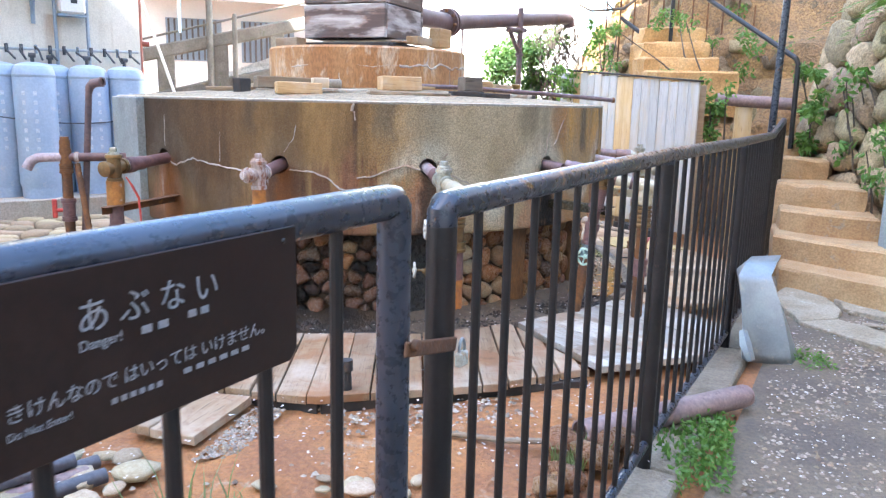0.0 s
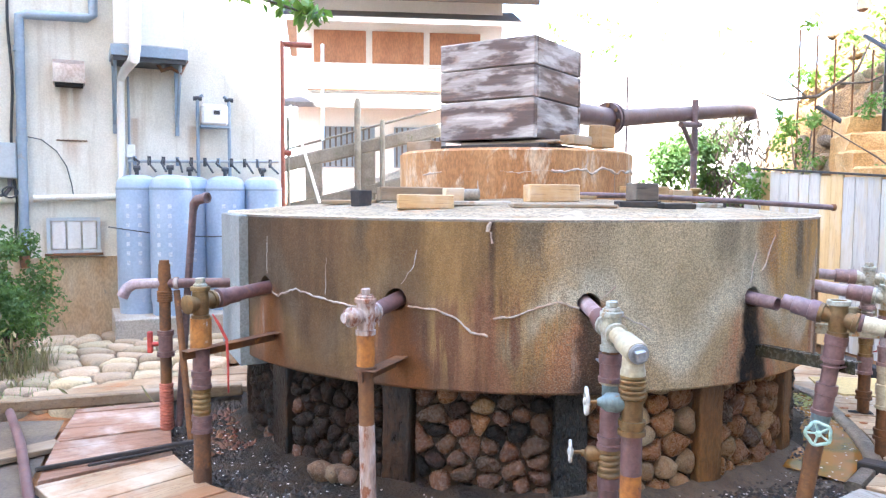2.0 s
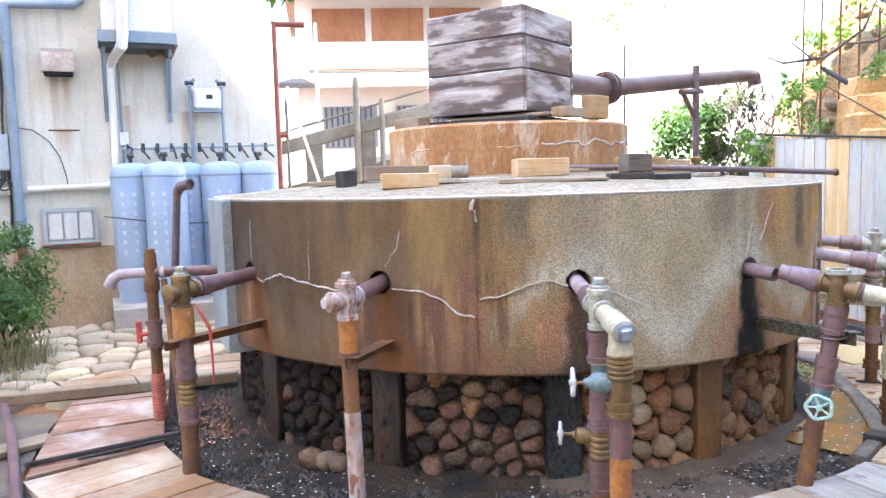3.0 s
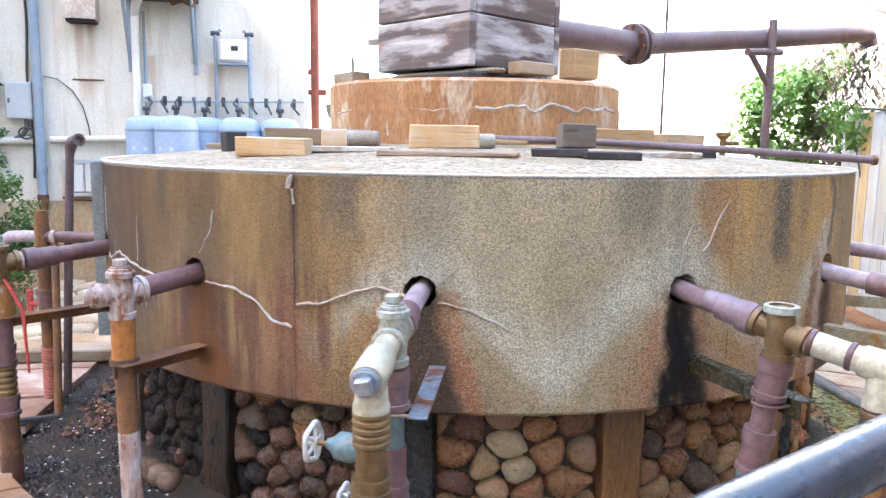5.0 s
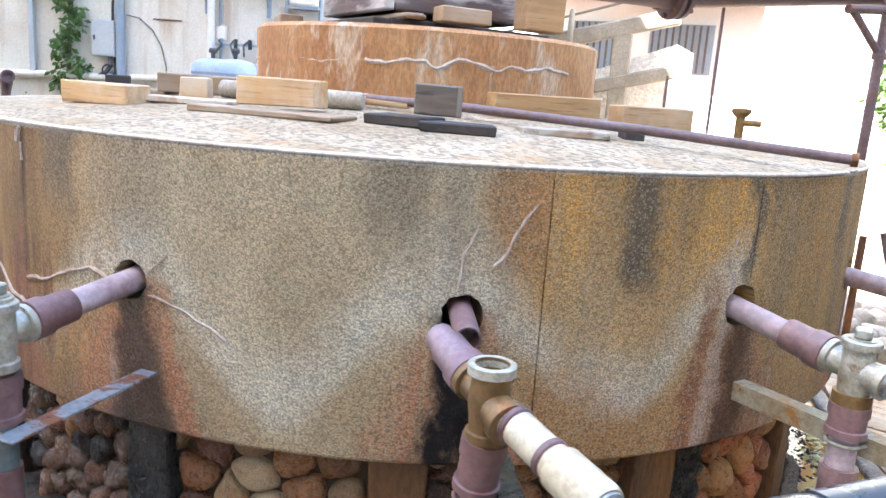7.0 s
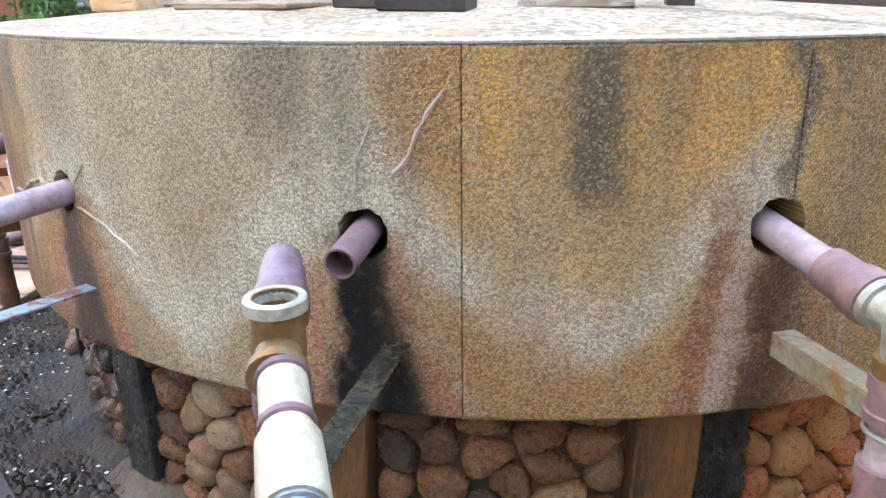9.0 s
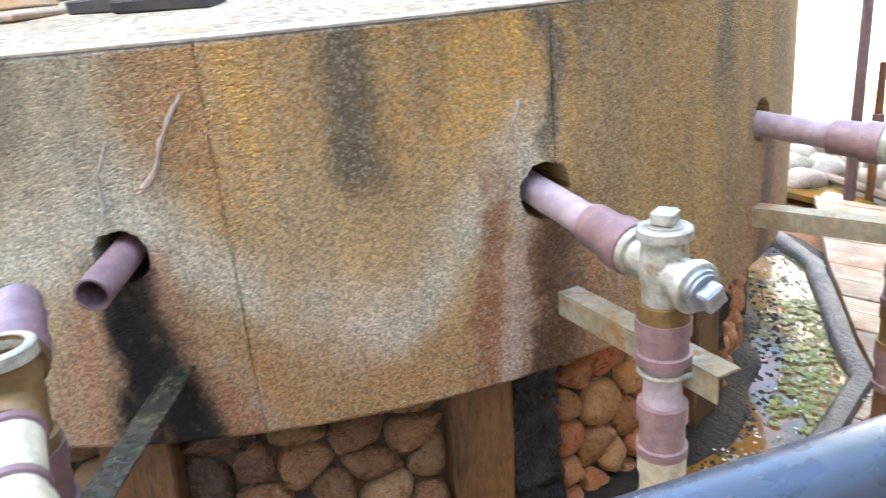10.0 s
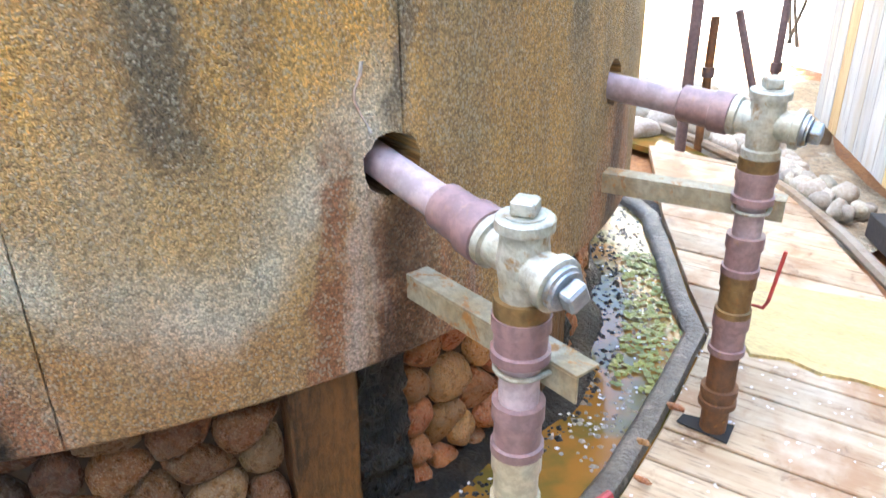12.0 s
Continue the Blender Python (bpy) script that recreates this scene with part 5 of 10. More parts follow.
def bars(s0, s1, z, h, n):
    for i in range(n):
        bm = bmesh.new()
        w = (s0 - s1) / n
        slab(bm, [(0, 0), (w * 0.62, 0), (w * 0.62, h * 0.8), (0, h * 0.8)], 0, 0.0004)
        me = mesh_of("illegible_mark", bm)
        me.materials.append(M_SIGNTEXT)
        ob = new("illegible_mark", me)
        ob.parent = sign
        ob.matrix_basis = Matrix.Translation(-sign.location) @ sign_m(s0 - i * w, z, 0.0316)


bars(0.543, 0.508, 0.994, 0.0085, 2)
bars(0.492, 0.462, 0.996, 0.0085, 2)
bars(0.576, 0.521, 0.942, 0.006, 6)
bars(0.500, 0.411, 0.945, 0.006, 6)
for s in (S0 + 0.02, S1 - 0.02):
    bm = bmesh.new()
    rev(bm, F1 + fd * s + fn * 0.031 + Vector((0, 0, SZ1 - 0.014)), fn, [(0, 0.0035), (0.002, 0.002)], 8)
    o = part("rivet", bm, M_BAR, sign)
    o.matrix_parent_inverse = Matrix.Translation(-sign.location)
for s in (S0 + 0.10, S1 - 0.12):
    bm = bmesh.new()
    sweep(bm, [F1 + fd * s + fn * 0.030 + Vector((0, 0, SZ1 - 0.012)), F1 + fd * s + fn * 0.012 + Vector((0, 0, SZ1 - 0.002)), F1 + fd * s + Vector((0, 0, RAIL_Z - 0.02))], 0.0022, 6)
    o = part("tie_wire", bm, M_BAR, sign)
    o.matrix_parent_inverse = Matrix.Translation(-sign.location)

# ---------------------------------------------------------------- pipe stands round the tank
M_ORANGERUST = weathered("bright_orange_rust", (0.42, 0.16, 0.03), (0.24, 0.085, 0.03), (0.14, 0.06, 0.035), scale=8, fine=60, rough=0.7, bump=0.4)
PR = 0.0305          # pipe radius


def pipe_part(root, name, p, q, r, material, label="", seg=18):
    bm = bmesh.new()
    rod(bm, p, q, r, seg)
    return part(name, bm, material, root, label)


def open_pipe(root, name, p, q, r, material, label=""):
    """A pipe whose far end shows its bore."""
    p, q = Vector(p), Vector(q)
    L = (q - p).length
    bm = bmesh.new()
    rev(bm, p, q - p, [(0, r), (L, r), (L, r - 0.004), (L - 0.06, r - 0.004)], 20)
    return part(name, bm, material, root, label)


def collar(root, p, d, L, r, material, name="coupling", label="", lip=0.006):
    bm = bmesh.new()
    rev(bm, p, d, [(0, r - 0.004), (0.003, r), (L * 0.62, r), (L * 0.64, r + lip), (L - 0.003, r + lip), (L, r - 0.003)], 20)
    return part(name, bm, material, root, label)


def tee(root, c, d, material, up=True, open_top=False, label="pale cast tee fitting", front=True):
    """A cast tee: vertical body with ports up, down, back and front along d."""
    c, d = Vector(c), Vector(d).normalized()
    bm = bmesh.new()
    rev(bm, c - Vector((0, 0, 0.075)), (0, 0, 1), [(0, 0.040), (0.018, 0.041), (0.020, 0.034), (0.045, 0.036), (0.075, 0.040), (0.105, 0.036), (0.125, 0.035), (0.127, 0.043), (0.142, 0.043), (0.145, 0.040)] + ([(0.145, 0.031), (0.09, 0.029)] if open_top else []), 22, cap=True)
    for s, go in ((-1, True), (1, front)):
        if go:
            rev(bm, c, d * s, [(0, 0.030), (0.035, 0.033), (0.055, 0.034), (0.057, 0.042), (0.072, 0.042), (0.074, 0.038)], 20)
    body = part("tee", bm, material, root, label, 40)
    return body


def square_plug(root, p, d, material, spin=0.0, r=0.034):
    p, d = Vector(p), Vector(d).normalized()
    d, a, b = frame_of(d)
    bm = bmesh.new()
    rev(bm, p, d, [(0, r), (0.010, r), (0.012, r * 0.86), (0.016, r * 0.86)], 20)
    m = Matrix.Translation(p + d * 0.016) @ Matrix((a, b, d)).transposed().to_4x4() @ Matrix.Rotation(spin, 4, "Z")
    block(bm, m, 0.036, 0.036, 0.024, 0.004)
    return part("plug", bm, material, root, "square-headed plug", 30)


def angle_arm(root, p, q, material, drop=0.05, width=0.05, t=0.005):
    """An angle-iron bracket from the wall outwards: a flat leg on top and a leg hanging down."""
    p, q = Vector(p), Vector(q)
    d = (q - p).normalized()
    s = Vector((-d.y, d.x, 0)).normalized()
    bm = bmesh.new()
    L = (q - p).length
    rot = Matrix((d, s, d.cross(s))).transposed().to_4x4()
    block(bm, Matrix.Translation((p + q) / 2) @ rot @ Matrix.Translation((0, 0, -t)), L, width, t, 0.001)
    block(bm, Matrix.Translation((p + q) / 2 - s * (width / 2 - t / 2)) @ rot @ Matrix.Translation((0, 0, -drop)), L, t, drop - t, 0.001)
    return part("bracket", bm, material, root, "rust-flecked angle-iron bracket")


def u_bolt(root, c, d, r, material, reach=0.05):
    """A round clip hugging an upright pipe, its ends run back along d."""
    c, d = Vector(c), Vector(d).normalized()
    s = Vector((-d.y, d.x, 0))
    pts = [c + d * reach + s * r]
    for i in range(13):
        a = math.pi * i / 12
        pts.append(c + s * r * math.cos(a) - d * r * math.sin(a))
    pts.append(c + d * reach - s * r)
    bm = bmesh.new()
    sweep(bm, pts, 0.0045, 8)
    return part("clip", bm, material, root, "round pipe clip")


def hand_wheel(root, c, d, r, material, stem=0.05, stem_mat=None):
    c, d = Vector(c), Vector(d).normalized()
    d, a, b = frame_of(d)
    bm = bmesh.new()
    n = 30
    ring = []
    for i in range(n):
        t = 2 * math.pi * i / n
        rr = r * (1 + 0.07 * math.cos(5 * t))
        ring.append(c + (a * math.cos(t) + b * math.sin(t)) * rr)
    sweep(bm, ring + [ring[0]], 0.0065, 8)
    for i in range(5):
        t = 2 * math.pi * i / 5
        rod(bm, c - d * 0.006, c + (a * math.cos(t) + b * math.sin(t)) * r, 0.0045, 8)
    rev(bm, c - d * 0.012, d, [(0, 0.012), (0.02, 0.012), (0.024, 0.006)], 10)
    w = part("hand_wheel", bm, material, root, "flaking painted hand wheel")
    bm = bmesh.new()
    rod(bm, c - d * stem, c, 0.006, 10)
    part("stem", bm, stem_mat or M_BRASS, root)
    return w


def stack(root, x, y, pieces, lean=(0.0, 0.0)):
    """An upright run of pipe pieces: (z top, z bottom, radius, material, name)."""
    for z1, z0, r, mat, name in pieces:
        zt = pieces[0][0]
        p = Vector((x + lean[0] * (zt - z1), y + lean[1] * (zt - z1), z1))
        q = Vector((x + lean[0] * (zt - z0), y + lean[1] * (zt - z0), z0))
        d = q - p
        L = d.length
        bm = bmesh.new()
        if name == "coupling":
            rev(bm, p, d, [(0, r + 0.004), (L * 0.32, r + 0.004), (L * 0.34, r), (L - 0.02, r), (L - 0.018, r + 0.005), (L - 0.002, r + 0.005), (L, r - 0.002)], 20)
        elif name == "ribbed_joint":
            pr = [(0, r)]
            n = 5 if mat is not M_PINKHOSE else 16
            for i in range(n):
                pr += [(L * (i + 0.15) / n, r + 0.004), (L * (i + 0.6) / n, r + 0.004), (L * (i + 0.8) / n, r - 0.003)]
            pr.append((L, r))
            rev(bm, p, d, pr, 20)
        else:
            rev(bm, p, d, [(0, r), (L, r)], 18)
        part(name, bm, mat, root)


def lever(root, p, pts, material=M_RED, thick=0.009):
    bm = bmesh.new()
    sweep(bm, pts, [thick * 0.7] + [thick] * (len(pts) - 1), 8)
    part("lever", bm, material, root, "red plastic-coated valve lever")


def stand(az, label, group="pipe stands round the tank"):
    return thing("pipe_stand", radial(az, 2.08, 0), label, "pipe", group)


# stands with closed plugs (two alike)
for az, base_az, reach, lab in ((-19.4, -19.3, 2.075, "plum-coated pipe stand with pale capped tee and angle-iron bracket"), (5.0, 3.4, 2.10, "plum-coated pipe stand with capped tee and red-levered valve beside the boardwalk")):
    st = stand(base_az, lab)
    d = out(base_az)
    c = radial(base_az, reach, 0.785 if az < 0 else 0.806)
    h = radial(az, R_T - 0.12, Z_HOLE + 0.004)
    u = (c - h).normalized()
    pipe_part(st, "pipe", h, c - u * 0.17, PR, M_LILAC, "smooth lilac-grey pipe")
    collar(st, c - u * 0.185, u, 0.115, 0.040, M_FADEDPLUM)
    tee(st, c, u, M_CAST)
    square_plug(st, c + Vector((0, 0, 0.056)), (0, 0, 1), M_CAST, radians(base_az + 30))
    square_plug(st, c + u * 0.072, u, M_STEEL, 0.5)
    x, y = c.x, c.y
    stack(st, x, y, [(0.740, 0.725, 0.033, M_RUST, "nipple"), (0.730, 0.700, 0.0425, M_BRASS, "collar"), (0.702, 0.625, 0.041, M_FADEDPLUM, "coupling"), (0.630, 0.545, 0.0315, M_LILAC, "pipe"), (0.548, 0.450, 0.038, M_FADEDPLUM, "coupling"), (0.452, 0.34, 0.037, M_CREAM if az < 0 else M_BRASS, "coupling"), (0.342, 0.235, 0.0385, M_CREAM if az < 0 else M_FADEDPLUM, "coupling"), (0.237, 0.13, 0.034, M_RUST, "pipe"), (0.135, 0.08, 0.041, M_RUST, "coupling"), (0.085, -0.12, 0.033, M_RUST, "pipe")])
    s = Vector((-d.y, d.x, 0))
    angle_arm(st, radial(base_az, R_T - 0.02, 0.628) + s * 0.040, radial(base_az, 2.165, 0.628) + s * 0.052, M_ARM)
    u_bolt(st, Vector((x, y, 0.608)), s, 0.038, M_CAST)
    if az > 0:
        lever(st, None, [c + Vector((0.035, 0.02, -0.44)), c + Vector((0.062, 0.01, -0.435)), c + Vector((0.072, 0.0, -0.41)), c + Vector((0.088, 0.0, -0.28))], thick=0.0045)
    else:
        lever(st, None, [c + Vector((0.03, 0.045, -0.525)), c + Vector((0.055, 0.06, -0.53)), c + Vector((0.075, 0.09, -0.515)), c + Vector((0.105, 0.165, -0.508))])
    settle_parts(st)

# stand with the broken-off stub and an open tee, cream pipe run out from it
st = stand(-44.6, "leaning plum pipe stand with open brass tee and cream pipe")
az = -44.7
d = out(az)
open_pipe(st, "pipe_stub", radial(az, R_T - 0.13, Z_HOLE + 0.002), radial(az, 1.875, Z_HOLE - 0.022), 0.029, M_DULLPLUM, "short plum stub with open bore")
c = Vector((0.893, 4.292, 0.797))
u = Vector((0.172, -0.072, -0.046)).normalized()
bm = bmesh.new()
rev(bm, c - u * 0.215, u, [(0.01, 0.026), (0.0, 0.026), (0, 0.031), (0.06, 0.031)], 20)
part("pipe_end", bm, M_DULLPLUM, st, "loose lilac pipe end")
collar(st, c - u * 0.175, u, 0.105, 0.038, M_DULLPLUM)
tee(st, c, u, M_BRASS, open_top=True, label="brass-brown tee with open top")
bm = bmesh.new()
rev(bm, c + Vector((0, 0, 0.052)), (0, 0, 1), [(0, 0.030), (0, 0.0445), (0.017, 0.0445), (0.019, 0.042), (0.019, 0.033), (0.010, 0.030), (0, 0.030)], 24, cap=False)
part("rim", bm, M_CAST, st, "pale worn rim of the open tee")
e4 = Vector((1.158, 4.208, 0.747))
w = (e4 - c).normalized()
pipe_part(st, "cream_pipe", c + w * 0.06, e4, 0.033, M_CREAM, "cream plastic pipe with brown bands")
for s_ in (0.074, 0.168):
    collar(st, c + w * s_, w, 0.016, 0.0365, M_PLUM, "band", lip=0.0)
bm = bmesh.new()
rev(bm, e4 - w * 0.085, w, [(0, 0.036), (0.006, 0.040), (0.10, 0.041), (0.11, 0.038)], 20)
rev(bm, e4 - w * 0.03, (0, 0, -1), [(0, 0.036), (0.07, 0.040), (0.085, 0.044), (0.10, 0.044), (0.105, 0.036)], 20)
part("elbow", bm, M_CREAM, st, "cream plastic elbow", 40)
square_plug(st, e4 + w * 0.02, w, M_STEEL, 0.3)
pe = e4 - w * 0.03
stack(st, pe.x, pe.y, [(0.66, 0.64, 0.034, M_STEEL, "nipple"), (0.645, 0.52, 0.041, M_BRASS, "ribbed_joint"), (0.52, 0.34, 0.031, M_RUST, "pipe"), (0.34, 0.24, 0.039, M_PLUM, "coupling"), (0.24, -0.12, 0.032, M_RUST, "pipe")])
stack(st, c.x, c.y, [(0.735, 0.72, 0.033, M_RUST, "nipple"), (0.725, 0.615, 0.040, M_PLUM, "coupling"), (0.62, 0.52, 0.031, M_PLUM, "pipe"), (0.525, 0.40, 0.038, M_PLUM, "coupling"), (0.405, 0.33, 0.036, M_BLUEBODY, "valve_body"), (0.335, -0.12, 0.032, M_RUST, "pipe")], lean=(-0.14, 0.02))
q = Vector((0.835, 4.30, 0.365))
hand_wheel(st, q + Vector((-0.02, -0.10, -0.02)), Vector((-0.25, -1, 0)), 0.045, M_GREENWHEEL, 0.10, M_BLUEBODY)
s = Vector((-d.y, d.x, 0))
angle_arm(st, radial(az, R_T - 0.02, 0.620) + s * 0.06, radial(az, 2.20, 0.622) + s * 0.06, M_MOSSARM)
u_bolt(st, Vector((c.x - 0.018, c.y, 0.60)), s, 0.037, M_PLUM)
settle_parts(st)
# stand with two uprights and two wheel valves
st = stand(-72, "plum and brass pipe stand with cream elbow and two hand-wheel valves")
az = -71.6
c = Vector((0.013, 3.797, 0.790))
h = radial(az, R_T - 0.12, Z_HOLE)
u = (c - h).normalized()
pipe_part(st, "pipe", h, c - u * 0.16, PR, M_LILAC, "smooth lilac-grey pipe")
collar(st, c - u * 0.18, u, 0.11, 0.039, M_PLUM)
e3 = Vector((0.100, 3.530, 0.765))
w = (e3 - c).normalized()
tee(st, c, w, M_CAST)
square_plug(st, c + Vector((0, 0, 0.068)), (0, 0, 1), M_CAST, 0.4)
pipe_part(st, "cream_pipe", c + w * 0.06, e3, 0.032, M_CREAM, "cream plastic pipe")
bm = bmesh.new()
rev(bm, e3 - w * 0.13, w, [(0, 0.034), (0.008, 0.040), (0.13, 0.041), (0.145, 0.037)], 20)
rev(bm, e3 - w * 0.035, (0, 0, -1), [(0, 0.035), (0.06, 0.038), (0.07, 0.042), (0.09, 0.042)], 20)
part("elbow", bm, M_CREAM, st, "cream plastic elbow", 40)
square_plug(st, e3 + w * 0.012, w, M_STEEL, 0.2)
pe = e3 - w * 0.035
stack(st, pe.x, pe.y, [(0.685, 0.60, 0.039, M_BRASS, "ribbed_joint"), (0.60, 0.53, 0.036, M_BRASS, "pipe"), (0.53, 0.48, 0.042, M_BRASS, "coupling"), (0.485, 0.34, 0.036, M_PLUM, "pipe"), (0.345, 0.20, 0.036, M_ORANGERUST, "pipe")])
q = Vector((pe.x - 0.055, pe.y + 0.0, 0.585))
bm = bmesh.new()
rev(bm, Vector((pe.x, pe.y, 0.585)), (-1, 0, 0), [(0, 0.028), (0.03, 0.026), (0.05, 0.034), (0.085, 0.032), (0.10, 0.018), (0.115, 0.012)], 16)
part("valve_body", bm, M_BLUEBODY, st, "verdigris valve body", 40)
hand_wheel(st, Vector((pe.x - 0.15, pe.y - 0.01, 0.585)), (-1, -0.15, 0.0), 0.042, M_WHITEWHEEL, 0.05)
stack(st, c.x, c.y, [(0.722, 0.70, 0.033, M_RUST, "nipple"), (0.705, 0.60, 0.040, M_PLUM, "coupling"), (0.60, 0.50, 0.030, M_BLUEBODY, "pipe"), (0.50, 0.39, 0.036, M_PLUM, "pipe"), (0.40, 0.35, 0.040, M_PLUM, "coupling"), (0.352, 0.24, 0.037, M_BRASS, "ribbed_joint"), (0.245, 0.12, 0.037, M_PLUM, "coupling"), (0.125, -0.12, 0.032, M_RUST, "pipe")])
bm = bmesh.new()
rev(bm, Vector((c.x, c.y, 0.325)), (-1, 0, 0), [(0, 0.026), (0.04, 0.024), (0.055, 0.030), (0.08, 0.028), (0.09, 0.014), (0.10, 0.012)], 16)
part("valve_body", bm, M_BRASS, st, "small brass valve body", 40)
hand_wheel(st, Vector((c.x - 0.14, c.y - 0.01, 0.33)), (-1, -0.1, 0.0), 0.036, M_WHITEWHEEL, 0.05)
d = out(az)
s = Vector((-d.y, d.x, 0))
u_bolt(st, Vector((c.x, c.y, 0.595)), s, 0.036, M_ARM)
settle_parts(st)
bm = bmesh.new()
p, q = radial(-69.8, R_T - 0.01, 0.612), radial(-70.1, 2.15, 0.598)
dd = (q - p).normalized()
ss = dd.cross(Vector((0, 0, 1))).normalized()
block(bm, Matrix.Translation((p + q) / 2) @ Matrix((dd, ss, dd.cross(ss))).transposed().to_4x4(), (q - p).length, 0.05, 0.006, 0.001)
tagged(part("flat_bar", bm, weathered("half_rusted_flat_steel", (0.36, 0.42, 0.47), (0.30, 0.34, 0.38), (0.25, 0.10, 0.05), scale=5, fine=60, rough=0.35, metal=0.5, bump=0.1, spot=(0.5, 0.56))), "half-rusted flat steel bar fixed under a pipe hole", "bracket")

# rusty stand crusted with lime
st = stand(-98.5, "rust-red pipe stand crusted with white lime, peeling towards its foot")
c = Vector((-0.931, 3.794, 0.805))
h = radial(-98.4, R_T - 0.12, Z_HOLE)
u = (c - h).normalized()
pipe_part(st, "pipe", h, c - u * 0.05, 0.033, M_PLUM, "crusted plum pipe")
tee(st, c, u, M_LIME, label="lime-crusted tee fitting", front=False)
bm = bmesh.new()
rev(bm, c, Vector((-0.55, -0.8, 0)), [(0, 0.03), (0.05, 0.036), (0.07, 0.040), (0.085, 0.036), (0.09, 0.022), (0.105, 0.02)], 16)
part("side_plug", bm, M_LIME, st, "lime-crusted side plug", 40)
square_plug(st, c + Vector((0, 0, 0.068)), (0, 0, 1), M_LIME, 0.3)
stack(st, c.x, c.y, [(0.735, 0.60, 0.036, M_ORANGERUST, "pipe"), (0.605, 0.585, 0.039, M_RUST, "coupling")])
stack(st, c.x, c.y, [(0.59, 0.36, 0.031, M_RUST, "pipe"), (0.37, -0.12, 0.0325, M_LIME, "pipe")], lean=(0.02, 0.0))
d = out(-98.4)
s = Vector((-d.y, d.x, 0))
angle_arm(st, radial(-98.4, R_T - 0.02, 0.595) + s * 0.03, radial(-98.4, 2.06, 0.595) + s * 0.03, M_RUST, width=0.06)
for dx, dz in ((0.03, 0.03), (0.045, 0.05), (0.015, 0.04), (-0.01, 0.03)):
    bm = bmesh.new()
    o = c - u * (0.07 + dx)
    rev(bm, o + Vector((0, 0, -0.025)), (0, 0, -1), [(0, 0.006), (dz * 0.6, 0.004), (dz, 0.001)], 8)
    part("lime_drip", bm, M_LIME, st, "hanging lime drip")
settle_parts(st)

# stand with rusty bracket and red ribbon
st = stand(-121.5, "rust-brown pipe stand with orange joint and red plastic tie")
c = Vector((-1.757, 3.963, 0.805))
h = radial(-125.3, R_T - 0.12, Z_HOLE)
u = (c - h).normalized()
pipe_part(st, "pipe", h, c - u * 0.20, 0.032, M_PLUM, "plum pipe")
collar(st, c - u * 0.21, u, 0.12, 0.038, M_PLUM)
collar(st, c - u * 0.085, u, 0.02, 0.036, M_LIME, "nipple", lip=0.0)
tee(st, c, u, M_BRASS, label="brown brass tee fitting")
square_plug(st, c + Vector((0, 0, 0.068)), (0, 0, 1), M_CAST, 0.3, 0.03)
stack(st, c.x, c.y, [(0.735, 0.60, 0.046, weathered("orange_crusted_joint", (0.42, 0.18, 0.04), (0.30, 0.12, 0.03), (0.6, 0.55, 0.5), scale=5, fine=60, bump=0.4), "pipe"), (0.60, 0.50, 0.037, M_PLUM, "pipe"), (0.50, 0.42, 0.040, M_PLUM, "coupling"), (0.42, 0.30, 0.036, M_BRASS, "ribbed_joint"), (0.30, 0.22, 0.041, M_PLUM, "coupling"), (0.225, 0.05, 0.037, M_RUST, "pipe"), (0.06, -0.12, 0.040, M_RUST, "pipe")], lean=(-0.01, 0.01))
d = out(-123)
s = Vector((-d.y, d.x, 0))
angle_arm(st, radial(-123.5, R_T - 0.02, 0.625) + s * 0.05, radial(-121.8, 2.24, 0.605) + s * 0.05, M_RUST, width=0.055, drop=0.045)
bm = bmesh.new()
sweep(bm, [c + Vector((0.075, -0.03, -0.045)), c + Vector((0.10, -0.02, -0.09)), c + Vector((0.125, 0.0, -0.16)), c + Vector((0.130, 0.0, -0.26)), c + Vector((0.125, 0.01, -0.40))], [0.003, 0.007, 0.007, 0.006, 0.004], 6)
part("ribbon", bm, M_RED, st, "red plastic ribbon")
settle_parts(st)

# outer stand with a spout and red-handled valve
st = thing("spout_stand", (-2.36, 4.60, 0), "rusty pipe stand with bent spout and red valve handle", "pipe", "pipe stands round the tank")
c = Vector((-2.36, 4.60, 0.800))
wall_pt = Vector((-2.02, 4.72, 0.802))
u = (c - wall_pt).normalized()
pipe_part(st, "pipe", wall_pt - u * 0.2, c, 0.027, M_PLUM, "dark plum pipe to the tank")
collar(st, c - u * 0.075, u, 0.025, 0.034, M_LIME, "nipple", lip=0.0)
v_ = Vector((-0.93, -0.36, 0))
bm = bmesh.new()
sweep(bm, [c, c + v_ * 0.10, c + v_ * 0.16 - Vector((0, 0, 0.004)), c + v_ * 0.195 - Vector((0, 0, 0.025)), c + v_ * 0.22 - Vector((0, 0, 0.07))], [0.027, 0.027, 0.029, 0.030, 0.031], 16)
part("spout", bm, M_LILAC, st, "faded lilac bent spout")
stack(st, c.x, c.y, [(0.925, 0.90, 0.026, M_RUST, "cap"), (0.905, 0.845, 0.031, M_RUST, "pipe"), (0.85, 0.76, 0.034, M_RUST, "tee"), (0.76, 0.70, 0.037, M_RUST, "ribbed_joint"), (0.70, 0.54, 0.030, M_RUST, "pipe"), (0.545, 0.515, 0.040, M_PLUM, "coupling"), (0.515, 0.43, 0.037, M_PLUM, "valve_body"), (0.43, 0.40, 0.041, M_PLUM, "coupling"), (0.40, 0.25, 0.030, M_RUST, "pipe")])
stack(st, c.x, c.y, [(0.255, 0.0, 0.033, M_PINKHOSE, "ribbed_joint")])
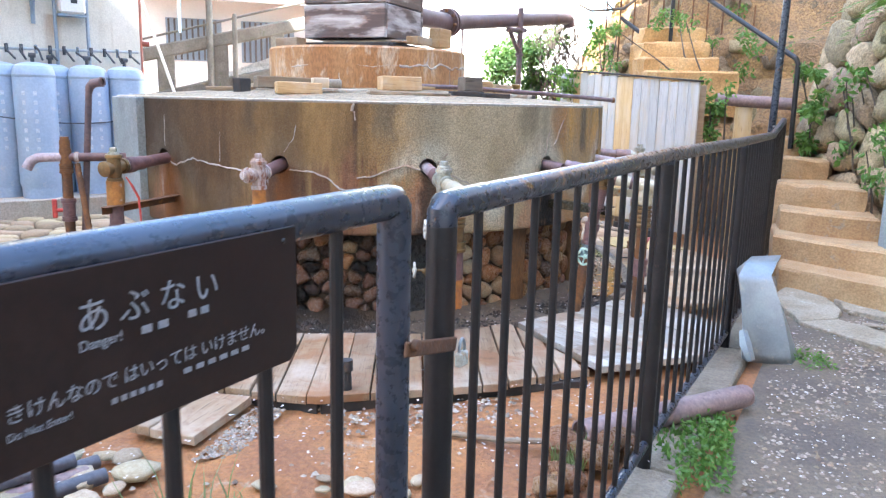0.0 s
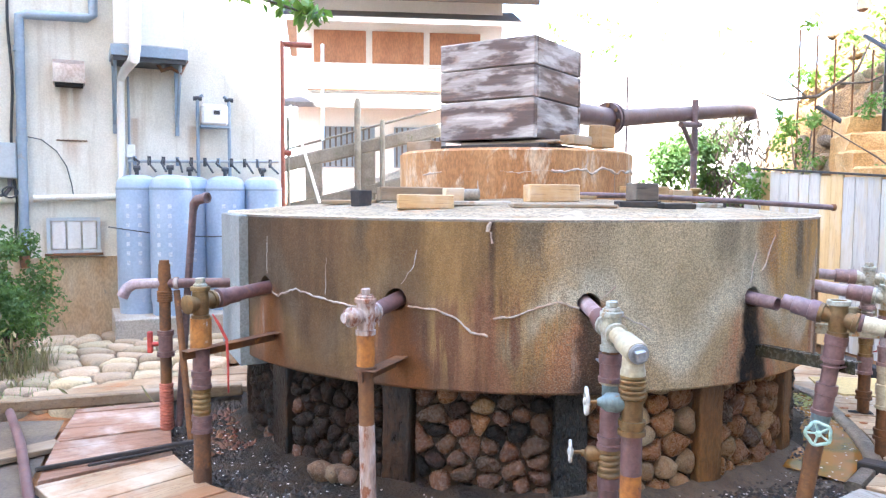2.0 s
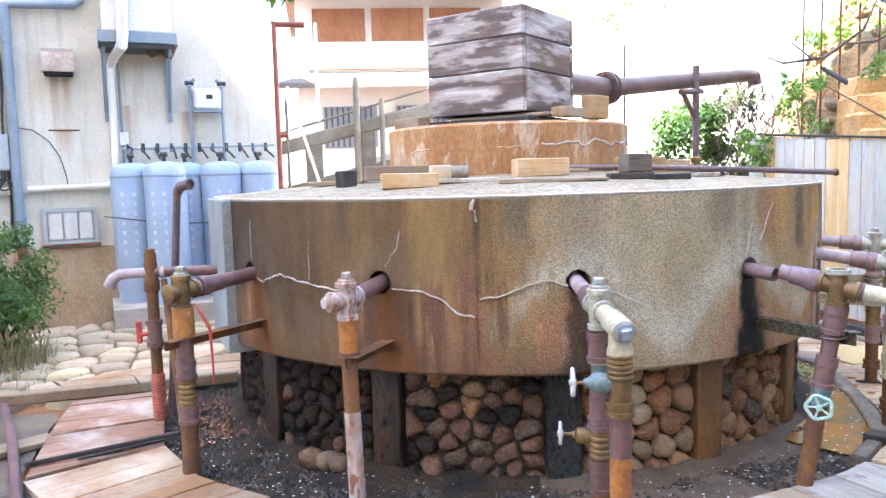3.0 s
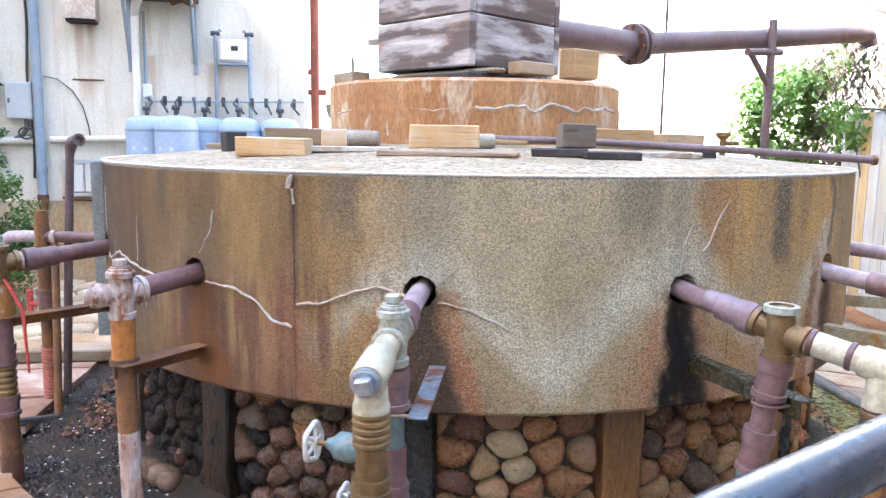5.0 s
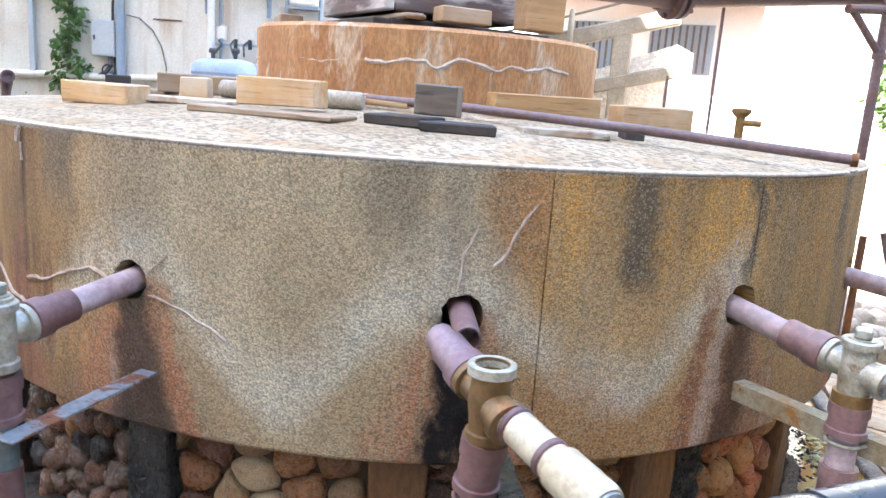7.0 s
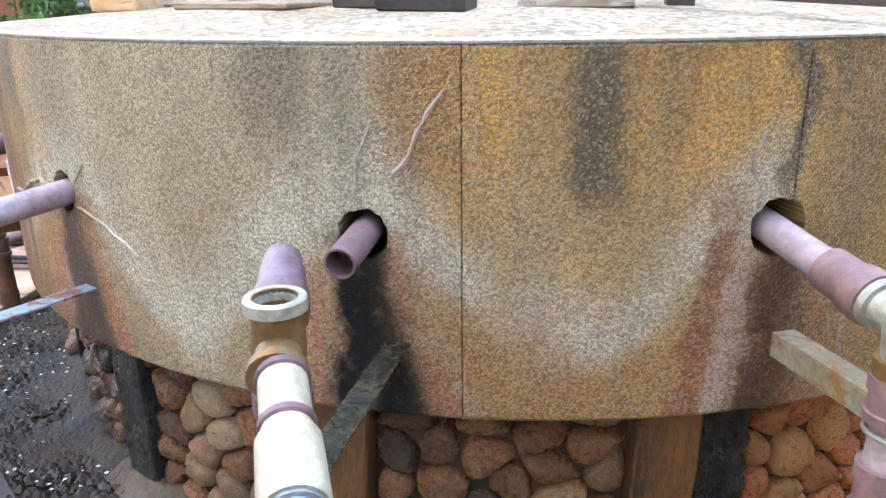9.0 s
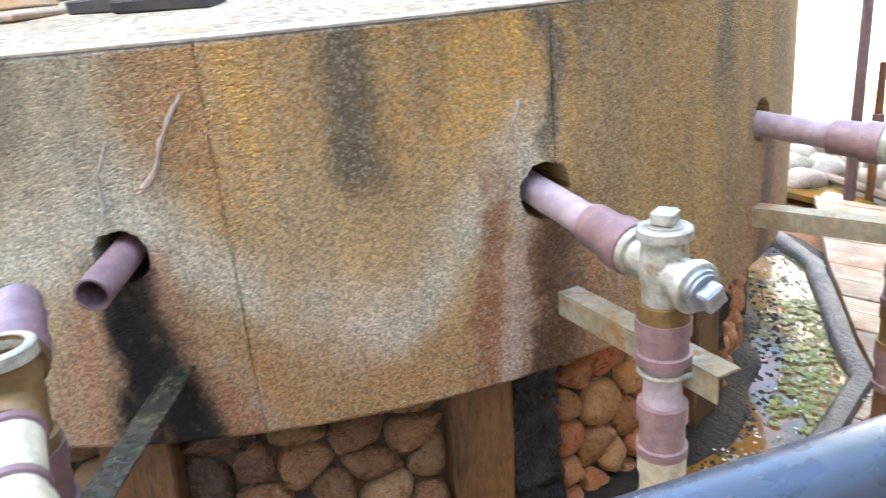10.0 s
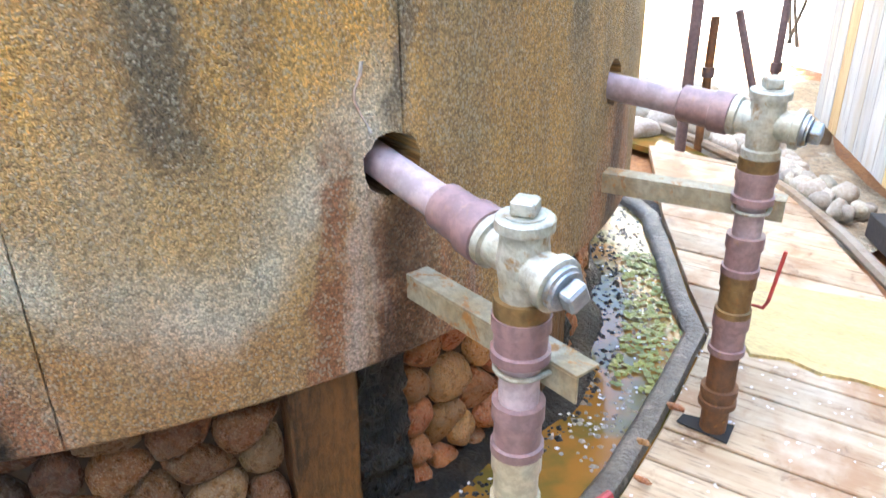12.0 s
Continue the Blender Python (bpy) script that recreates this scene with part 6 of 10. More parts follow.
bm = bmesh.new()
block(bm, Matrix.Translation(c + Vector((-0.075, -0.03, -0.38))) @ Matrix.Rotation(0.4, 4, "Z"), 0.03, 0.018, 0.12, 0.006)
rod(bm, c + Vector((0, 0, -0.33)), c + Vector((-0.07, -0.028, -0.33)), 0.012, 10)
part("handle", bm, M_RED, st, "red valve handle")
settle_parts(st)

# thin tall pipe with an elbow, and a slanting prop
st = thing("tall_pipe", (-2.33, 4.664, 0), "thin dark rusty upright pipe with an elbow at its top", "pipe")
bm = bmesh.new()
sweep(bm, [(-2.33, 4.664, 0.0), (-2.285, 4.664, 0.5), (-2.22, 4.664, 1.19), (-2.212, 4.664, 1.228), (-2.185, 4.655, 1.252), (-2.13, 4.64, 1.262)], [0.020, 0.020, 0.020, 0.026, 0.028, 0.027], 14)
part("pipe", bm, M_BIGPIPE, st)
bm = bmesh.new()
rev(bm, (-2.13, 4.64, 1.262), (0.95, -0.27, 0.0), [(0, 0.030), (0.015, 0.030), (0.015, 0.020), (-0.02, 0.02)], 14)
part("elbow_mouth", bm, M_BIGPIPE, st)
bm = bmesh.new()
rod(bm, (-2.12, 4.45, 0.0), (-2.30, 4.62, 0.76), 0.018, 10)
part("prop", bm, M_RUST, st, "slanting rusty prop")
settle_parts(st)

# ---------------------------------------------------------------- loose things on the lid
def lid_z(x, y):
    r = math.hypot(x - CX, y - CY)
    return Z_TOP + 0.003 + 0.085 * max(0.0, min(1.0, (1.75 - r) / 1.05))


rng = random.Random(21)


def on_lid(name, x, y, sx, sy, sz, rot, mat, label, cat, lift=0.0):
    return loose_board(name, x, y, lid_z(x, y) + lift - 0.002, sx, sy, sz, rot, mat, label, cat, "loose timber on the tank")


on_lid("brick_block", -0.87, 4.47, 0.26, 0.12, 0.070, 22, M_BLOCKWOOD, "rusty brown wooden block lying on the tank lid", "wood block")
on_lid("thin_board", -1.05, 5.00, 0.44, 0.11, 0.075, 28, M_BEAM, "grey-brown squared timber on the tank lid", "board")
on_lid("round_plate", -0.68, 4.66, 0.36, 0.13, 0.022, 25, M_GREYDECK, "flat grey board offcut on the tank lid", "board")
on_lid("wood_block", -0.80, 4.76, 0.10, 0.055, 0.080, 35, M_BLOCKWOOD, "small wooden block with charred end on the lid", "wood block", 0.0)
on_lid("wood_block", -1.28, 4.72, 0.09, 0.07, 0.085, 60, M_CHAR, "charred wooden block on the tank lid", "wood block")
on_lid("thin_board", -1.42, 4.95, 0.30, 0.16, 0.025, 10, M_BEAM, "thin brown board on the tank lid", "board")
on_lid("thin_board", -0.24, 4.66, 0.50, 0.15, 0.018, 18, M_BEAM, "thin rusty brown board lying under a block", "board")
on_lid("wood_block", -0.30, 4.745, 0.26, 0.10, 0.085, 26, M_BLOCKWOOD, "yellow-brown wooden block on a thin board", "wood block", 0.018)
on_lid("wood_block", 0.135, 4.985, 0.125, 0.11, 0.090, 30, M_DARKBLOCK, "dark squared block standing on board offcuts", "wood block", 0.026)
on_lid("round_plate", 0.11, 4.865, 0.20, 0.13, 0.030, 15, M_CHAR, "dark flat board offcut on the tank lid", "board")
on_lid("round_plate", 0.28, 4.90, 0.21, 0.11, 0.030, 40, M_CHAR, "dark flat board offcut on the tank lid", "board")
on_lid("wood_block", 0.16, 5.52, 0.40, 0.09, 0.085, 58, M_BLOCKWOOD, "pale squared timber lying on the tank lid", "wood block")
on_lid("wood_block", 0.36, 5.95, 0.34, 0.09, 0.085, 66, M_BLOCKWOOD, "pale squared timber lying on the tank lid", "wood block")
on_lid("round_plate", 0.43, 5.21, 0.26, 0.12, 0.022, 48, M_GREYDECK, "broken grey board offcut with white paint", "board")
on_lid("wood_block", 0.55, 5.42, 0.06, 0.07, 0.05, 48, M_CHAR, "charred little block on the tank lid", "wood block")
bm = bmesh.new()
a_, b_ = Vector((-0.30, 4.93, 0)), Vector((-0.20, 4.99, 0))
for p in (a_, b_):
    p.z = lid_z(p.x, p.y) + 0.030
rev(bm, a_, b_ - a_, [(0, 0.022), (0.01, 0.030), (0.11, 0.030), (0.12, 0.024)], 14)
tagged(part("white_sleeve", bm, M_PALE), "short chalk-white pipe sleeve on the tank lid", "pipe sleeve", "loose timber on the tank")
bm = bmesh.new()
a_ = Vector((-0.85, 4.90, 0))
a_.z = lid_z(a_.x, a_.y) + 0.034
rev(bm, a_, Vector((0.9, 0.25, 0)), [(0, 0.024), (0.01, 0.034), (0.15, 0.034), (0.16, 0.026)], 14)
tagged(part("white_sleeve", bm, M_PALE), "chalk-white pipe sleeve beside a small block", "pipe sleeve", "loose timber on the tank")
# long rod lying across the lid
bm = bmesh.new()
p0, p1, p2 = Vector((-0.42, 5.00, 0)), Vector((0.10, 5.17, 0)), Vector((1.155, 5.514, 1.228))
p0.z, p1.z = lid_z(p0.x, p0.y) + 0.035, lid_z(p1.x, p1.y) + 0.038
sweep(bm, [p0, p1, p2 * 0.5 + p1 * 0.5 + Vector((0, 0, 0.004)), p2], 0.0145, 12)
rodt = thing("long_rod", p0, "long rusty steel rod lying across the tank lid", "rod")
part("rod", bm, M_BIGPIPE, rodt)
bm = bmesh.new()
rod(bm, p0 - Vector((0.02, 0.006, 0)), p1 + Vector((-0.2, -0.06, -0.002)), 0.0185, 12)
part("wooden_sleeve", bm, M_BLOCKWOOD, rodt, "yellowish wooden handle")
bm = bmesh.new()
rod(bm, p2 - Vector((0.004, 0.001, 0)), p2 + Vector((0.012, 0.004, 0)), 0.019, 12)
part("rod_cap", bm, M_RUST, rodt)
settle_parts(rodt)
# small tap on the far rim
tap = thing("small_tap", (0.52, 6.45, lid_z(0.52, 6.45)), "small tarnished brass tap on the lid's far side", "tap")
bm = bmesh.new()
o = Vector((0.52, 6.45, lid_z(0.52, 6.45)))
rod(bm, o, o + Vector((0, 0, 0.09)), 0.018, 10)
rod(bm, o + Vector((0, 0, 0.07)), o + Vector((0.08, 0.02, 0.07)), 0.014, 10)
rev(bm, o + Vector((0, 0, 0.09)), (0, 0, 1), [(0, 0.02), (0.02, 0.04), (0.035, 0.04), (0.04, 0.02)], 12)
part("tap_body", bm, M_BRASS, tap)
settle_parts(tap)

# ---------------------------------------------------------------- the big pipe with its post
bp = thing("steam_pipe", (0.59, 8.2, 0), "thick purple-brown steel pipe from the shaft on a braced post", "pipe")
F_, E_ = Vector((-0.080, 6.995, 1.884)), Vector((1.29, 9.58, 2.215))
dirp = (E_ - F_).normalized()
pipe_part(bp, "pipe", Vector((-0.42, 6.2, 1.872)), F_, 0.078, M_BIGPIPE, seg=22)
bm = bmesh.new()
sweep(bm, [F_, F_ + dirp * 1.2, E_, E_ + dirp * 0.06 + Vector((0, 0, -0.02)), E_ + dirp * 0.09 + Vector((0, 0, -0.10))], 0.070, 22)
part("pipe", bm, M_BIGPIPE, bp)
bm = bmesh.new()
for k_ in (-0.035, 0.012):
    rev(bm, F_ + dirp * k_, dirp, [(0, 0.125), (0.022, 0.125)], 22)
part("flange", bm, M_BIGPIPE, bp, "bolted flange pair")
fa, fb = frame_of(dirp)[1:]
for i in range(8):
    t = 2 * math.pi * i / 8 + 0.2
    bm = bmesh.new()
    o = F_ + (fa * math.cos(t) + fb * math.sin(t)) * 0.104
    rev(bm, o - dirp * 0.06, dirp, [(0, 0.014), (0.02, 0.014), (0.021, 0.008), (0.10, 0.008), (0.101, 0.014), (0.12, 0.014)], 6)
    part("bolt", bm, M_RUST, bp)
bm = bmesh.new()
pp = Vector((0.645, 8.17, 0))
rod(bm, pp + Vector((0, 0, -0.1)), pp + Vector((0, 0, 2.16)), 0.029, 16)
part("post", bm, M_BIGPIPE, bp)
bm = bmesh.new()
rod(bm, pp + Vector((0, 0, 1.69)), pp - Vector((dirp.x, dirp.y, 0)) * 0.26 + Vector((0, 0, 1.91)), 0.022, 10)
part("brace", bm, M_BIGPIPE, bp)
bm = bmesh.new()
rod(bm, pp - Vector((dirp.x, dirp.y, 0)) * 0.30 + Vector((0, 0, 1.915)), pp + Vector((dirp.x, dirp.y, 0)) * 0.12 + Vector((0, 0, 1.945)), 0.026, 10)
part("cradle", bm, M_BIGPIPE, bp)
for zz in (1.67, 1.93):
    bm = bmesh.new()
    rev(bm, pp + Vector((0, 0, zz)), (0, 0, 1), [(0, 0.042), (0.035, 0.042)], 14)
    part("clamp", bm, M_BIGPIPE, bp)
for q_, h_ in ((F_ + dirp * 0.28, 2.25), (F_ + dirp * 0.05 + Vector((-0.2, 0.3, 0)), 1.5)):
    bm = bmesh.new()
    rod(bm, (q_.x, q_.y + 0.08, -0.1), (q_.x, q_.y + 0.08, h_), 0.009, 8)
    part("guide_rod", bm, M_BIGPIPE, bp, "thin upright guide rod")
settle_parts(bp)

# ---------------------------------------------------------------- gutter, kerb, boardwalk
bm = bmesh.new()
seg = 150
rr = [1.50, 1.66, 1.74, 1.82, 1.90, 1.98, 2.06, 2.16]
rings = []
for r in rr:
    rings.append([bm.verts.new((CX + r * math.cos(2 * math.pi * i / seg), CY + r * math.sin(2 * math.pi * i / seg), -0.040 + (0.04 if r < 1.7 else 0) + 0.028 * noise.noise(Vector((r * 6, math.cos(2 * math.pi * i / seg) * 9, math.sin(2 * math.pi * i / seg) * 9))))) for i in range(seg)])
for p, q in zip(rings[:-1], rings[1:]):
    for i in range(seg):
        f = bm.faces.new((p[i], q[i], q[(i + 1) % seg], p[(i + 1) % seg]))
        f.material_index = 1 if (i - 118 + 0.6 * math.sin(rings.index(p) * 2.1)) % seg < 24 else 0
gutter = tagged(part("gutter", bm, M_WETGRAVEL, smooth=70), "wet stony gutter round the tank's foot", "gutter", kind="structure")
gutter.data.materials.append(weathered("brown_silt", (0.085, 0.055, 0.032), (0.14, 0.095, 0.058), (0.045, 0.032, 0.022), scale=7, fine=60, rough=0.6, bump=0.8, dist=0.012, spot=(0.55, 0.68)))
bm = bmesh.new()
n = 60
pi_, po_ = [], []
for i in range(n + 1):
    az = -32 + 80 * i / n
    pi_.append(bm.verts.new(radial(az, 1.60, -0.024)))
    po_.append(bm.verts.new(radial(az, 2.03, -0.024)))
for i in range(n):
    bm.faces.new((pi_[i], po_[i], po_[i + 1], pi_[i + 1]))
tagged(part("puddle", bm, M_WATER), "shallow iron-orange puddle in the gutter", "water", kind="structure")

KO = [(1.10, 4.62), (1.30, 4.98), (1.345, 5.35), (1.346, 5.66), (1.343, 5.86), (1.315, 6.36), (1.17, 6.62), (0.87, 7.20), (0.60, 7.46)]
KI = [(1.02, 4.68), (1.205, 5.02), (1.245, 5.35), (1.262, 5.66), (1.258, 5.86), (1.232, 6.34), (1.095, 6.56), (0.80, 7.13), (0.55, 7.38)]
bm = bmesh.new()
sect = []
for i in range(len(KO) - 1):
    for j in range(6 if i < len(KO) - 2 else 7):
        t = j / 6
        a_ = Vector((KI[i][0] + (KI[i + 1][0] - KI[i][0]) * t, KI[i][1] + (KI[i + 1][1] - KI[i][1]) * t, 0))
        b_ = Vector((KO[i][0] + (KO[i + 1][0] - KO[i][0]) * t, KO[i][1] + (KO[i + 1][1] - KO[i][1]) * t, 0))
        a_ = a_.lerp(b_, 0.25)
        w_ = [noise.noise(a_ * 7 + Vector((0, 0, q))) for q in range(4)]
        pts = [a_ + Vector((0, 0, -0.12)), a_ + Vector((0, 0, -0.008 + 0.006 * w_[0])), a_.lerp(b_, 0.18) + Vector((0, 0, 0.006 + 0.006 * w_[1])), a_.lerp(b_, 0.55) + Vector((0, 0, 0.010 + 0.006 * w_[2])), a_.lerp(b_, 0.93) + Vector((0, 0, 0.008 + 0.004 * w_[3])), b_ + Vector((0, 0, -0.002)), b_ + Vector((0, 0, -0.12))]
        sect.append([bm.verts.new(p + (b_ - a_) * 0.10 * w_[0]) for p in pts])
for p, q in zip(sect[:-1], sect[1:]):
    for i in range(6):
        bm.faces.new((p[i], p[i + 1], q[i + 1], q[i]))
bm.faces.new(sect[0])
bm.faces.new(sect[-1][::-1])
bmesh.ops.recalc_face_normals(bm, faces=bm.faces)
tagged(part("kerb", bm, M_KERB, smooth=50), "worn grey-brown concrete kerb between gutter and boardwalk", "kerb", kind="structure")

deck = thing("boardwalk", (CX, CY, 0), "worn sawn-plank boardwalk round the tank, iron-stained and bleached", "boardwalk", kind="structure")
rng = random.Random(31)


def deck_field(poly, ang, width, material, gaps=(0.002, 0.007), z=0.0, thick=0.035):
    d = Vector((math.cos(radians(ang)), math.sin(radians(ang)), 0))
    s = Vector((-d.y, d.x, 0))
    vals = [s.x * x + s.y * y for x, y in poly]
    t = min(vals) - rng.uniform(0, width * 0.6)
    while t < max(vals):
        w = width * rng.uniform(0.86, 1.14)
        gap = rng.uniform(*gaps)
        piece = clip(clip(poly, (s.x, s.y), t + w - gap / 2), (-s.x, -s.y), -(t + gap / 2))
        t += w
        if len(piece) < 3:
            continue
        cx = sum(p[0] for p in piece) / len(piece)
        cy = sum(p[1] for p in piece) / len(piece)
        loc = [((p[0] - cx) * d.x + (p[1] - cy) * d.y, (p[0] - cx) * s.x + (p[1] - cy) * s.y) for p in piece]
        clean = [p for i, p in enumerate(loc) if math.hypot(p[0] - loc[i - 1][0], p[1] - loc[i - 1][1]) > 0.004]
        if len(clean) < 3:
            continue
        bm = bmesh.new()
        slab(bm, clean, -thick, 0.0, 0.003)
        me = mesh_of("plank", bm, 25)
        me.materials.append(material)
        ob = new("plank", me)
        ob.parent = deck
        ob.matrix_basis = Matrix.Translation((cx - CX, cy - CY, z + rng.uniform(-0.004, 0.004))) @ Matrix.Rotation(radians(ang), 4, "Z") @ Matrix.Rotation(rng.uniform(-0.006, 0.006), 4, "Y")


deck_field([(-1.27, 3.72), (-0.75, 3.69), (-0.1, 3.75), (0.385, 4.0), (0.72, 3.30), (0.30, 3.08), (-0.45, 2.86), (-0.82, 2.91), (-1.42, 3.08)], -86, 0.118, M_WORNDECK, (0.003, 0.013))
deck_field([(-1.30, 3.80), (-1.57, 3.17), (-2.44, 3.73), (-2.085, 4.24), (-1.7, 3.92)], -121, 0.15, M_WORNDECK)
deck_field([(-2.12, 4.28), (-2.47, 3.78), (-2.78, 4.25), (-2.35, 4.62)], -139, 0.16, M_REDDECK)
deck_field([(-2.37, 4.65), (-2.80, 4.28), (-3.10, 4.80), (-2.66, 5.12)], -146, 0.17, M_REDDECK)
deck_field([(0.44, 4.03), (0.98, 4.46), (1.09, 4.60), (1.42, 4.40), (1.62, 4.05), (1.30, 3.55), (0.78, 3.33)], -50, 0.24, M_GREYDECK)
deck_field([(1.31, 4.98), (1.355, 5.35), (1.356, 5.66), (1.353, 5.86), (1.325, 6.37), (1.18, 6.63), (0.88, 7.22), (0.50, 8.10), (1.15, 8.00), (1.68, 7.05), (2.20, 6.0), (2.05, 5.20), (1.72, 4.62), (1.44, 4.44), (1.12, 4.63)], 0, 0.135, M_DECK)
deck_field([(-0.73, 2.88), (-0.81, 2.48), (-1.10, 2.57), (-1.12, 2.93)], -104, 0.19, M_WORNDECK, z=-0.012)
# boards ends rest on bearers
for (x0, y0), (x1, y1) in (((-1.40, 3.12), (-0.45, 2.90)), ((-0.45, 2.90), (0.70, 3.28)), ((-2.42, 3.74), (-1.55, 3.20)), ((-3.05, 4.75), (-2.46, 3.80)), ((-1.25, 3.70), (0.38, 3.98))):
    bm = bmesh.new()
    p, q = Vector((x0, y0, -0.038)), Vector((x1, y1, -0.038))
    d = (q - p).normalized()
    m = Matrix.Translation((p + q) / 2 - Vector((0, 0, 0.07))) @ Matrix.Rotation(math.atan2(d.y, d.x), 4, "Z")
    block(bm, m, (q - p).length, 0.06, 0.07, 0.004)
    part("bearer", bm, M_CHAR, deck, "dark damp bearer under the planks")
for o in deck.children:
    if o.name.startswith("bearer"):
        o.matrix_parent_inverse = Matrix.Translation(-deck.location)

# thin dark sheet on the planks, painting the shade of a notch
bm = bmesh.new()
nx, ny = radial(3.4, 2.10, 0).x, radial(3.4, 2.10, 0).y
slab(bm, [(nx - 0.085, ny - 0.028), (nx + 0.048, ny - 0.046), (nx + 0.046, ny + 0.036), (nx - 0.080, ny + 0.012)], 0.0045, 0.0065)
part("notch", bm, M_DARK, deck, "dark notch cut round the pipe")
deck.children[-1].matrix_parent_inverse = Matrix.Translation(-deck.location)
for o in deck.children:
    if o.name.startswith("notch"):
        o.matrix_parent_inverse = Matrix.Translation(-deck.location)

# plywood sheet, beams, slabs
bm = bmesh.new()
slab(bm, [(1.36, 6.47), (1.46, 6.30), (1.56, 6.335), (1.65, 6.305), (1.74, 6.33), (2.02, 6.31), (1.80, 6.85), (1.35, 6.78)], 0.001, 0.013, 0.002)
tagged(part("plywood_sheet", bm, M_PLY), "ragged yellow plywood sheet lying on the boardwalk", "board")
bm = bmesh.new()
p, q = Vector((-3.75, 4.55, 0.0)), Vector((-2.35, 5.42, 0.0))
d = (q - p).normalized()
block(bm, Matrix.Translation((p + q) / 2 + Vector((0, 0, -0.02))) @ Matrix.Rotation(math.atan2(d.y, d.x), 4, "Z"), (q - p).length, 0.075, 0.075, 0.01, 0.004, rng)
tagged(part("timber_beam", bm, M_BEAM), "long weathered timber beam edging the boardwalk", "timber")
deck_field([(-2.55, 5.36), (-3.30, 4.93), (-3.50, 5.20), (-3.10, 5.75), (-2.62, 6.3), (-2.2, 5.9)], 28, 0.17, M_WORNDECK, z=-0.005)
bm = bmesh.new()
slab(bm, [(0.10, 8.50), (0.38, 8.46), (0.66, 8.26), (0.93, 8.05), (0.86, 8.0), (0.50, 8.12), (0.20, 8.22)], -0.06, -0.028)
tagged(part("puddle", bm, M_WATER), "shallow puddle between the boardwalk and its edging", "water", kind="structure")
bm = bmesh.new()
sweep(bm, [(1.78, 6.98, 0.0), (1.55, 7.38, 0.0), (1.28, 7.75, 0.0), (0.965, 8.09, 0.0), (0.67, 8.31, 0.0), (0.37, 8.52, -0.01), (-0.1, 8.8, -0.02)], 0.026, 8)
tagged(part("edge_beam", bm, M_BEAM), "low rounded edging along the boardwalk", "edging", kind="structure")
for x, y, rot in ((1.74, 7.42, -62), (1.86, 7.10, -66)):
    loose_board("dark_sleeper", x, y, -0.05, 0.34, 0.10, 0.10, rot, M_CHAR, "short dark sleeper end under the board fence", "timber", "dark sleepers")
bm = bmesh.new()
block(bm, Matrix.Translation((1.28, 4.86, -0.02)) @ Matrix.Rotation(-0.5, 4, "Z"), 0.24, 0.10, 0.05, 0.006, 0.006, rng)
tagged(part("dark_wedge", bm, M_CHAR), "charred wedge of wood on the kerb", "timber")
for x, y, s in ((1.36, 5.93, 0.030), (1.385, 5.62, 0.026), (1.34, 5.75, 0.022)):
    bm = pebble(rng, 0.5, 1, 0.3)
    bmesh.ops.transform(bm, matrix=Matrix.Translation((x, y, 0.018)) @ Matrix.Diagonal((s, s * 0.8, 0.008, 1)), verts=bm.verts)
    tagged(part("bark_chip", bm, M_REDSTONE), "flat red-brown chip on the kerb", "chip", "red chips on the kerb")

# ---------------------------------------------------------------- loose stones
M_FOOTSTONE = stone_material("foot_stone_brown", (0.19, 0.105, 0.055), (0.13, 0.07, 0.035), (0.25, 0.17, 0.10))
PALES = []
for i in range(10):
    s_ = mesh_of("rock", pebble(rng, rng.uniform(0.6, 0.9), 2, 0.25), 180)
    PALES.append(s_)


def scatter_rocks(name, n, area, size, material, label, group, z=-0.06, flat=0.6, seed=1):
    """Single stones picked out one by one; area is a function giving a plan point."""
    r = random.Random(seed)
    for i in range(n):
        x, y = area(r)
        s_ = r.uniform(*size)
        me = r.choice(PALES).copy()
        me.materials.clear()
        me.materials.append(material)
        ob = new(name, me)
        ob.matrix_basis = Matrix.Translation((x, y, z + s_ * flat * 0.45)) @ Matrix.Rotation(r.uniform(0, 6.3), 4, "Z") @ Matrix.Rotation(r.uniform(-0.3, 0.3), 4, "X") @ Matrix.Diagonal((s_, s_ * r.uniform(0.8, 1.2), s_ * flat, 1))
        tagged(ob, label, "stone", group)


def in_quad(a, b, c, d):
    def pick(r):
        u, v = r.random(), r.random()
        x = (1 - u) * (1 - v) * a[0] + u * (1 - v) * b[0] + u * v * c[0] + (1 - u) * v * d[0]
        y = (1 - u) * (1 - v) * a[1] + u * (1 - v) * b[1] + u * v * c[1] + (1 - u) * v * d[1]
        return x, y
    return pick


bumpy_patch("yard_earth", [(0.0, 1.3), (0.70, 2.62), (1.42, 4.0), (0.70, 3.4), (-0.45, 2.95), (-1.5, 3.25), (-2.4, 3.8), (-3.3, 4.8), (-3.8, 4.6), (-3.4, 1.0), (-1.2, -0.6)], -0.075, M_DIRT, "orange iron-stained earth inside the fence", "ground", 0.03, 0.13, 5.0)
scatter_rocks("flat_stone", 10, in_quad((-1.3, 1.95), (-0.78, 2.05), (-0.75, 2.35), (-1.25, 2.4)), (0.04, 0.09), M_FLAG, "tan flat stone set in the orange earth", "stones inside the gate", -0.055, 0.3, 4)
scatter_rocks("flat_stone", 22, in_quad((-0.75, 1.9), (0.15, 2.0), (0.12, 2.30), (-0.70, 2.36)), (0.025, 0.065), M_FLAG, "tan flat stone set in the orange earth", "stones inside the gate", -0.06, 0.3, 5)
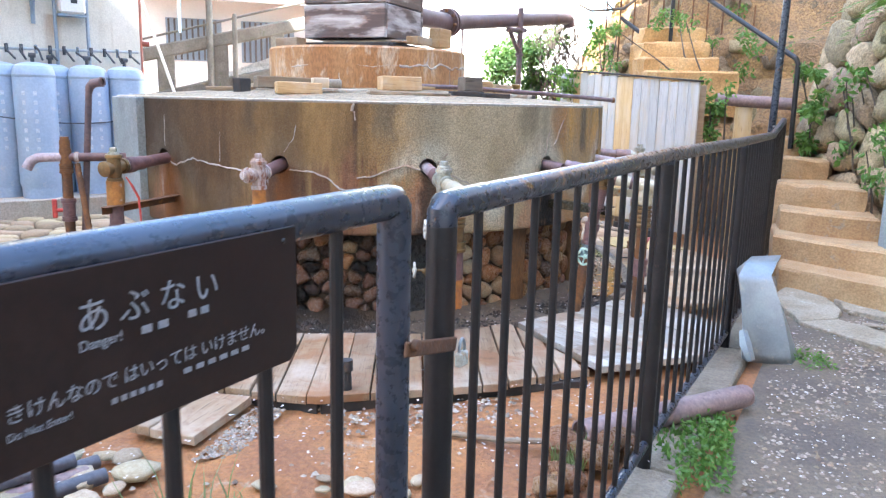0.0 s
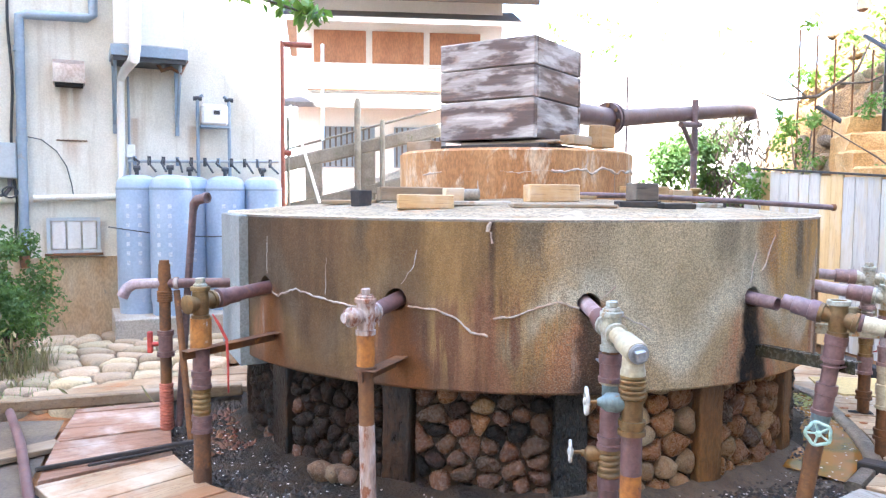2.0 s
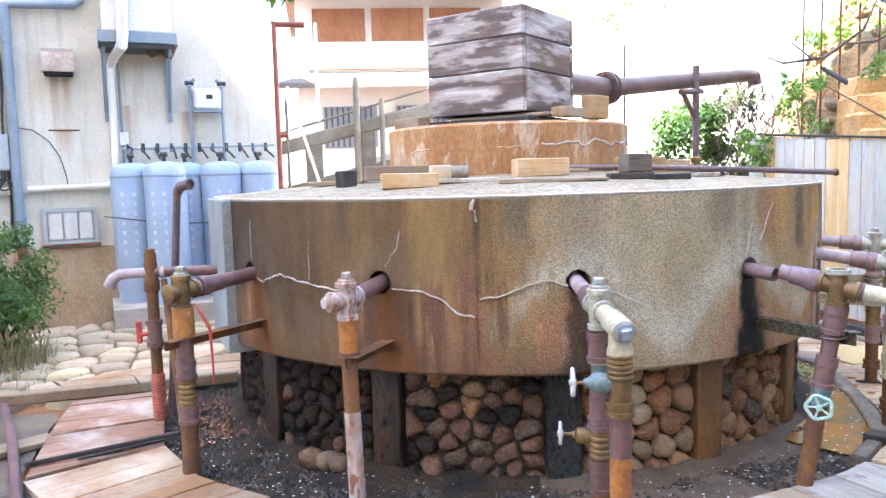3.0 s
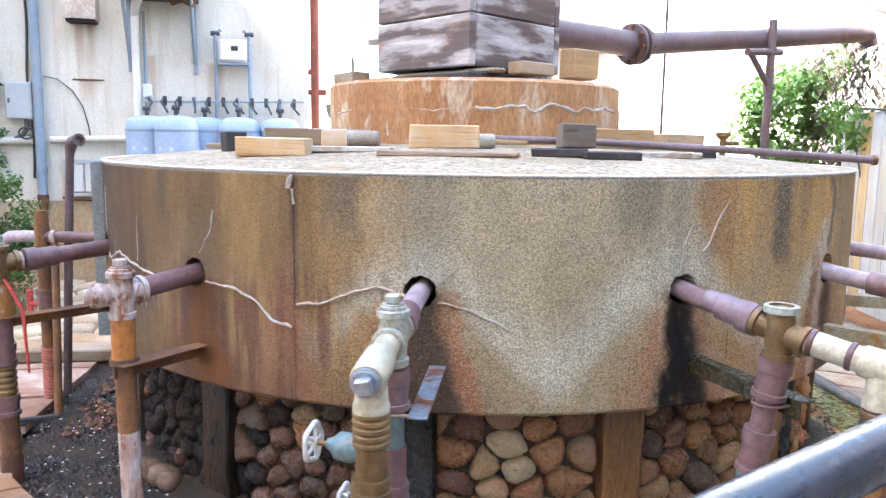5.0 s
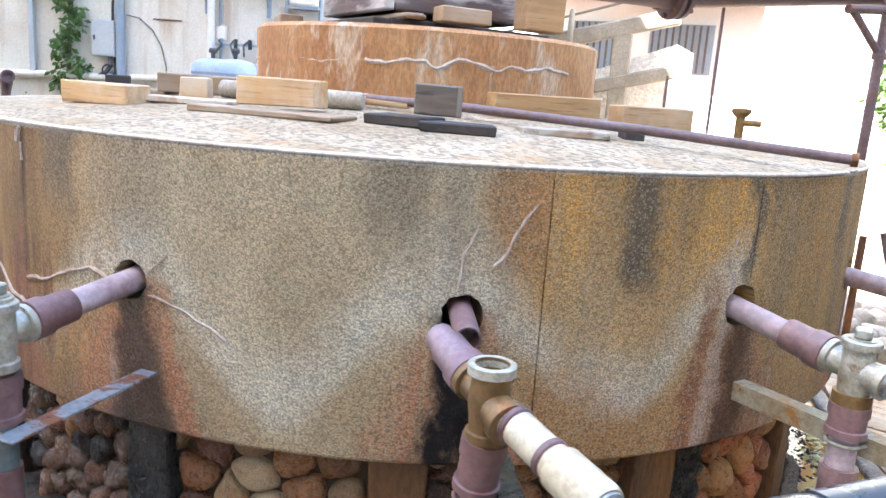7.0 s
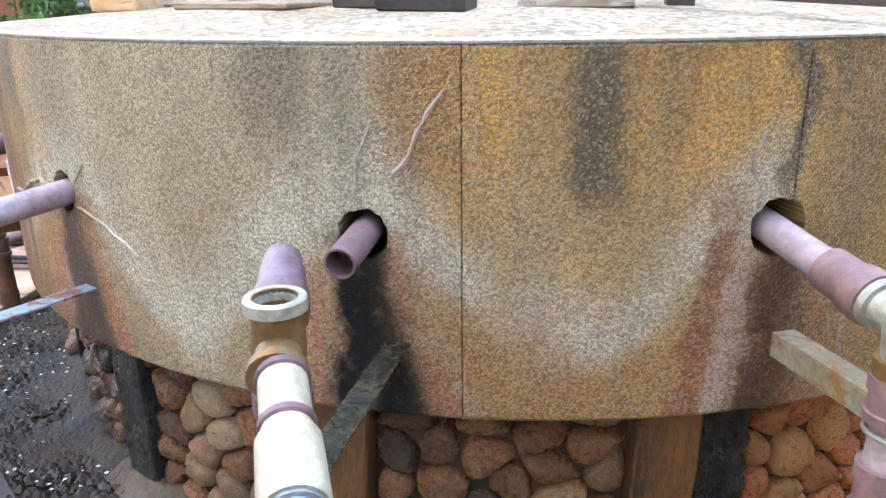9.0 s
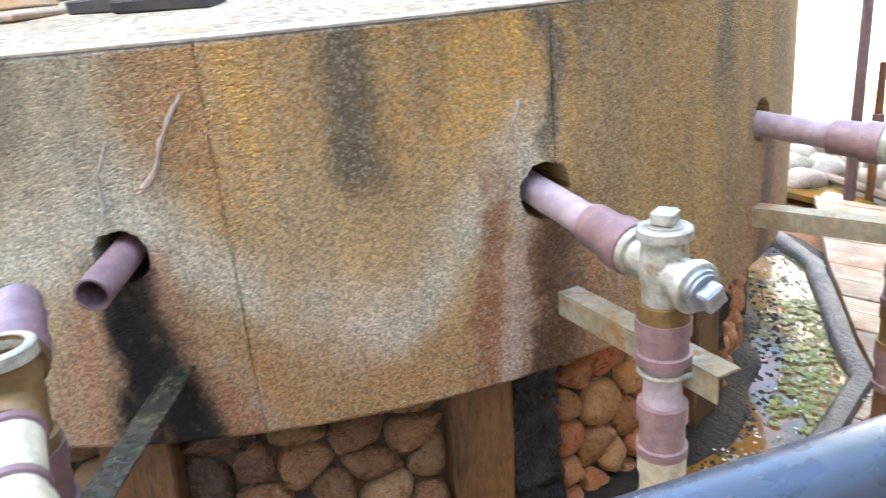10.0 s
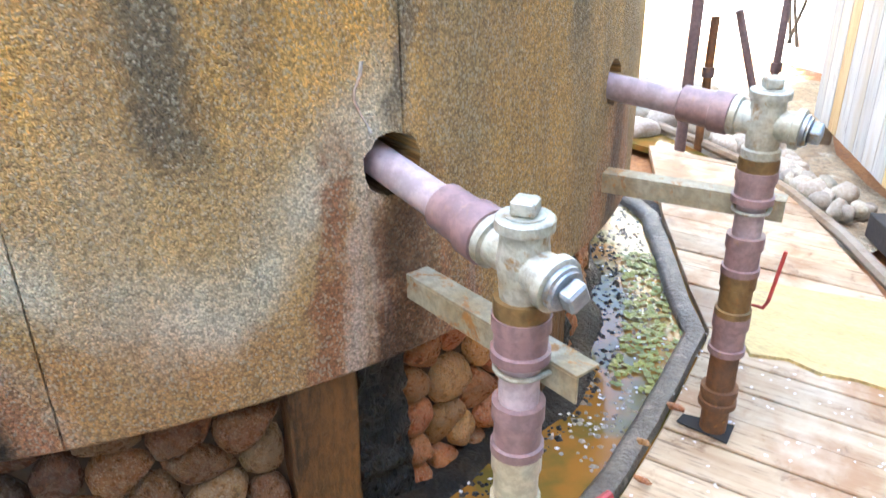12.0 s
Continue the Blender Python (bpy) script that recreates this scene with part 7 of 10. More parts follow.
scatter_rocks("flat_stone", 9, in_quad((0.25, 2.0), (0.6, 2.45), (0.85, 2.7), (0.35, 2.55)), (0.05, 0.10), M_STONE, "rounded brown stone by the fence foot", "stones by the fence", -0.05, 0.6, 9)
scatter_rocks("foot_stone", 4, in_quad((-1.44, 4.20), (-1.14, 4.12), (-1.14, 4.19), (-1.36, 4.26)), (0.05, 0.075), M_FOOTSTONE, "brown stone lying at the tank's foot", "stones at the tank's foot", -0.02, 0.8, 6)


def flag_paving(corners, sizes, seed):
    """Irregular flat stones fitted to one another over a four-cornered plan."""
    r = random.Random(seed)
    pick = in_quad(*corners)
    laid = []
    for s_, tries in sizes:
        for _ in range(tries):
            x, y = pick(r)
            if all((x - a) ** 2 + (y - b) ** 2 > (0.5 * (s_ + c)) ** 2 for a, b, c in laid):
                laid.append((x, y, s_ * r.uniform(0.92, 1.08)))
    for x, y, k in laid:
        cell_ = [(x - 0.22, y - 0.22), (x + 0.22, y - 0.22), (x + 0.22, y + 0.22), (x - 0.22, y + 0.22)]
        for a, b, c in laid:
            dx, dy = a - x, b - y
            L = math.hypot(dx, dy)
            if 1e-6 < L < 0.6 and len(cell_) > 2:
                cell_ = clip(cell_, (dx / L, dy / L), (dx * x + dy * y) / L + L / 2 - 0.006)
        if len(cell_) < 3:
            continue
        ring_ = [(px_ - x, py_ - y) for px_, py_ in round_off(cell_)]
        n_ = len(ring_)
        h = r.uniform(0.02, 0.045)
        verts, faces = [], []
        for k_, z_ in ((0.98, -0.08), (1.0, h * 0.2), (0.93, h * 0.8), (0.6, h)):
            verts += [(px_ * k_, py_ * k_, z_ + 0.012 * noise.noise(Vector((x + px_ * 4, y + py_ * 4, seed)))) for px_, py_ in ring_]
        verts.append((0, 0, h))
        for q in range(3):
            faces += [(q * n_ + i, q * n_ + (i + 1) % n_, (q + 1) * n_ + (i + 1) % n_, (q + 1) * n_ + i) for i in range(n_)]
        faces += [(3 * n_ + i, 3 * n_ + (i + 1) % n_, 4 * n_) for i in range(n_)]
        me = bpy.data.meshes.new("flagstone")
        me.from_pydata(verts, [], faces)
        for p in me.polygons:
            p.use_smooth = True
        me.materials.append(M_FLAG)
        ob = new("flagstone", me)
        ob.matrix_basis = Matrix.Translation((x, y, -0.045 + 0.05 * max(0.0, min(1.0, y - 5.6)))) @ Matrix.Rotation(r.uniform(-0.05, 0.05), 4, "X")
        tagged(ob, "tan flagstone bedded close beside the boardwalk", "stone", "flagstones by the building")


bumpy_patch("left_earth", [(-2.46, 3.68), (-3.12, 4.72), (-3.9, 4.45), (-4.2, 2.6), (-2.4, 2.2), (-1.75, 2.75), (-1.58, 3.10)], -0.045, M_PATH, "grey-brown earth and debris beside the boardwalk", "ground", 0.02, 0.13, 11.0)
# a dark strip painted in for a gap's shade, with a splinter beside it
loose_board("charred_strip", -2.31, 4.14, 0.003, 0.74, 0.022, 0.022, 48.8, M_CHAR, "thin dark strip painting the shade in a gap of the boardwalk", "timber", "charred strips")
loose_board("charred_strip", -2.24, 4.13, 0.003, 0.40, 0.014, 0.014, 52, M_CHAR, "thin dark splinter lying beside the gap of the boardwalk", "timber", "charred strips")
loose_board("scrap_board", -2.95, 3.95, -0.035, 0.75, 0.13, 0.03, 62, M_BEAM, "dark scrap board lying beside the boardwalk", "board", "scrap boards")
loose_board("scrap_board", -2.62, 3.30, -0.035, 0.60, 0.10, 0.03, 125, M_BEAM, "dark scrap board lying beside the boardwalk", "board", "scrap boards")
flag_paving(((-3.0, 5.35), (-4.1, 4.65), (-4.7, 6.5), (-3.3, 7.7)), ((0.24, 300), (0.19, 500), (0.14, 700)), 12)
bumpy_patch("pale_ground", [(-1.8, 9.3), (0.35, 8.25), (1.05, 8.12), (1.62, 7.30), (1.80, 7.75), (1.35, 8.6), (1.0, 10.3), (-1.6, 12.2), (-3.2, 11.0)], -0.058, M_GRIT, "pale trodden gritty ground behind the tank", "ground", 0.03, 0.25, 9.0)
scatter_rocks("white_cobble", 46, in_quad((0.95, 8.55), (1.05, 8.20), (1.48, 7.62), (1.60, 7.75)), (0.035, 0.075), M_PALE, "whitish round cobble beside the boardwalk", "white cobbles by the board fence", -0.03, 0.75, 14)
scatter_rocks("white_cobble", 60, in_quad((0.1, 8.3), (1.0, 8.3), (0.9, 9.3), (-0.2, 9.6)), (0.06, 0.13), M_PALE, "whitish round cobble behind the tank", "white cobbles by the board fence", -0.05, 0.7, 15)


def litter(name, n, area, size, z, material, label, seed, lumpy=True, kind_label="gravel"):
    """Countless small bits as one object."""
    r = random.Random(seed)
    verts, faces = [], []
    for i in range(n):
        x, y = area(r)
        s_ = r.uniform(*size)
        zz = z(x, y) if callable(z) else z
        a = r.uniform(0, 6.3)
        base = len(verts)
        if lumpy:
            k = [(1, 0, 0), (0.3, 0.9, 0), (-0.9, 0.4, 0), (-0.6, -0.8, 0), (0.5, -0.8, 0), (0.1, 0.0, 0.9), ]
            for px_, py_, pz_ in k:
                px_, py_ = px_ * s_ * r.uniform(0.7, 1.3), py_ * s_ * r.uniform(0.7, 1.3)
                verts.append((x + px_ * math.cos(a) - py_ * math.sin(a), y + px_ * math.sin(a) + py_ * math.cos(a), zz + pz_ * s_ * r.uniform(0.5, 1.0)))
            faces += [(base + i_, base + (i_ + 1) % 5, base + 5) for i_ in range(5)]
        else:
            tz = [r.uniform(-0.25, 0.35) * s_ for _ in range(4)]
            for (px_, py_), t_ in zip(((1, 0), (0, 0.7), (-1, 0), (0, -0.7)), tz):
                verts.append((x + s_ * (px_ * math.cos(a) - py_ * math.sin(a)), y + s_ * (px_ * math.sin(a) + py_ * math.cos(a)), zz + 0.002 + abs(t_)))
            faces.append((base, base + 1, base + 2, base + 3))
    me = bpy.data.meshes.new(name)
    me.from_pydata(verts, [], faces)
    me.materials.append(material)
    return tagged(new(name, me), label, kind_label, kind="stuff")


M_GRAVEL = weathered("mixed_gravel", (0.020, 0.014, 0.010), (0.052, 0.036, 0.024), (0.036, 0.018, 0.009), scale=14, fine=60, spec=0.3, rough=0.55, rnd=0.5, island=True, bump=0.1)
M_YGRAVEL = weathered("yard_gravel", (0.36, 0.30, 0.24), (0.26, 0.18, 0.115), (0.46, 0.41, 0.36), scale=14, fine=60, rough=0.8, rnd=0.4, island=True, bump=0.1)


def ring_area(a0, a1, r0, r1):
    return lambda r: tuple(radial(r.uniform(a0, a1), r.uniform(r0, r1), 0))[:2]


litter("gutter_gravel", 5200, ring_area(-165, -28, 1.64, 2.10), (0.006, 0.022), -0.045, M_GRAVEL, "dark wet gravel and shards in the gutter", 41)
litter("gutter_gravel", 1500, ring_area(-28, 55, 1.63, 1.78), (0.006, 0.020), -0.03, M_GRAVEL, "dark wet gravel at the puddle's edge", 42)
litter("gutter_gravel", 700, ring_area(-5, 60, 1.75, 1.98), (0.004, 0.013), -0.026, M_YGRAVEL, "pale crust and shards in the puddle", 43)
litter("algae_mat", 420, ring_area(6, 34, 1.78, 1.97), (0.008, 0.020), -0.022, M_ALGAE, "yellow-green algae floating in the gutter", 53, False, "algae")
litter("leaf_litter", 200, ring_area(-158, -132, 1.66, 1.95), (0.008, 0.026), -0.03, weathered("red_brown_litter", (0.16, 0.065, 0.035), (0.10, 0.05, 0.03), (0.24, 0.15, 0.10), scale=14, fine=60, rnd=0.4, island=True, bump=0.1), "red-brown bark and leaf litter at the tank's foot", 54, True, "leaf litter")
litter("yard_gravel", 240, in_quad((-1.6, 1.6), (0.3, 1.9), (0.9, 3.1), (-1.5, 3.1)), (0.005, 0.016), -0.068, M_YGRAVEL, "pale grit scattered on the orange earth", 44)
litter("yard_gravel", 420, in_quad((-0.80, 2.40), (-0.66, 2.46), (-0.58, 2.86), (-0.72, 2.88)), (0.004, 0.012), -0.062, M_YGRAVEL, "pale grit along the edge of the planks", 51)
litter("yard_gravel", 200, in_quad((-0.40, 2.62), (0.45, 2.88), (0.40, 3.10), (-0.40, 2.86)), (0.006, 0.016), -0.062, M_YGRAVEL, "pale grit along the edge of the planks", 52)
litter("path_gravel", 9000, in_quad((0.4, 0.9), (3.6, 1.2), (3.4, 5.4), (2.35, 5.0)), (0.004, 0.013), PATH_Z - 0.005, M_YGRAVEL, "grit on the dark path", 45)
litter("fallen_petals", 800, in_quad((0.75, 1.6), (2.6, 1.6), (3.0, 4.6), (2.0, 4.3)), (0.004, 0.009), PATH_Z + 0.008, M_PETAL, "small white fallen petals on the path", 46, False, "petals")
litter("fallen_petals", 500, ring_area(-150, 50, 1.7, 2.1), (0.004, 0.009), -0.020, M_PETAL, "small white fallen petals in the gutter", 47, False, "petals")
litter("fallen_petals", 260, in_quad((1.3, 4.9), (2.1, 5.0), (1.9, 6.6), (1.3, 6.8)), (0.004, 0.008), 0.003, M_PETAL, "small white fallen petals on the boardwalk", 48, False, "petals")
litter("fallen_petals", 420, in_quad((-1.3, 2.1), (0.8, 2.4), (0.7, 3.2), (-1.2, 3.6)), (0.004, 0.009), -0.02, M_PETAL, "small white fallen petals inside the fence", 49, False, "petals")

# ---------------------------------------------------------------- things by the fence and path
bm = bmesh.new()
p, q = Vector((0.575, 2.59, 0.003)), Vector((1.35, 3.06, -0.010))
d = q - p
rev(bm, p, d, [(0.05, 0.042), (0, 0.042), (0, 0.049), (d.length - 0.015, 0.049), (d.length, 0.045), (d.length + 0.003, 0.02)], 24)
tagged(part("loose_pipe", bm, M_CLAYPIPE), "thick plum-grey pipe lying across the kerb under the fence", "pipe")
duct = thing("metal_duct", (1.62, 3.70, PATH_Z), "bent galvanised sheet-metal duct elbow standing by the fence", "duct")
o = Vector((1.56, 3.68, PATH_Z))
f_ = Vector((0.2, -0.98, 0))
s_ = Vector((0.98, 0.2, 0))
NZ = 12
bm = bmesh.new()
grid = []
for j in range(NZ + 1):
    t = j / NZ
    bulge = 0.025 * math.sin(math.pi * t)
    row = []
    for i in range(6):
        u_ = i / 5
        lo_, hi_ = Vector((1.545, 3.655, PATH_Z)).lerp(Vector((1.775, 3.605, PATH_Z)), u_), Vector((1.505, 3.71, 0.365)).lerp(Vector((1.685, 3.75, 0.365)), u_)
        row.append(bm.verts.new(lo_.lerp(hi_, t ** 0.9) + f_ * bulge))
    grid.append(row)
top_back = [bm.verts.new(Vector((1.63, 3.89, 0.435)).lerp(Vector((1.805, 3.945, 0.435)), i / 5)) for i in range(6)]
top_mid = [bm.verts.new((grid[-1][i].co + top_back[i].co) / 2 + Vector((0, 0, 0.012))) for i in range(6)]
grid += [top_mid, top_back]
for r0_, r1_ in zip(grid[:-1], grid[1:]):
    for i in range(5):
        bm.faces.new((r0_[i], r0_[i + 1], r1_[i + 1], r1_[i]))
# side sheets with a wavy back edge, flaring at the foot
for col_, dx_ in ((5, 0.0), (0, -0.20)):
    edge = []
    for j in range(NZ + 1):
        t = j / NZ
        back_ = 0.10 + 0.05 * math.cos(t * 7.2) + 0.14 * t * t
        edge.append(bm.verts.new(grid[j][col_].co + Vector((0.28, 0.96, 0)).normalized() * back_ * (1.0 if col_ else 0.7) + (Vector((0.05 * (1 - t) ** 2, 0, 0)) if col_ else Vector((0, 0, 0)))))
    for j in range(NZ):
        a_, b_ = grid[j][col_], grid[j + 1][col_]
        bm.faces.new((a_, edge[j], edge[j + 1], b_) if col_ else (edge[j], a_, b_, edge[j + 1]))
    bm.faces.new((grid[NZ][col_], edge[NZ], top_back[col_], top_mid[col_]) if col_ else (edge[NZ], grid[NZ][col_], top_mid[col_], top_back[col_]))
sheet = part("sheet", bm, M_GALV, duct, smooth=40)
md = sheet.modifiers.new("thickness", "SOLIDIFY")
md.thickness = 0.003
bm = bmesh.new()
sweep(bm, [o + f_ * 0.02 + s_ * -0.03 + Vector((0, 0, 0.16)), o + f_ * 0.06 + s_ * -0.035 + Vector((0, 0, 0.10)), o + f_ * 0.10 + s_ * -0.02 + Vector((0, 0, 0.03))], [0.02, 0.03, 0.02], 5)
part("torn_strip", bm, M_GALV, duct, "torn bright strip of sheet")
settle_parts(duct)
rp_ = random.Random(19)
for i in range(8):            # thin spare pipes, the upper ones lying in the hollows of the lower
    low = i < 5
    off_ = (i - 2) * 0.058 if low else (i - 6) * 0.058 + 0.029
    r_ = rp_.uniform(0.022, 0.028)
    z_ = -0.065 + r_ + (0.0 if low else 0.046)
    sh_ = rp_.uniform(-0.06, 0.06)
    p = Vector((-1.72 - off_ * 0.75, 1.62 + off_ * 0.66, z_)) + Vector((0.66, 0.75, 0)) * sh_
    q = Vector((-1.14 - off_ * 0.75, 2.28 + off_ * 0.66, z_)) + Vector((0.66, 0.75, 0)) * sh_
    L = (q - p).length
    bm = bmesh.new()
    rev(bm, p, q - p, [(0, r_), (L, r_), (L, r_ - 0.005), (L - 0.08, r_ - 0.005)], 18)
    tagged(part("spare_pipe", bm, M_CLAYPIPE if i in (1, 4) else M_GREYPIPE), "grey spare pipe lying in a heap behind the gate", "pipe", "spare pipes behind the gate")
bm = bmesh.new()
sweep(bm, [(-3.35, 4.56, 0.03), (-2.9, 4.15, 0.02), (-2.35, 3.60, -0.01), (-1.9, 3.2, -0.03), (-1.45, 2.82, -0.04)], 0.024, 12)
tagged(part("ground_hose", bm, M_PLUM), "purple-grey hose running over the ground beside the boardwalk", "hose")
bm = bmesh.new()
rev(bm, (-0.347, 2.95, -0.02), (0, 0, 1), [(0, 0.024), (0.10, 0.020), (0.105, 0.028), (0.15, 0.026)], 12)
tagged(part("standpipe_stub", bm, M_CHAR), "short black standpipe at the boardwalk's edge", "pipe")
bm = bmesh.new()
sweep(bm, [(0.05, 2.66, -0.045), (0.3, 2.60, -0.04), (0.55, 2.62, -0.045)], 0.012, 8)
tagged(part("thin_stick", bm, M_BEAM), "thin pale stick lying on the orange earth", "stick")
for outline in ([(2.13, 4.36), (2.20, 4.98), (2.42, 5.24), (2.56, 4.96), (2.50, 4.62), (2.40, 4.44)], [(2.13, 4.34), (2.39, 4.42), (2.48, 4.30), (2.72, 3.62), (3.6, 2.9), (3.4, 2.6), (2.50, 3.58)], [(2.60, 4.93), (2.66, 4.74), (2.80, 4.56), (2.78, 4.44), (2.58, 4.60), (2.53, 4.66)]):
    bm = bmesh.new()
    slab(bm, outline, PATH_Z - 0.1, PATH_Z + 0.026, 0.005)
    bmesh.ops.subdivide_edges(bm, edges=[e_ for e_ in bm.edges if e_.calc_length() > 0.09], cuts=4, use_grid_fill=True)
    for v in bm.verts:
        v.co += Vector((noise.noise(v.co * 9), noise.noise(v.co * 9 + Vector((5, 0, 0))), 0.25 * noise.noise(v.co * 12))) * 0.022
    tagged(part("path_slab", bm, M_LANDING), "broken tan concrete landing at the foot of the steps", "concrete slab", "broken landing slabs", kind="structure")
rl_ = random.Random(8)
for i in range(14):
    bm = pebble(rl_, 0.6, 2, 0.3)
    s_ = rl_.uniform(0.02, 0.055)
    bmesh.ops.transform(bm, matrix=Matrix.Translation((rl_.uniform(2.50, 3.1), rl_.uniform(4.2, 4.75), PATH_Z + 0.008)) @ Matrix.Rotation(rl_.uniform(0, 6), 4, "Z") @ Matrix.Diagonal((s_ * 1.3, s_, s_ * 0.45, 1)), verts=bm.verts)
    tagged(part("broken_stone", bm, M_LANDING), "piece of broken concrete lying on the worn landing", "stone", "broken pieces on the landing")

# ---------------------------------------------------------------- building beside the yard
WA = Vector((-5.30, 6.784, 0))
WD = Vector((0.7746, 0.6325, 0))
WN = Vector((0.6325, -0.7746, 0))      # towards the yard
W_ANG = math.atan2(WD.y, WD.x)


def on_wall(s, z, off=0.0):
    return WA + WD * s + WN * off + Vector((0, 0, z))


def wall_box(bm, s0, s1, z0, z1, o0, o1, bevel=0.0):
    m = Matrix.Translation(on_wall((s0 + s1) / 2, z0, (o0 + o1) / 2)) @ Matrix.Rotation(W_ANG, 4, "Z")
    return block(bm, m, abs(s1 - s0), abs(o1 - o0), z1 - z0, bevel)


bm = bmesh.new()
wall_box(bm, -9.0, 2.40, -0.2, 7.0, -0.25, 0.0)
tagged(part("wall_building", bm, M_WALL), "stained cream rendered wall of the building", "wall", kind="structure")
bm = bmesh.new()
wall_box(bm, 2.40 - 0.25, 2.40, -0.2, 7.0, -6.0, -0.25)
tagged(part("wall_building_return", bm, M_WALL), "cream rendered return wall of the building", "wall", kind="structure")
bm = bmesh.new()
wall_box(bm, -9.0, 2.40, -0.1, 0.70, 0.0, 0.03, 0.004)
tagged(part("plinth", bm, M_WALLBASE), "rust-stained rendered plinth of the building", "plinth", kind="structure")
bm = bmesh.new()
wall_box(bm, 0.75, 2.6, -0.1, 0.20, 0.03, 0.82, 0.008)
tagged(part("bottle_plinth", bm, M_CONC), "low concrete ledge under the gas bottles", "ledge", kind="structure")

pipe = thing("downpipe", on_wall(0.09, 0.6), "blue-grey rain downpipe on the cream wall", "downpipe")
bm = bmesh.new()
sweep(bm, [on_wall(0.04, 0.72, 0.07), on_wall(0.05, 2.78, 0.07), on_wall(0.055, 2.86, 0.07), on_wall(0.11, 2.88, 0.07), on_wall(0.60, 2.90, 0.07), on_wall(0.65, 2.93, 0.07), on_wall(0.66, 3.3, 0.07), on_wall(0.66, 6.5, 0.07)], 0.042, 16)
part("pipe", bm, M_DOWN, pipe)
for zz in (0.95, 1.75, 2.55):
    bm = bmesh.new()
    rev(bm, on_wall(0.045, zz, 0.07), (0, 0, 1), [(0, 0.048), (0.05, 0.048)], 14)
    part("clamp", bm, M_DOWN, pipe)
bm = bmesh.new()
rev(bm, on_wall(0.04, 0.62, 0.07), (0, 0, 1), [(0, 0.035), (0.12, 0.050), (0.14, 0.042)], 14)
part("foot", bm, M_RUST, pipe)
settle_parts(pipe)
bm = bmesh.new()
sweep(bm, [on_wall(-0.03 + 0.012 * math.sin(i * 0.9), 0.9 + i * 0.16, 0.03) for i in range(32)], 0.012, 6)
tagged(part("black_cable", bm, M_HOSE), "slack black cable running up beside the downpipe", "cable")
bm = bmesh.new()
sweep(bm, [on_wall(0.12, 1.245, 0.05), on_wall(0.45, 1.255, 0.05), on_wall(0.83, 1.262, 0.05)], 0.030, 12)
tagged(part("wall_pipe", bm, M_WALL), "cream-painted pipe running along the wall", "pipe")
bm = bmesh.new()
sweep(bm, [on_wall(-0.02, 1.238, 0.05), on_wall(-0.9, 1.215, 0.05), on_wall(-3.0, 1.17, 0.05)], 0.034, 12)
tagged(part("wall_pipe", bm, M_WALL), "cream-painted pipe running along the wall", "pipe")
bm = bmesh.new()
sweep(bm, [on_wall(0.09, 1.80, 0.04), on_wall(0.20, 1.78, 0.03), on_wall(0.32, 1.68, 0.02), on_wall(0.40, 1.54, 0.02), on_wall(0.44, 1.36, 0.02), on_wall(0.45, 1.27, 0.04)], 0.005, 6)
tagged(part("thin_cable", bm, M_HOSE), "thin grey cable sagging across the cream wall", "cable")
hood = thing("vent_hood", on_wall(0.44, 2.26), "dented rust-streaked metal vent hood on the wall", "vent hood")
bm = bmesh.new()
pts = [(0.0, 2.50), (0.10, 2.505), (0.165, 2.46), (0.185, 2.40), (0.185, 2.29), (0.0, 2.29)]
lo = [bm.verts.new(on_wall(0.31, z_, o_)) for o_, z_ in pts]
hi = [bm.verts.new(on_wall(0.57, z_, o_)) for o_, z_ in pts]
for i in range(len(pts)):
    j = (i + 1) % len(pts)
    bm.faces.new((lo[i], lo[j], hi[j], hi[i]))
bm.faces.new(lo[::-1])
bm.faces.new(hi)
part("hood", bm, M_VENT, hood)
# near-black block in place of the shade inside the hood's mouth
bm = bmesh.new()
wall_box(bm, 0.325, 0.555, 2.265, 2.289, 0.0, 0.17)
part("mouth", bm, M_DARK, hood, "near-black block painting the shade in the hood's opening")
settle_parts(hood)
gr = thing("wall_grille", on_wall(0.44, 0.73), "steel-framed three-pane louvre grille low on the wall", "grille")
bm = bmesh.new()
for a_, b_, c_, d_ in ((0.22, 0.67, 1.04, 1.07), (0.22, 0.67, 0.74, 0.77), (0.22, 0.25, 0.77, 1.04), (0.64, 0.67, 0.77, 1.04)):
    wall_box(bm, a_, b_, c_, d_, 0.03, 0.06)
part("frame", bm, M_BOXGREY, gr)
for i in range(3):
    bm = bmesh.new()
    wall_box(bm, 0.265 + 0.127 * i, 0.375 + 0.127 * i, 0.78, 1.03, 0.03, 0.042)
    pane = part("pane", bm, M_WHITE, gr, "pale louvred pane")
    for j in range(9):
        bm = bmesh.new()
        wall_box(bm, 0.270 + 0.127 * i, 0.370 + 0.127 * i, 0.79 + 0.026 * j, 0.800 + 0.026 * j, 0.042, 0.05)
        part("slat", bm, M_WHITE, pane)
bm = bmesh.new()
wall_box(bm, 0.20, 0.69, 0.715, 0.738, 0.03, 0.075)
part("sill", bm, M_RUST, gr, "rusty sill")
settle_parts(gr)
cab = thing("meter_cabinet", on_wall(-0.1, 1.42), "pale grey steel cabinet with conduit on the wall", "cabinet")
bm = bmesh.new()
wall_box(bm, -0.21, 0.0, 1.42, 1.74, 0.0, 0.10, 0.004)
part("body", bm, M_BOXGREY, cab)
bm = bmesh.new()
wall_box(bm, -0.20, -0.01, 1.43, 1.73, 0.1, 0.108, 0.002)
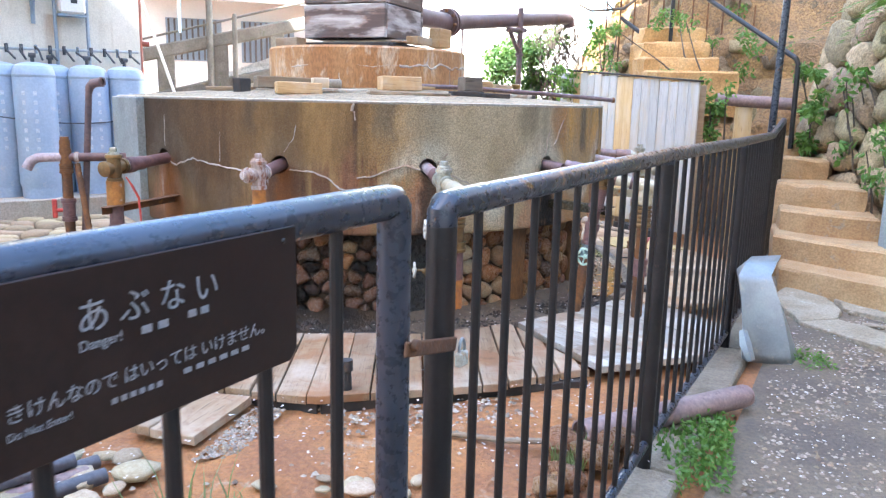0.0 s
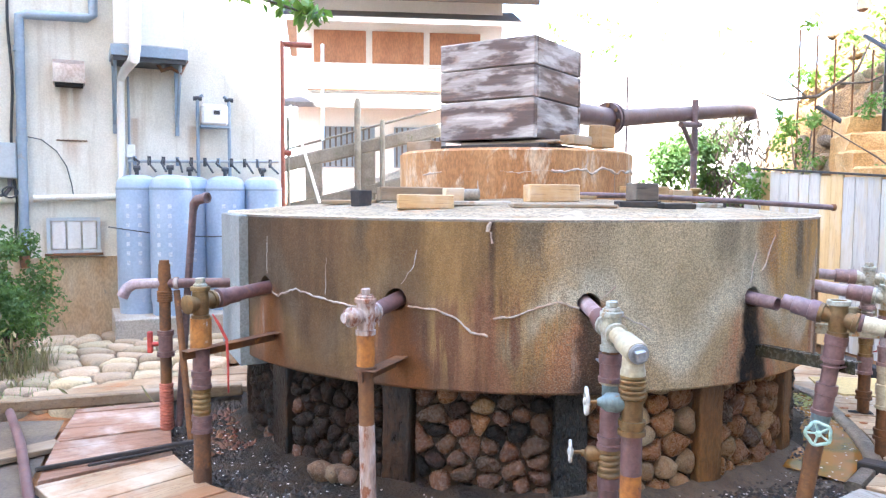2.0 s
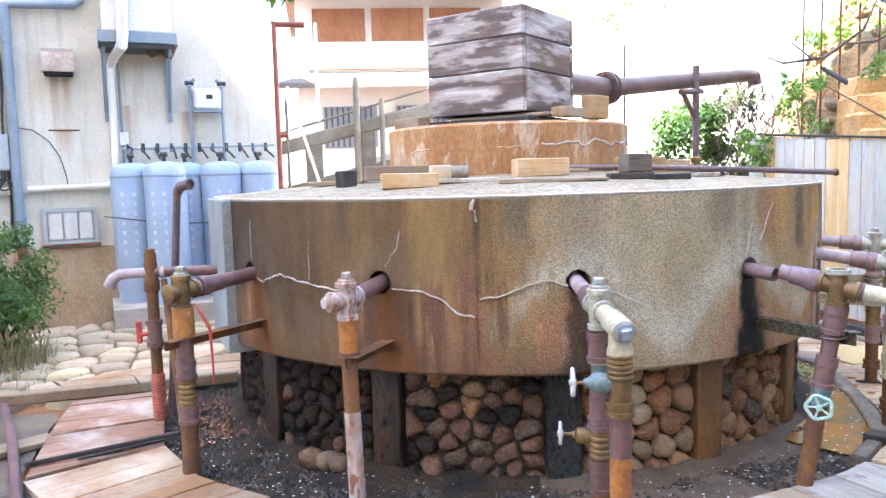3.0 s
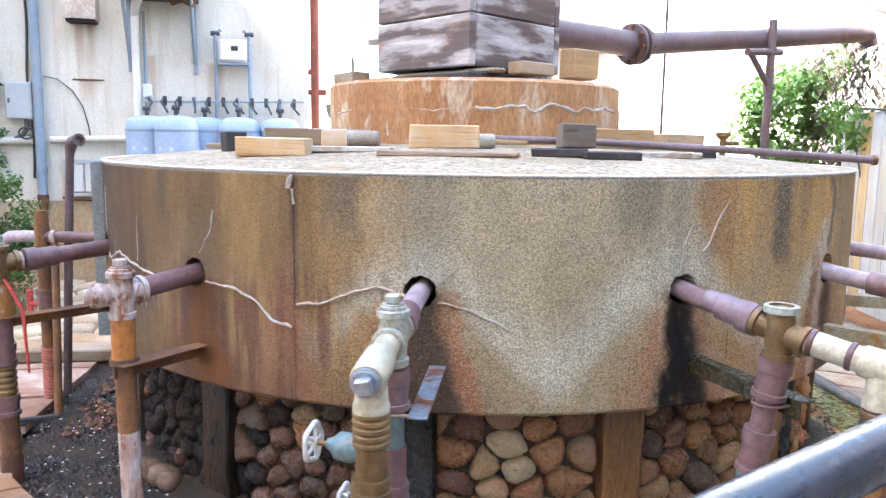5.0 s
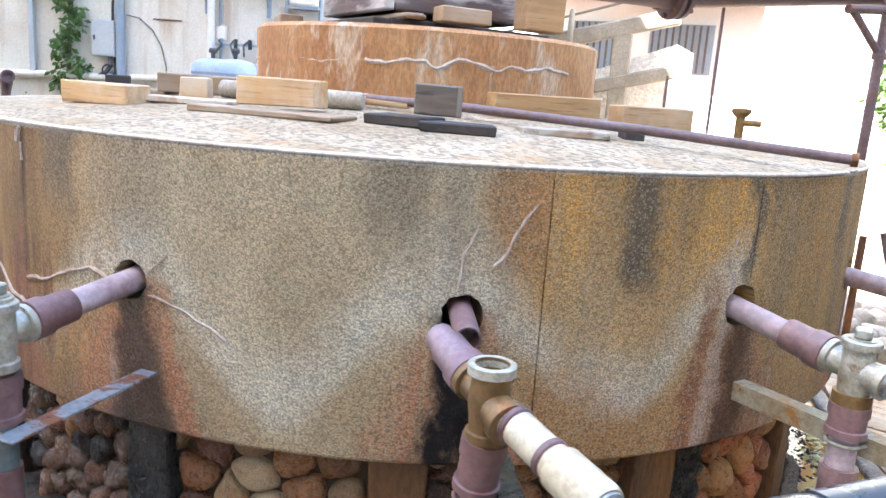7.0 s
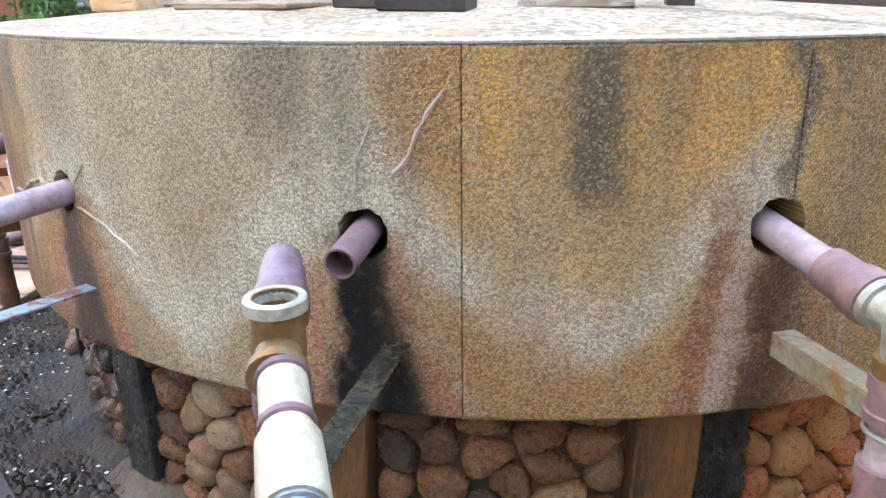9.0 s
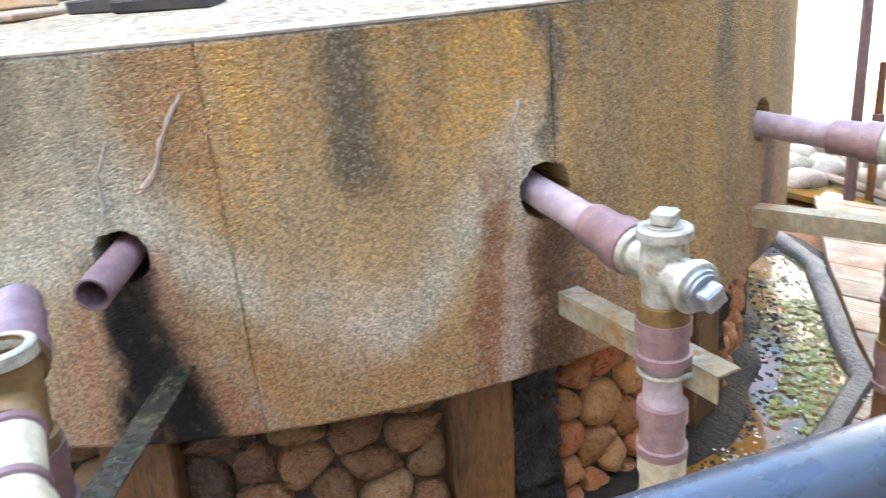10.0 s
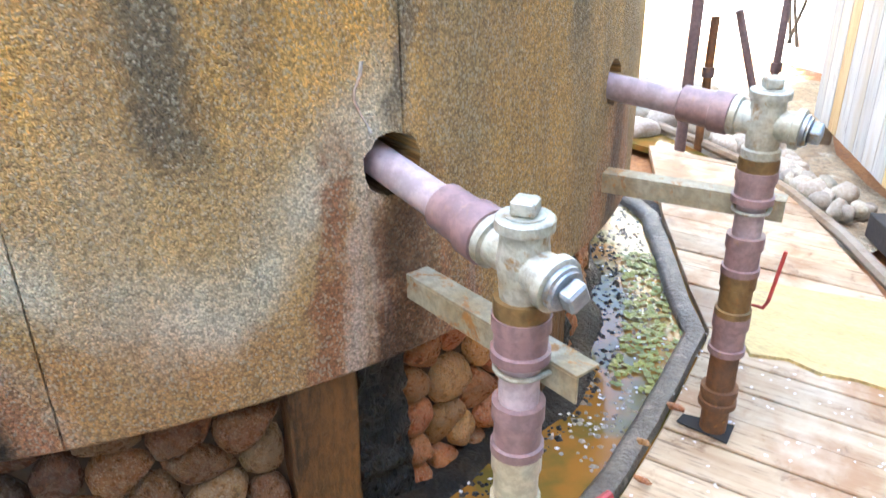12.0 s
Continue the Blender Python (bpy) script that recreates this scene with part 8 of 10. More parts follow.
door = part("door", bm, M_BOXGREY, cab)
bm = bmesh.new()
wall_box(bm, -0.185, -0.170, 1.56, 1.60, 0.108, 0.118)
part("lock", bm, M_HOSE, door)
bm = bmesh.new()
sweep(bm, [on_wall(-0.06, 1.42, 0.05), on_wall(-0.06, 1.34, 0.055), on_wall(-0.10, 1.28, 0.06), on_wall(-0.22, 1.22, 0.05), on_wall(-0.5, 1.21, 0.05)], 0.020, 10)
part("conduit", bm, M_GREYPIPE, cab)
bm = bmesh.new()
sweep(bm, [on_wall(-0.06 + 0.06 * math.cos(t), 1.30 + 0.05 * math.sin(t), 0.09) for t in [i * 0.5 for i in range(14)]], 0.008, 6)
part("cable_coil", bm, M_HOSE, cab)
settle_parts(cab)
cab2 = thing("upper_cabinet", on_wall(-0.75, 2.1), "grey steel cabinet high on the ivy-grown wall", "cabinet")
bm = bmesh.new()
wall_box(bm, -0.92, -0.62, 1.98, 2.30, 0.0, 0.12, 0.004)
part("body", bm, M_DOWN, cab2)
bm = bmesh.new()
wall_box(bm, -0.80, -0.75, 1.2, 1.98, 0.02, 0.07, 0.004)
part("conduit", bm, M_BOXGREY, cab2)
settle_parts(cab2)

shelf = thing("unit_platform", on_wall(1.1, 2.5), "bracketed platform with a white outdoor unit on the wall", "platform")
bm = bmesh.new()
wall_box(bm, 0.78, 1.44, 2.53, 2.63, 0.0, 0.42, 0.004)
part("deck_plate", bm, M_DOWN, shelf, "pale blue-grey platform edge")
bm = bmesh.new()
wall_box(bm, 0.82, 1.40, 2.632, 3.25, 0.05, 0.40, 0.01)
part("unit", bm, M_WHITE, shelf, "white outdoor unit")
for s_ in (0.80, 1.36):
    bm = bmesh.new()
    wall_box(bm, s_, s_ + 0.035, 1.86, 2.53, 0.0, 0.035)
    rod(bm, on_wall(s_ + 0.017, 1.95, 0.03), on_wall(s_ + 0.017, 2.52, 0.38), 0.016, 8)
    part("bracket", bm, M_DOWN, shelf, "grey steel bracket")
bm = bmesh.new()
sweep(bm, [on_wall(1.18, 2.52, 0.25), on_wall(1.22, 2.44, 0.28), on_wall(1.30, 2.47, 0.3), on_wall(1.38, 2.42, 0.32), on_wall(1.44, 2.55, 0.3)], 0.02, 8)
part("hanging_lines", bm, M_RUST, shelf, "tangled insulated lines")
bm = bmesh.new()
wall_box(bm, 0.80, 1.42, 2.49, 2.53, 0.02, 0.40)
part("underside", bm, M_HOSE, shelf)
settle_parts(shelf)
wp = thing("white_drain", on_wall(0.88, 1.3), "white plastic drain pipe bending down the wall", "pipe")
bm = bmesh.new()
sweep(bm, [on_wall(1.0, 3.4, 0.46), on_wall(0.98, 2.60, 0.46), on_wall(0.97, 2.50, 0.44), on_wall(0.90, 2.42, 0.2), on_wall(0.875, 2.36, 0.08), on_wall(0.87, 2.2, 0.07), on_wall(0.86, 0.5, 0.07)], [0.05, 0.05, 0.05, 0.04, 0.036, 0.034, 0.034], 14)
part("pipe", bm, M_WHITE, wp)
bm = bmesh.new()
sweep(bm, [on_wall(0.94, 1.2, 0.03), on_wall(0.94, 2.4, 0.03)], 0.012, 8)
part("conduit", bm, M_DOWN, wp)
bm = bmesh.new()
wall_box(bm, 0.91, 0.99, 1.64, 1.76, 0.0, 0.05, 0.004)
part("junction_box", bm, M_WHITE, wp)
settle_parts(wp)
mt = thing("gas_meter", on_wall(1.7, 1.95), "white gas meter hung between two pipes", "meter")
bm = bmesh.new()
wall_box(bm, 1.59, 1.84, 1.97, 2.17, 0.04, 0.18, 0.02)
part("meter_body", bm, M_WHITE, mt)
bm = bmesh.new()
wall_box(bm, 1.70, 1.76, 2.07, 2.11, 0.18, 0.184)
part("dial", bm, M_HOSE, mt)
for s_, zz in ((1.56, 0.6), (1.86, 1.2)):
    bm = bmesh.new()
    sweep(bm, [on_wall(s_, zz, 0.10), on_wall(s_, 2.22, 0.10), on_wall(s_ + (0.05 if s_ < 1.7 else -0.05), 2.26, 0.10)], 0.018, 10)
    part("pipe", bm, M_DOWN, mt)
    bm = bmesh.new()
    rod(bm, on_wall(s_ - 0.04, 2.225, 0.10), on_wall(s_ + 0.04, 2.225, 0.10), 0.022, 8)
    part("cock", bm, M_HOSE, mt)
bm = bmesh.new()
wall_box(bm, 1.58, 1.85, 1.945, 1.968, 0.03, 0.17)
part("tray", bm, M_DOWN, mt)
settle_parts(mt)
bm = bmesh.new()
sweep(bm, [on_wall(0.32 + 0.02 * i, 1.78 + 0.004 * (i % 2), 0.006) for i in range(14)], 0.006, 5)
tagged(part("rust_bracket", bm, M_RUST), "rusty stub of a bracket in the wall", "bracket")


# gas bottles and their manifold
def gas_bottle():
    root = thing("gas_bottle", (0, 0, 0), "pale blue-grey steel gas bottle with faded white lettering", "gas bottle", "gas bottles on the ledge")
    R = 0.183
    bm = bmesh.new()
    rev(bm, (0, 0, 0.06), (0, 0, 1), [(0, 0.10), (0.03, R * 0.93), (0.08, R), (1.08, R), (1.13, R * 0.97), (1.17, R * 0.86), (1.195, R * 0.6), (1.205, 0.05)], 36)
    part("body", bm, M_GAS, root)
    bm = bmesh.new()
    rev(bm, (0, 0, 0), (0, 0, 1), [(0, R * 0.92), (0.10, R * 0.94), (0.10, R * 0.90), (0, R * 0.88), (0, R * 0.92)], 30, cap=False)
    part("foot_ring", bm, M_GAS, root)
    bm = bmesh.new()
    rev(bm, (0, 0, 1.125), (0, 0, 1), [(0, R * 0.99), (0.004, R * 1.012), (0.022, R * 1.012), (0.026, R * 0.985)], 30, cap=False)
    part("band", bm, M_DOWN, root)
    bm = bmesh.new()
    rod(bm, (0, 0, 1.25), (0, 0, 1.33), 0.018, 10)
    rod(bm, (-0.03, 0, 1.33), (0.03, 0, 1.33), 0.022, 8)
    part("valve", bm, M_HOSE, root)
    for ang in (-112, -80):
        for j in range(7):
            zc = 0.98 - j * 0.085
            a = radians(ang)
            bm = bmesh.new()
            w_ = 0.019
            ds = 0.085
            grid = [[bm.verts.new(((R + 0.001) * math.cos(a + u_ * ds), (R + 0.001) * math.sin(a + u_ * ds), zc + v_ * w_)) for u_ in (-1, -0.33, 0.33, 1)] for v_ in (-1, 1)]
            for i in range(3):
                bm.faces.new((grid[0][i], grid[0][i + 1], grid[1][i + 1], grid[1][i]))
            part("lettering_bar", bm, M_GASTEXT, root)
    return root


first = gas_bottle()
S_POS = [(0.98, 0.36), (1.245, 0.60), (1.46, 0.24), (1.76, 0.42), (2.12, 0.40)]
first.matrix_basis = Matrix.Translation(on_wall(S_POS[0][0], 0.20, S_POS[0][1])) @ Matrix.Rotation(radians(30), 4, "Z")
for i, (s_, o_) in enumerate(S_POS[1:5]):
    copy_thing(first, Matrix.Translation(on_wall(s_, 0.20, o_)) @ Matrix.Rotation(radians(20 + 13 * i), 4, "Z"))
man = thing("gas_manifold", on_wall(1.6, 1.55), "gas manifold pipe with dark hoses and regulators above the bottles", "pipework")
bm = bmesh.new()
rod(bm, on_wall(0.92, 1.60, 0.10), on_wall(2.35, 1.63, 0.10), 0.014, 10)
part("pipe", bm, M_BOXGREY, man)
rng = random.Random(77)
for i in range(11):
    s_ = 0.98 + i * 0.128
    bm = bmesh.new()
    a_ = on_wall(s_, 1.60, 0.12)
    sweep(bm, [a_, a_ + Vector((0.02, -0.04, 0.03)), a_ + WD * rng.uniform(-0.04, 0.05) + WN * 0.10 + Vector((0, 0, -0.01)), a_ + WD * rng.uniform(-0.05, 0.06) + WN * 0.2 + Vector((0, 0, -0.10))], 0.010, 8)
    part("hose", bm, M_HOSE, man)
    bm = bmesh.new()
    rod(bm, a_ + Vector((0, 0, -0.035)), a_ + Vector((0, 0, 0.05)), 0.017, 8)
    part("cock", bm, M_HOSE if i % 3 else M_DOWN, man)
settle_parts(man)
bm = bmesh.new()
pts = []
for i in range(15):
    s_ = 0.72 + i * 0.125
    pts.append(on_wall(s_, 1.0 - 0.10 * math.sin(i / 14 * math.pi), 0.60 + 0.02 * math.cos(i * 1.6)))
sweep(bm, pts, 0.006, 6)
tagged(part("chain", bm, M_HOSE), "slack restraining chain round the gas bottles", "chain")

# ---------------------------------------------------------------- behind the yard
rp = thing("red_frame", (-3.61, 8.66, 0), "red-oxide steel post frame behind the gas bottles", "post")
bm = bmesh.new()
rod(bm, (-3.61, 8.66, -0.1), (-3.61, 8.66, 2.95), 0.045, 12)
part("post", bm, M_REDSTEEL, rp)
for zz, a_, b_ in ((2.92, -0.14, 0.30), (1.95, -0.12, 0.0), (1.02, -0.12, 0.0), (1.75, -0.22, 0.1)):
    bm = bmesh.new()
    rod(bm, (-3.61 + a_, 8.66 + a_ * 0.5, zz), (-3.61 + b_, 8.66 + b_ * 0.5, zz), 0.03, 10)
    part("crossbar", bm, M_REDSTEEL, rp)
bm = bmesh.new()
rod(bm, (-3.22, 8.9, 1.9), (-3.22, 8.9, 2.95), 0.022, 8)
part("grey_pole", bm, M_DOWN, rp)
settle_parts(rp)

ramp = thing("ramp_fence", (-4.6, 11.0, 0.0), "grey weathered parapet with sloping beam and thin handrail by a ramp", "fence")
RA, RB = Vector((-4.95, 10.9, 1.56)), Vector((-2.2, 11.95, 2.26))
d = (RB - RA).normalized()
s_ = d.cross(Vector((0, 0, 1))).normalized()
tilt = Matrix((d, s_ * -1, d.cross(s_) * -1)).transposed().to_4x4()
for zoff, h_ in ((0.0, 0.19), (-0.62, 0.16)):
    bm = bmesh.new()
    block(bm, Matrix.Translation((RA + RB) / 2 + Vector((0, 0, zoff))) @ tilt, (RB - RA).length, 0.14, h_, 0.02)
    part("rail", bm, M_GREYTIMBER, ramp)
for t, w_ in ((0.03, 0.12), (0.24, 0.24), (0.50, 0.22), (0.78, 0.22)):
    bm = bmesh.new()
    p = RA.lerp(RB, t)
    block(bm, Matrix.Translation((p.x, p.y, 0.4)) @ Matrix.Rotation(math.atan2(d.y, d.x), 4, "Z"), w_, 0.12, p.z - 0.36, 0.015)
    part("panel_post", bm, M_GREYTIMBER, ramp)
for t, h_, r_ in ((0.12, 0.75, 0.025), (0.45, 0.80, 0.05), (0.57, 0.42, 0.04)):
    bm = bmesh.new()
    p = RA.lerp(RB, t) - s_ * -0.11
    rev(bm, (p.x, p.y, 0.4), (0, 0, 1), [(0, r_), (p.z + h_ - 0.46, r_ * 0.9), (p.z + h_ - 0.4, r_ * 0.6)], 10)
    part("post", bm, M_GREYTIMBER, ramp)
bm = bmesh.new()
rod(bm, RA + Vector((0, 0, 0.30)), RB + Vector((0, 0, 0.42)), 0.016, 8)
part("handrail", bm, M_GREYTIMBER, ramp, "thin grey handrail")
settle_parts(ramp)
bm = bmesh.new()
v = [(-5.6, 11.0, -0.1), (-2.3, 12.1, -0.1), (-2.3, 12.1, 2.05), (-5.6, 11.0, 0.75), (-5.9, 12.4, -0.1), (-2.7, 13.6, -0.1), (-2.7, 13.6, 2.05), (-5.9, 12.4, 0.75)]
vv = [bm.verts.new(p) for p in v]
for f in ((0, 1, 2, 3), (1, 5, 6, 2), (5, 4, 7, 6), (4, 0, 3, 7), (3, 2, 6, 7), (0, 4, 5, 1)):
    bm.faces.new([vv[i] for i in f])
bm.normal_update()
tagged(part("ramp", bm, M_LIMEROCK), "pale sunlit ramp behind the yard", "ramp", kind="structure")
bm = bmesh.new()
rod(bm, (-3.85, 10.3, 1.2), (-4.35, 10.5, 2.5), 0.02, 8)
tagged(part("white_prop", bm, M_WHITE), "thin white slanting prop by the ramp", "pole")

# old house on the slope
house = thing("hillside_house", (-5.2, 17.0, 0), "white-walled wooden house with dark tiled eaves in full sun", "house")
HD = Vector((0.94, 0.34, 0)).normalized()
HN = Vector((0.34, -0.94, 0)).normalized()
H0 = Vector((-6.6, 15.7, 0))


def hbox(bm, s0, s1, z0, z1, o0, o1, bevel=0.0):
    m = Matrix.Translation(H0 + HD * (s0 + s1) / 2 + HN * (o0 + o1) / 2 + Vector((0, 0, z0))) @ Matrix.Rotation(math.atan2(HD.y, HD.x), 4, "Z")
    return block(bm, m, s1 - s0, abs(o1 - o0), z1 - z0, bevel)


bm = bmesh.new()
hbox(bm, 0, 4.3, 0.0, 5.4, -5, 0)
part("wall", bm, M_WHITE, house)
for z0, z1, o_, s0, s1 in ((4.75, 4.95, 0.7, -0.35, 4.6), (3.05, 3.18, 0.8, -0.5, 4.6)):
    bm = bmesh.new()
    p = [H0 + HD * s0 + HN * o_ + Vector((0, 0, z0)), H0 + HD * s1 + HN * o_ + Vector((0, 0, z0)), H0 + HD * s1 + HN * -0.4 + Vector((0, 0, z0 + 0.45)), H0 + HD * s0 + HN * -0.4 + Vector((0, 0, z0 + 0.45))]
    a_ = [bm.verts.new(q) for q in p] + [bm.verts.new(q + Vector((0, 0, 0.10))) for q in p]
    for f in ((3, 2, 1, 0), (4, 5, 6, 7), (0, 1, 5, 4), (1, 2, 6, 5), (2, 3, 7, 6), (3, 0, 4, 7)):
        bm.faces.new([a_[i] for i in f])
    part("eave", bm, M_ROOF, house, "dark tiled eaves")
for i in range(3):
    bm = bmesh.new()
    hbox(bm, 0.35 + i * 1.2, 1.42 + i * 1.2, 4.05, 4.72, 0.0, 0.06)
    w_ = part("window", bm, M_REDWOOD, house, "red-brown boarded window")
    bm = bmesh.new()
    hbox(bm, 0.32 + i * 1.2, 1.45 + i * 1.2, 4.0, 4.05, 0.0, 0.09)
    part("sill", bm, M_WHITE, w_)
for i in range(2):
    bm = bmesh.new()
    hbox(bm, 0.5 + i * 1.5, 1.6 + i * 1.5, 1.9, 2.75, 0.0, 0.05)
    w_ = part("window", bm, M_DOWN, house, "grey lattice window")
    for j in range(9):
        bm = bmesh.new()
        hbox(bm, 0.54 + i * 1.5 + j * 0.115, 0.58 + i * 1.5 + j * 0.115, 1.92, 2.73, 0.05, 0.08)
        part("lattice_bar", bm, M_ROOF, w_)
bm = bmesh.new()
hbox(bm, 0.2, 4.1, 3.50, 3.58, 0.0, 0.10)
part("band", bm, M_REDWOOD, house, "thin red-brown band")
bm = bmesh.new()
v0 = [H0 + HD * s + HN * o + Vector((0, 0, z)) for s, o, z in ((-0.6, 0.9, 5.3), (4.9, 0.9, 5.3), (4.9, -2.5, 6.9), (-0.6, -2.5, 6.9), (4.9, -5.6, 5.3), (-0.6, -5.6, 5.3))]
a_ = [bm.verts.new(q) for q in v0]
for f in ((0, 1, 2, 3), (3, 2, 4, 5)):
    bm.faces.new([a_[i] for i in f])
ob = part("roof", bm, M_ROOF, house, "dark tiled roof")
md = ob.modifiers.new("thickness", "SOLIDIFY")
md.thickness = 0.15
settle_parts(house)

# board fence beside the steps
bf = thing("board_fence", (2.35, 7.2, 0.0), "upright board fence, mostly silvered grey with some yellow boards", "fence")
P0, P1 = Vector((2.13, 6.75, 0)), Vector((1.18, 8.82, 0))
d = (P1 - P0).normalized()
L = (P1 - P0).length
n = 17
rng = random.Random(52)
for i in range(n):
    w_ = L / n
    bm = bmesh.new()
    block(bm, Matrix.Identity(4), 0.02, w_ - 0.006, 1.335 + 0.13 * (i + 0.5) / n + rng.uniform(-0.01, 0.01), 0.002, 0.002, rng)
    me = mesh_of("board", bm, 25)
    me.materials.append(M_YELLOWWOOD if i in (7, 8, 14) else M_FENCEWOOD)
    ob = new("board", me)
    ob.parent = bf
    c = P0 + d * (w_ * (i + 0.5))
    ob.matrix_basis = Matrix.Translation(c - bf.location + Vector((0, 0, 0.06 + 0.03 * i / n))) @ Matrix.Rotation(math.atan2(d.y, d.x) - math.pi / 2, 4, "Z")
bm = bmesh.new()
m = Matrix.Translation((P0 + P1) / 2 + Vector((0, 0, 1.485))) @ Matrix.Rotation(math.atan2(d.y, d.x), 4, "Z") @ Matrix.Rotation(-math.atan2(0.16, L), 4, "Y")
block(bm, m, L + 0.04, 0.05, 0.018, 0.002)
o = part("cap_strip", bm, M_BAR, bf, "dark metal cap strip")
o.matrix_parent_inverse = Matrix.Translation(-bf.location)
for t in (0.02, 0.5, 0.98):
    bm = bmesh.new()
    c = P0.lerp(P1, t) + Vector((d.y, -d.x, 0)) * 0.06
    block(bm, Matrix.Translation((c.x, c.y, -0.1)), 0.07, 0.07, 1.48, 0.004)
    o = part("post", bm, M_BEAM, bf)
    o.matrix_parent_inverse = Matrix.Translation(-bf.location)
bf2 = thing("short_board", (2.66, 7.13, 0.0), "single yellow board standing beside the steps", "board")
bm = bmesh.new()
block(bm, Matrix.Translation((2.66, 7.13, -0.1)) @ Matrix.Rotation(-0.2, 4, "Z"), 0.15, 0.03, 1.30, 0.003)
part("board", bm, M_YELLOWWOOD, bf2)
settle_parts(bf2)
bm = bmesh.new()
p, q = Vector((2.42, 7.22, 1.27)), Vector((3.06, 6.97, 1.235))
L = (q - p).length
rev(bm, p, q - p, [(0, 0.055), (L - 0.04, 0.055), (L - 0.04, 0.062), (L, 0.062), (L, 0.048), (L - 0.1, 0.048)], 18)
tagged(part("overflow_pipe", bm, M_CLAYPIPE), "pinkish-brown pipe resting on the board beside the steps", "pipe")

# steps up the bank
for k_, (x0, y0, x1, y1, z_) in enumerate(((2.36, 5.28, 3.02, 4.42, 0.10), (2.45, 5.66, 2.98, 5.00, 0.27), (2.57, 5.86, 3.10, 5.40, 0.435), (2.64, 6.18, 3.16, 5.78, 0.61), (2.80, 6.50, 3.16, 6.42, 0.785), (2.90, 6.86, 3.2, 6.80, 0.95))):
    bm = bmesh.new()
    bx_, by_ = 0.24 - 0.02 * k_, 0.62
    m_x, m_y = (x0 + x1) / 2 - 0.025, (y0 + y1) / 2 - 0.03
    slab(bm, [(x0, y0), (m_x, m_y), (x1, y1), (x1 + bx_, y1 + by_), (x0 + bx_, y0 + by_)], -0.1, z_, 0.018)
    bmesh.ops.subdivide_edges(bm, edges=[e_ for e_ in bm.edges if e_.calc_length() > 0.08], cuts=6, use_grid_fill=True)
    amp_ = 0.018 if k_ < 3 else 0.045
    for v in bm.verts:
        v.co += Vector((noise.noise(v.co * 5), noise.noise(v.co * 5 + Vector((9, 0, 0))), 0.4 * noise.noise(v.co * 7))) * amp_
    tagged(part("step", bm, M_STEP), "worn earthy concrete step with rounded edge", "step", "steps up the bank", kind="structure")
for x0, y0, x1, z_ in ((1.95, 7.92, 2.86, 1.55), (1.95, 8.18, 2.72, 1.70), (2.0, 8.46, 2.70, 1.88), (2.05, 8.74, 2.72, 2.06)):
    bm = bmesh.new()
    slab(bm, [(x0, y0 + 0.04), (x1, y0), (x1 + 0.05, y0 + 0.6), (x0, y0 + 0.62)], z_ - 0.45, z_, 0.02)
    bmesh.ops.subdivide_edges(bm, edges=[e_ for e_ in bm.edges if e_.calc_length() > 0.08], cuts=6, use_grid_fill=True)
    for v in bm.verts:
        v.co += Vector((noise.noise(v.co * 5), noise.noise(v.co * 5 + Vector((9, 0, 0))), 0.4 * noise.noise(v.co * 7))) * 0.05
    tagged(part("earthen_step", bm, M_ORANGE_STEP), "orange iron-stained step high on the bank", "step", "upper steps on the bank", kind="structure")
pl = thing("pale_pillar", (3.09, 5.20, PATH_Z), "pale concrete pillar beside the steps", "pillar")
bm = bmesh.new()
block(bm, Matrix.Translation((3.09, 5.20, PATH_Z - 0.05)), 0.15, 0.15, 1.75, 0.015)
part("shaft", bm, M_GREYSLAB, pl)
settle_parts(pl)

hr = thing("hand_rail", (2.96, 6.8, 0.9), "dark steel hand rail with thin bars up the steps", "hand rail")
bm = bmesh.new()
sweep(bm, [(2.98, 6.80, 0.85), (2.97, 6.80, 1.58), (2.955, 6.815, 1.625), (2.76, 7.42, 1.93), (2.52, 8.02, 2.26), (2.2, 8.9, 2.8)], 0.022, 12)
part("top_rail", bm, M_BAR, hr)
bm = bmesh.new()
sweep(bm, [(2.6, 8.0, 1.35), (2.31, 8.7, 1.77), (1.9, 9.3, 2.2)], 0.024, 10)
part("stringer", bm, M_BAR, hr)
for i in range(11):
    t = i / 10
    x, y = 3.25 - 1.5 * t, 8.75 + 0.7 * t
    bm = bmesh.new()
    rod(bm, (x, y, 1.2 + 0.4 * t), (x, y, 2.3 + 0.7 * t), 0.010, 8)
    part("bar", bm, M_RUST, hr, "rusty thin bar")
bm = bmesh.new()
rod(bm, (2.35, 8.75, 0.9), (2.35, 8.75, 2.9), 0.022, 10)
part("post", bm, M_BAR, hr)
settle_parts(hr)
bpst = thing("blue_post", (2.67, 6.48, 0), "tall dark blue-black steel post at the fence end", "post")
bm = bmesh.new()
rod(bm, (2.66, 6.49, -0.1), (2.70, 6.46, 2.9), 0.030, 14)
part("post", bm, M_RAIL, bpst)
for zz in (1.05, 1.6):
    bm = bmesh.new()
    rev(bm, (2.675, 6.48, zz), (0.1, -0.99, 0), [(0.028, 0.010), (0.038, 0.008)], 8)
    part("bolt", bm, M_STEEL, bpst)
settle_parts(bpst)

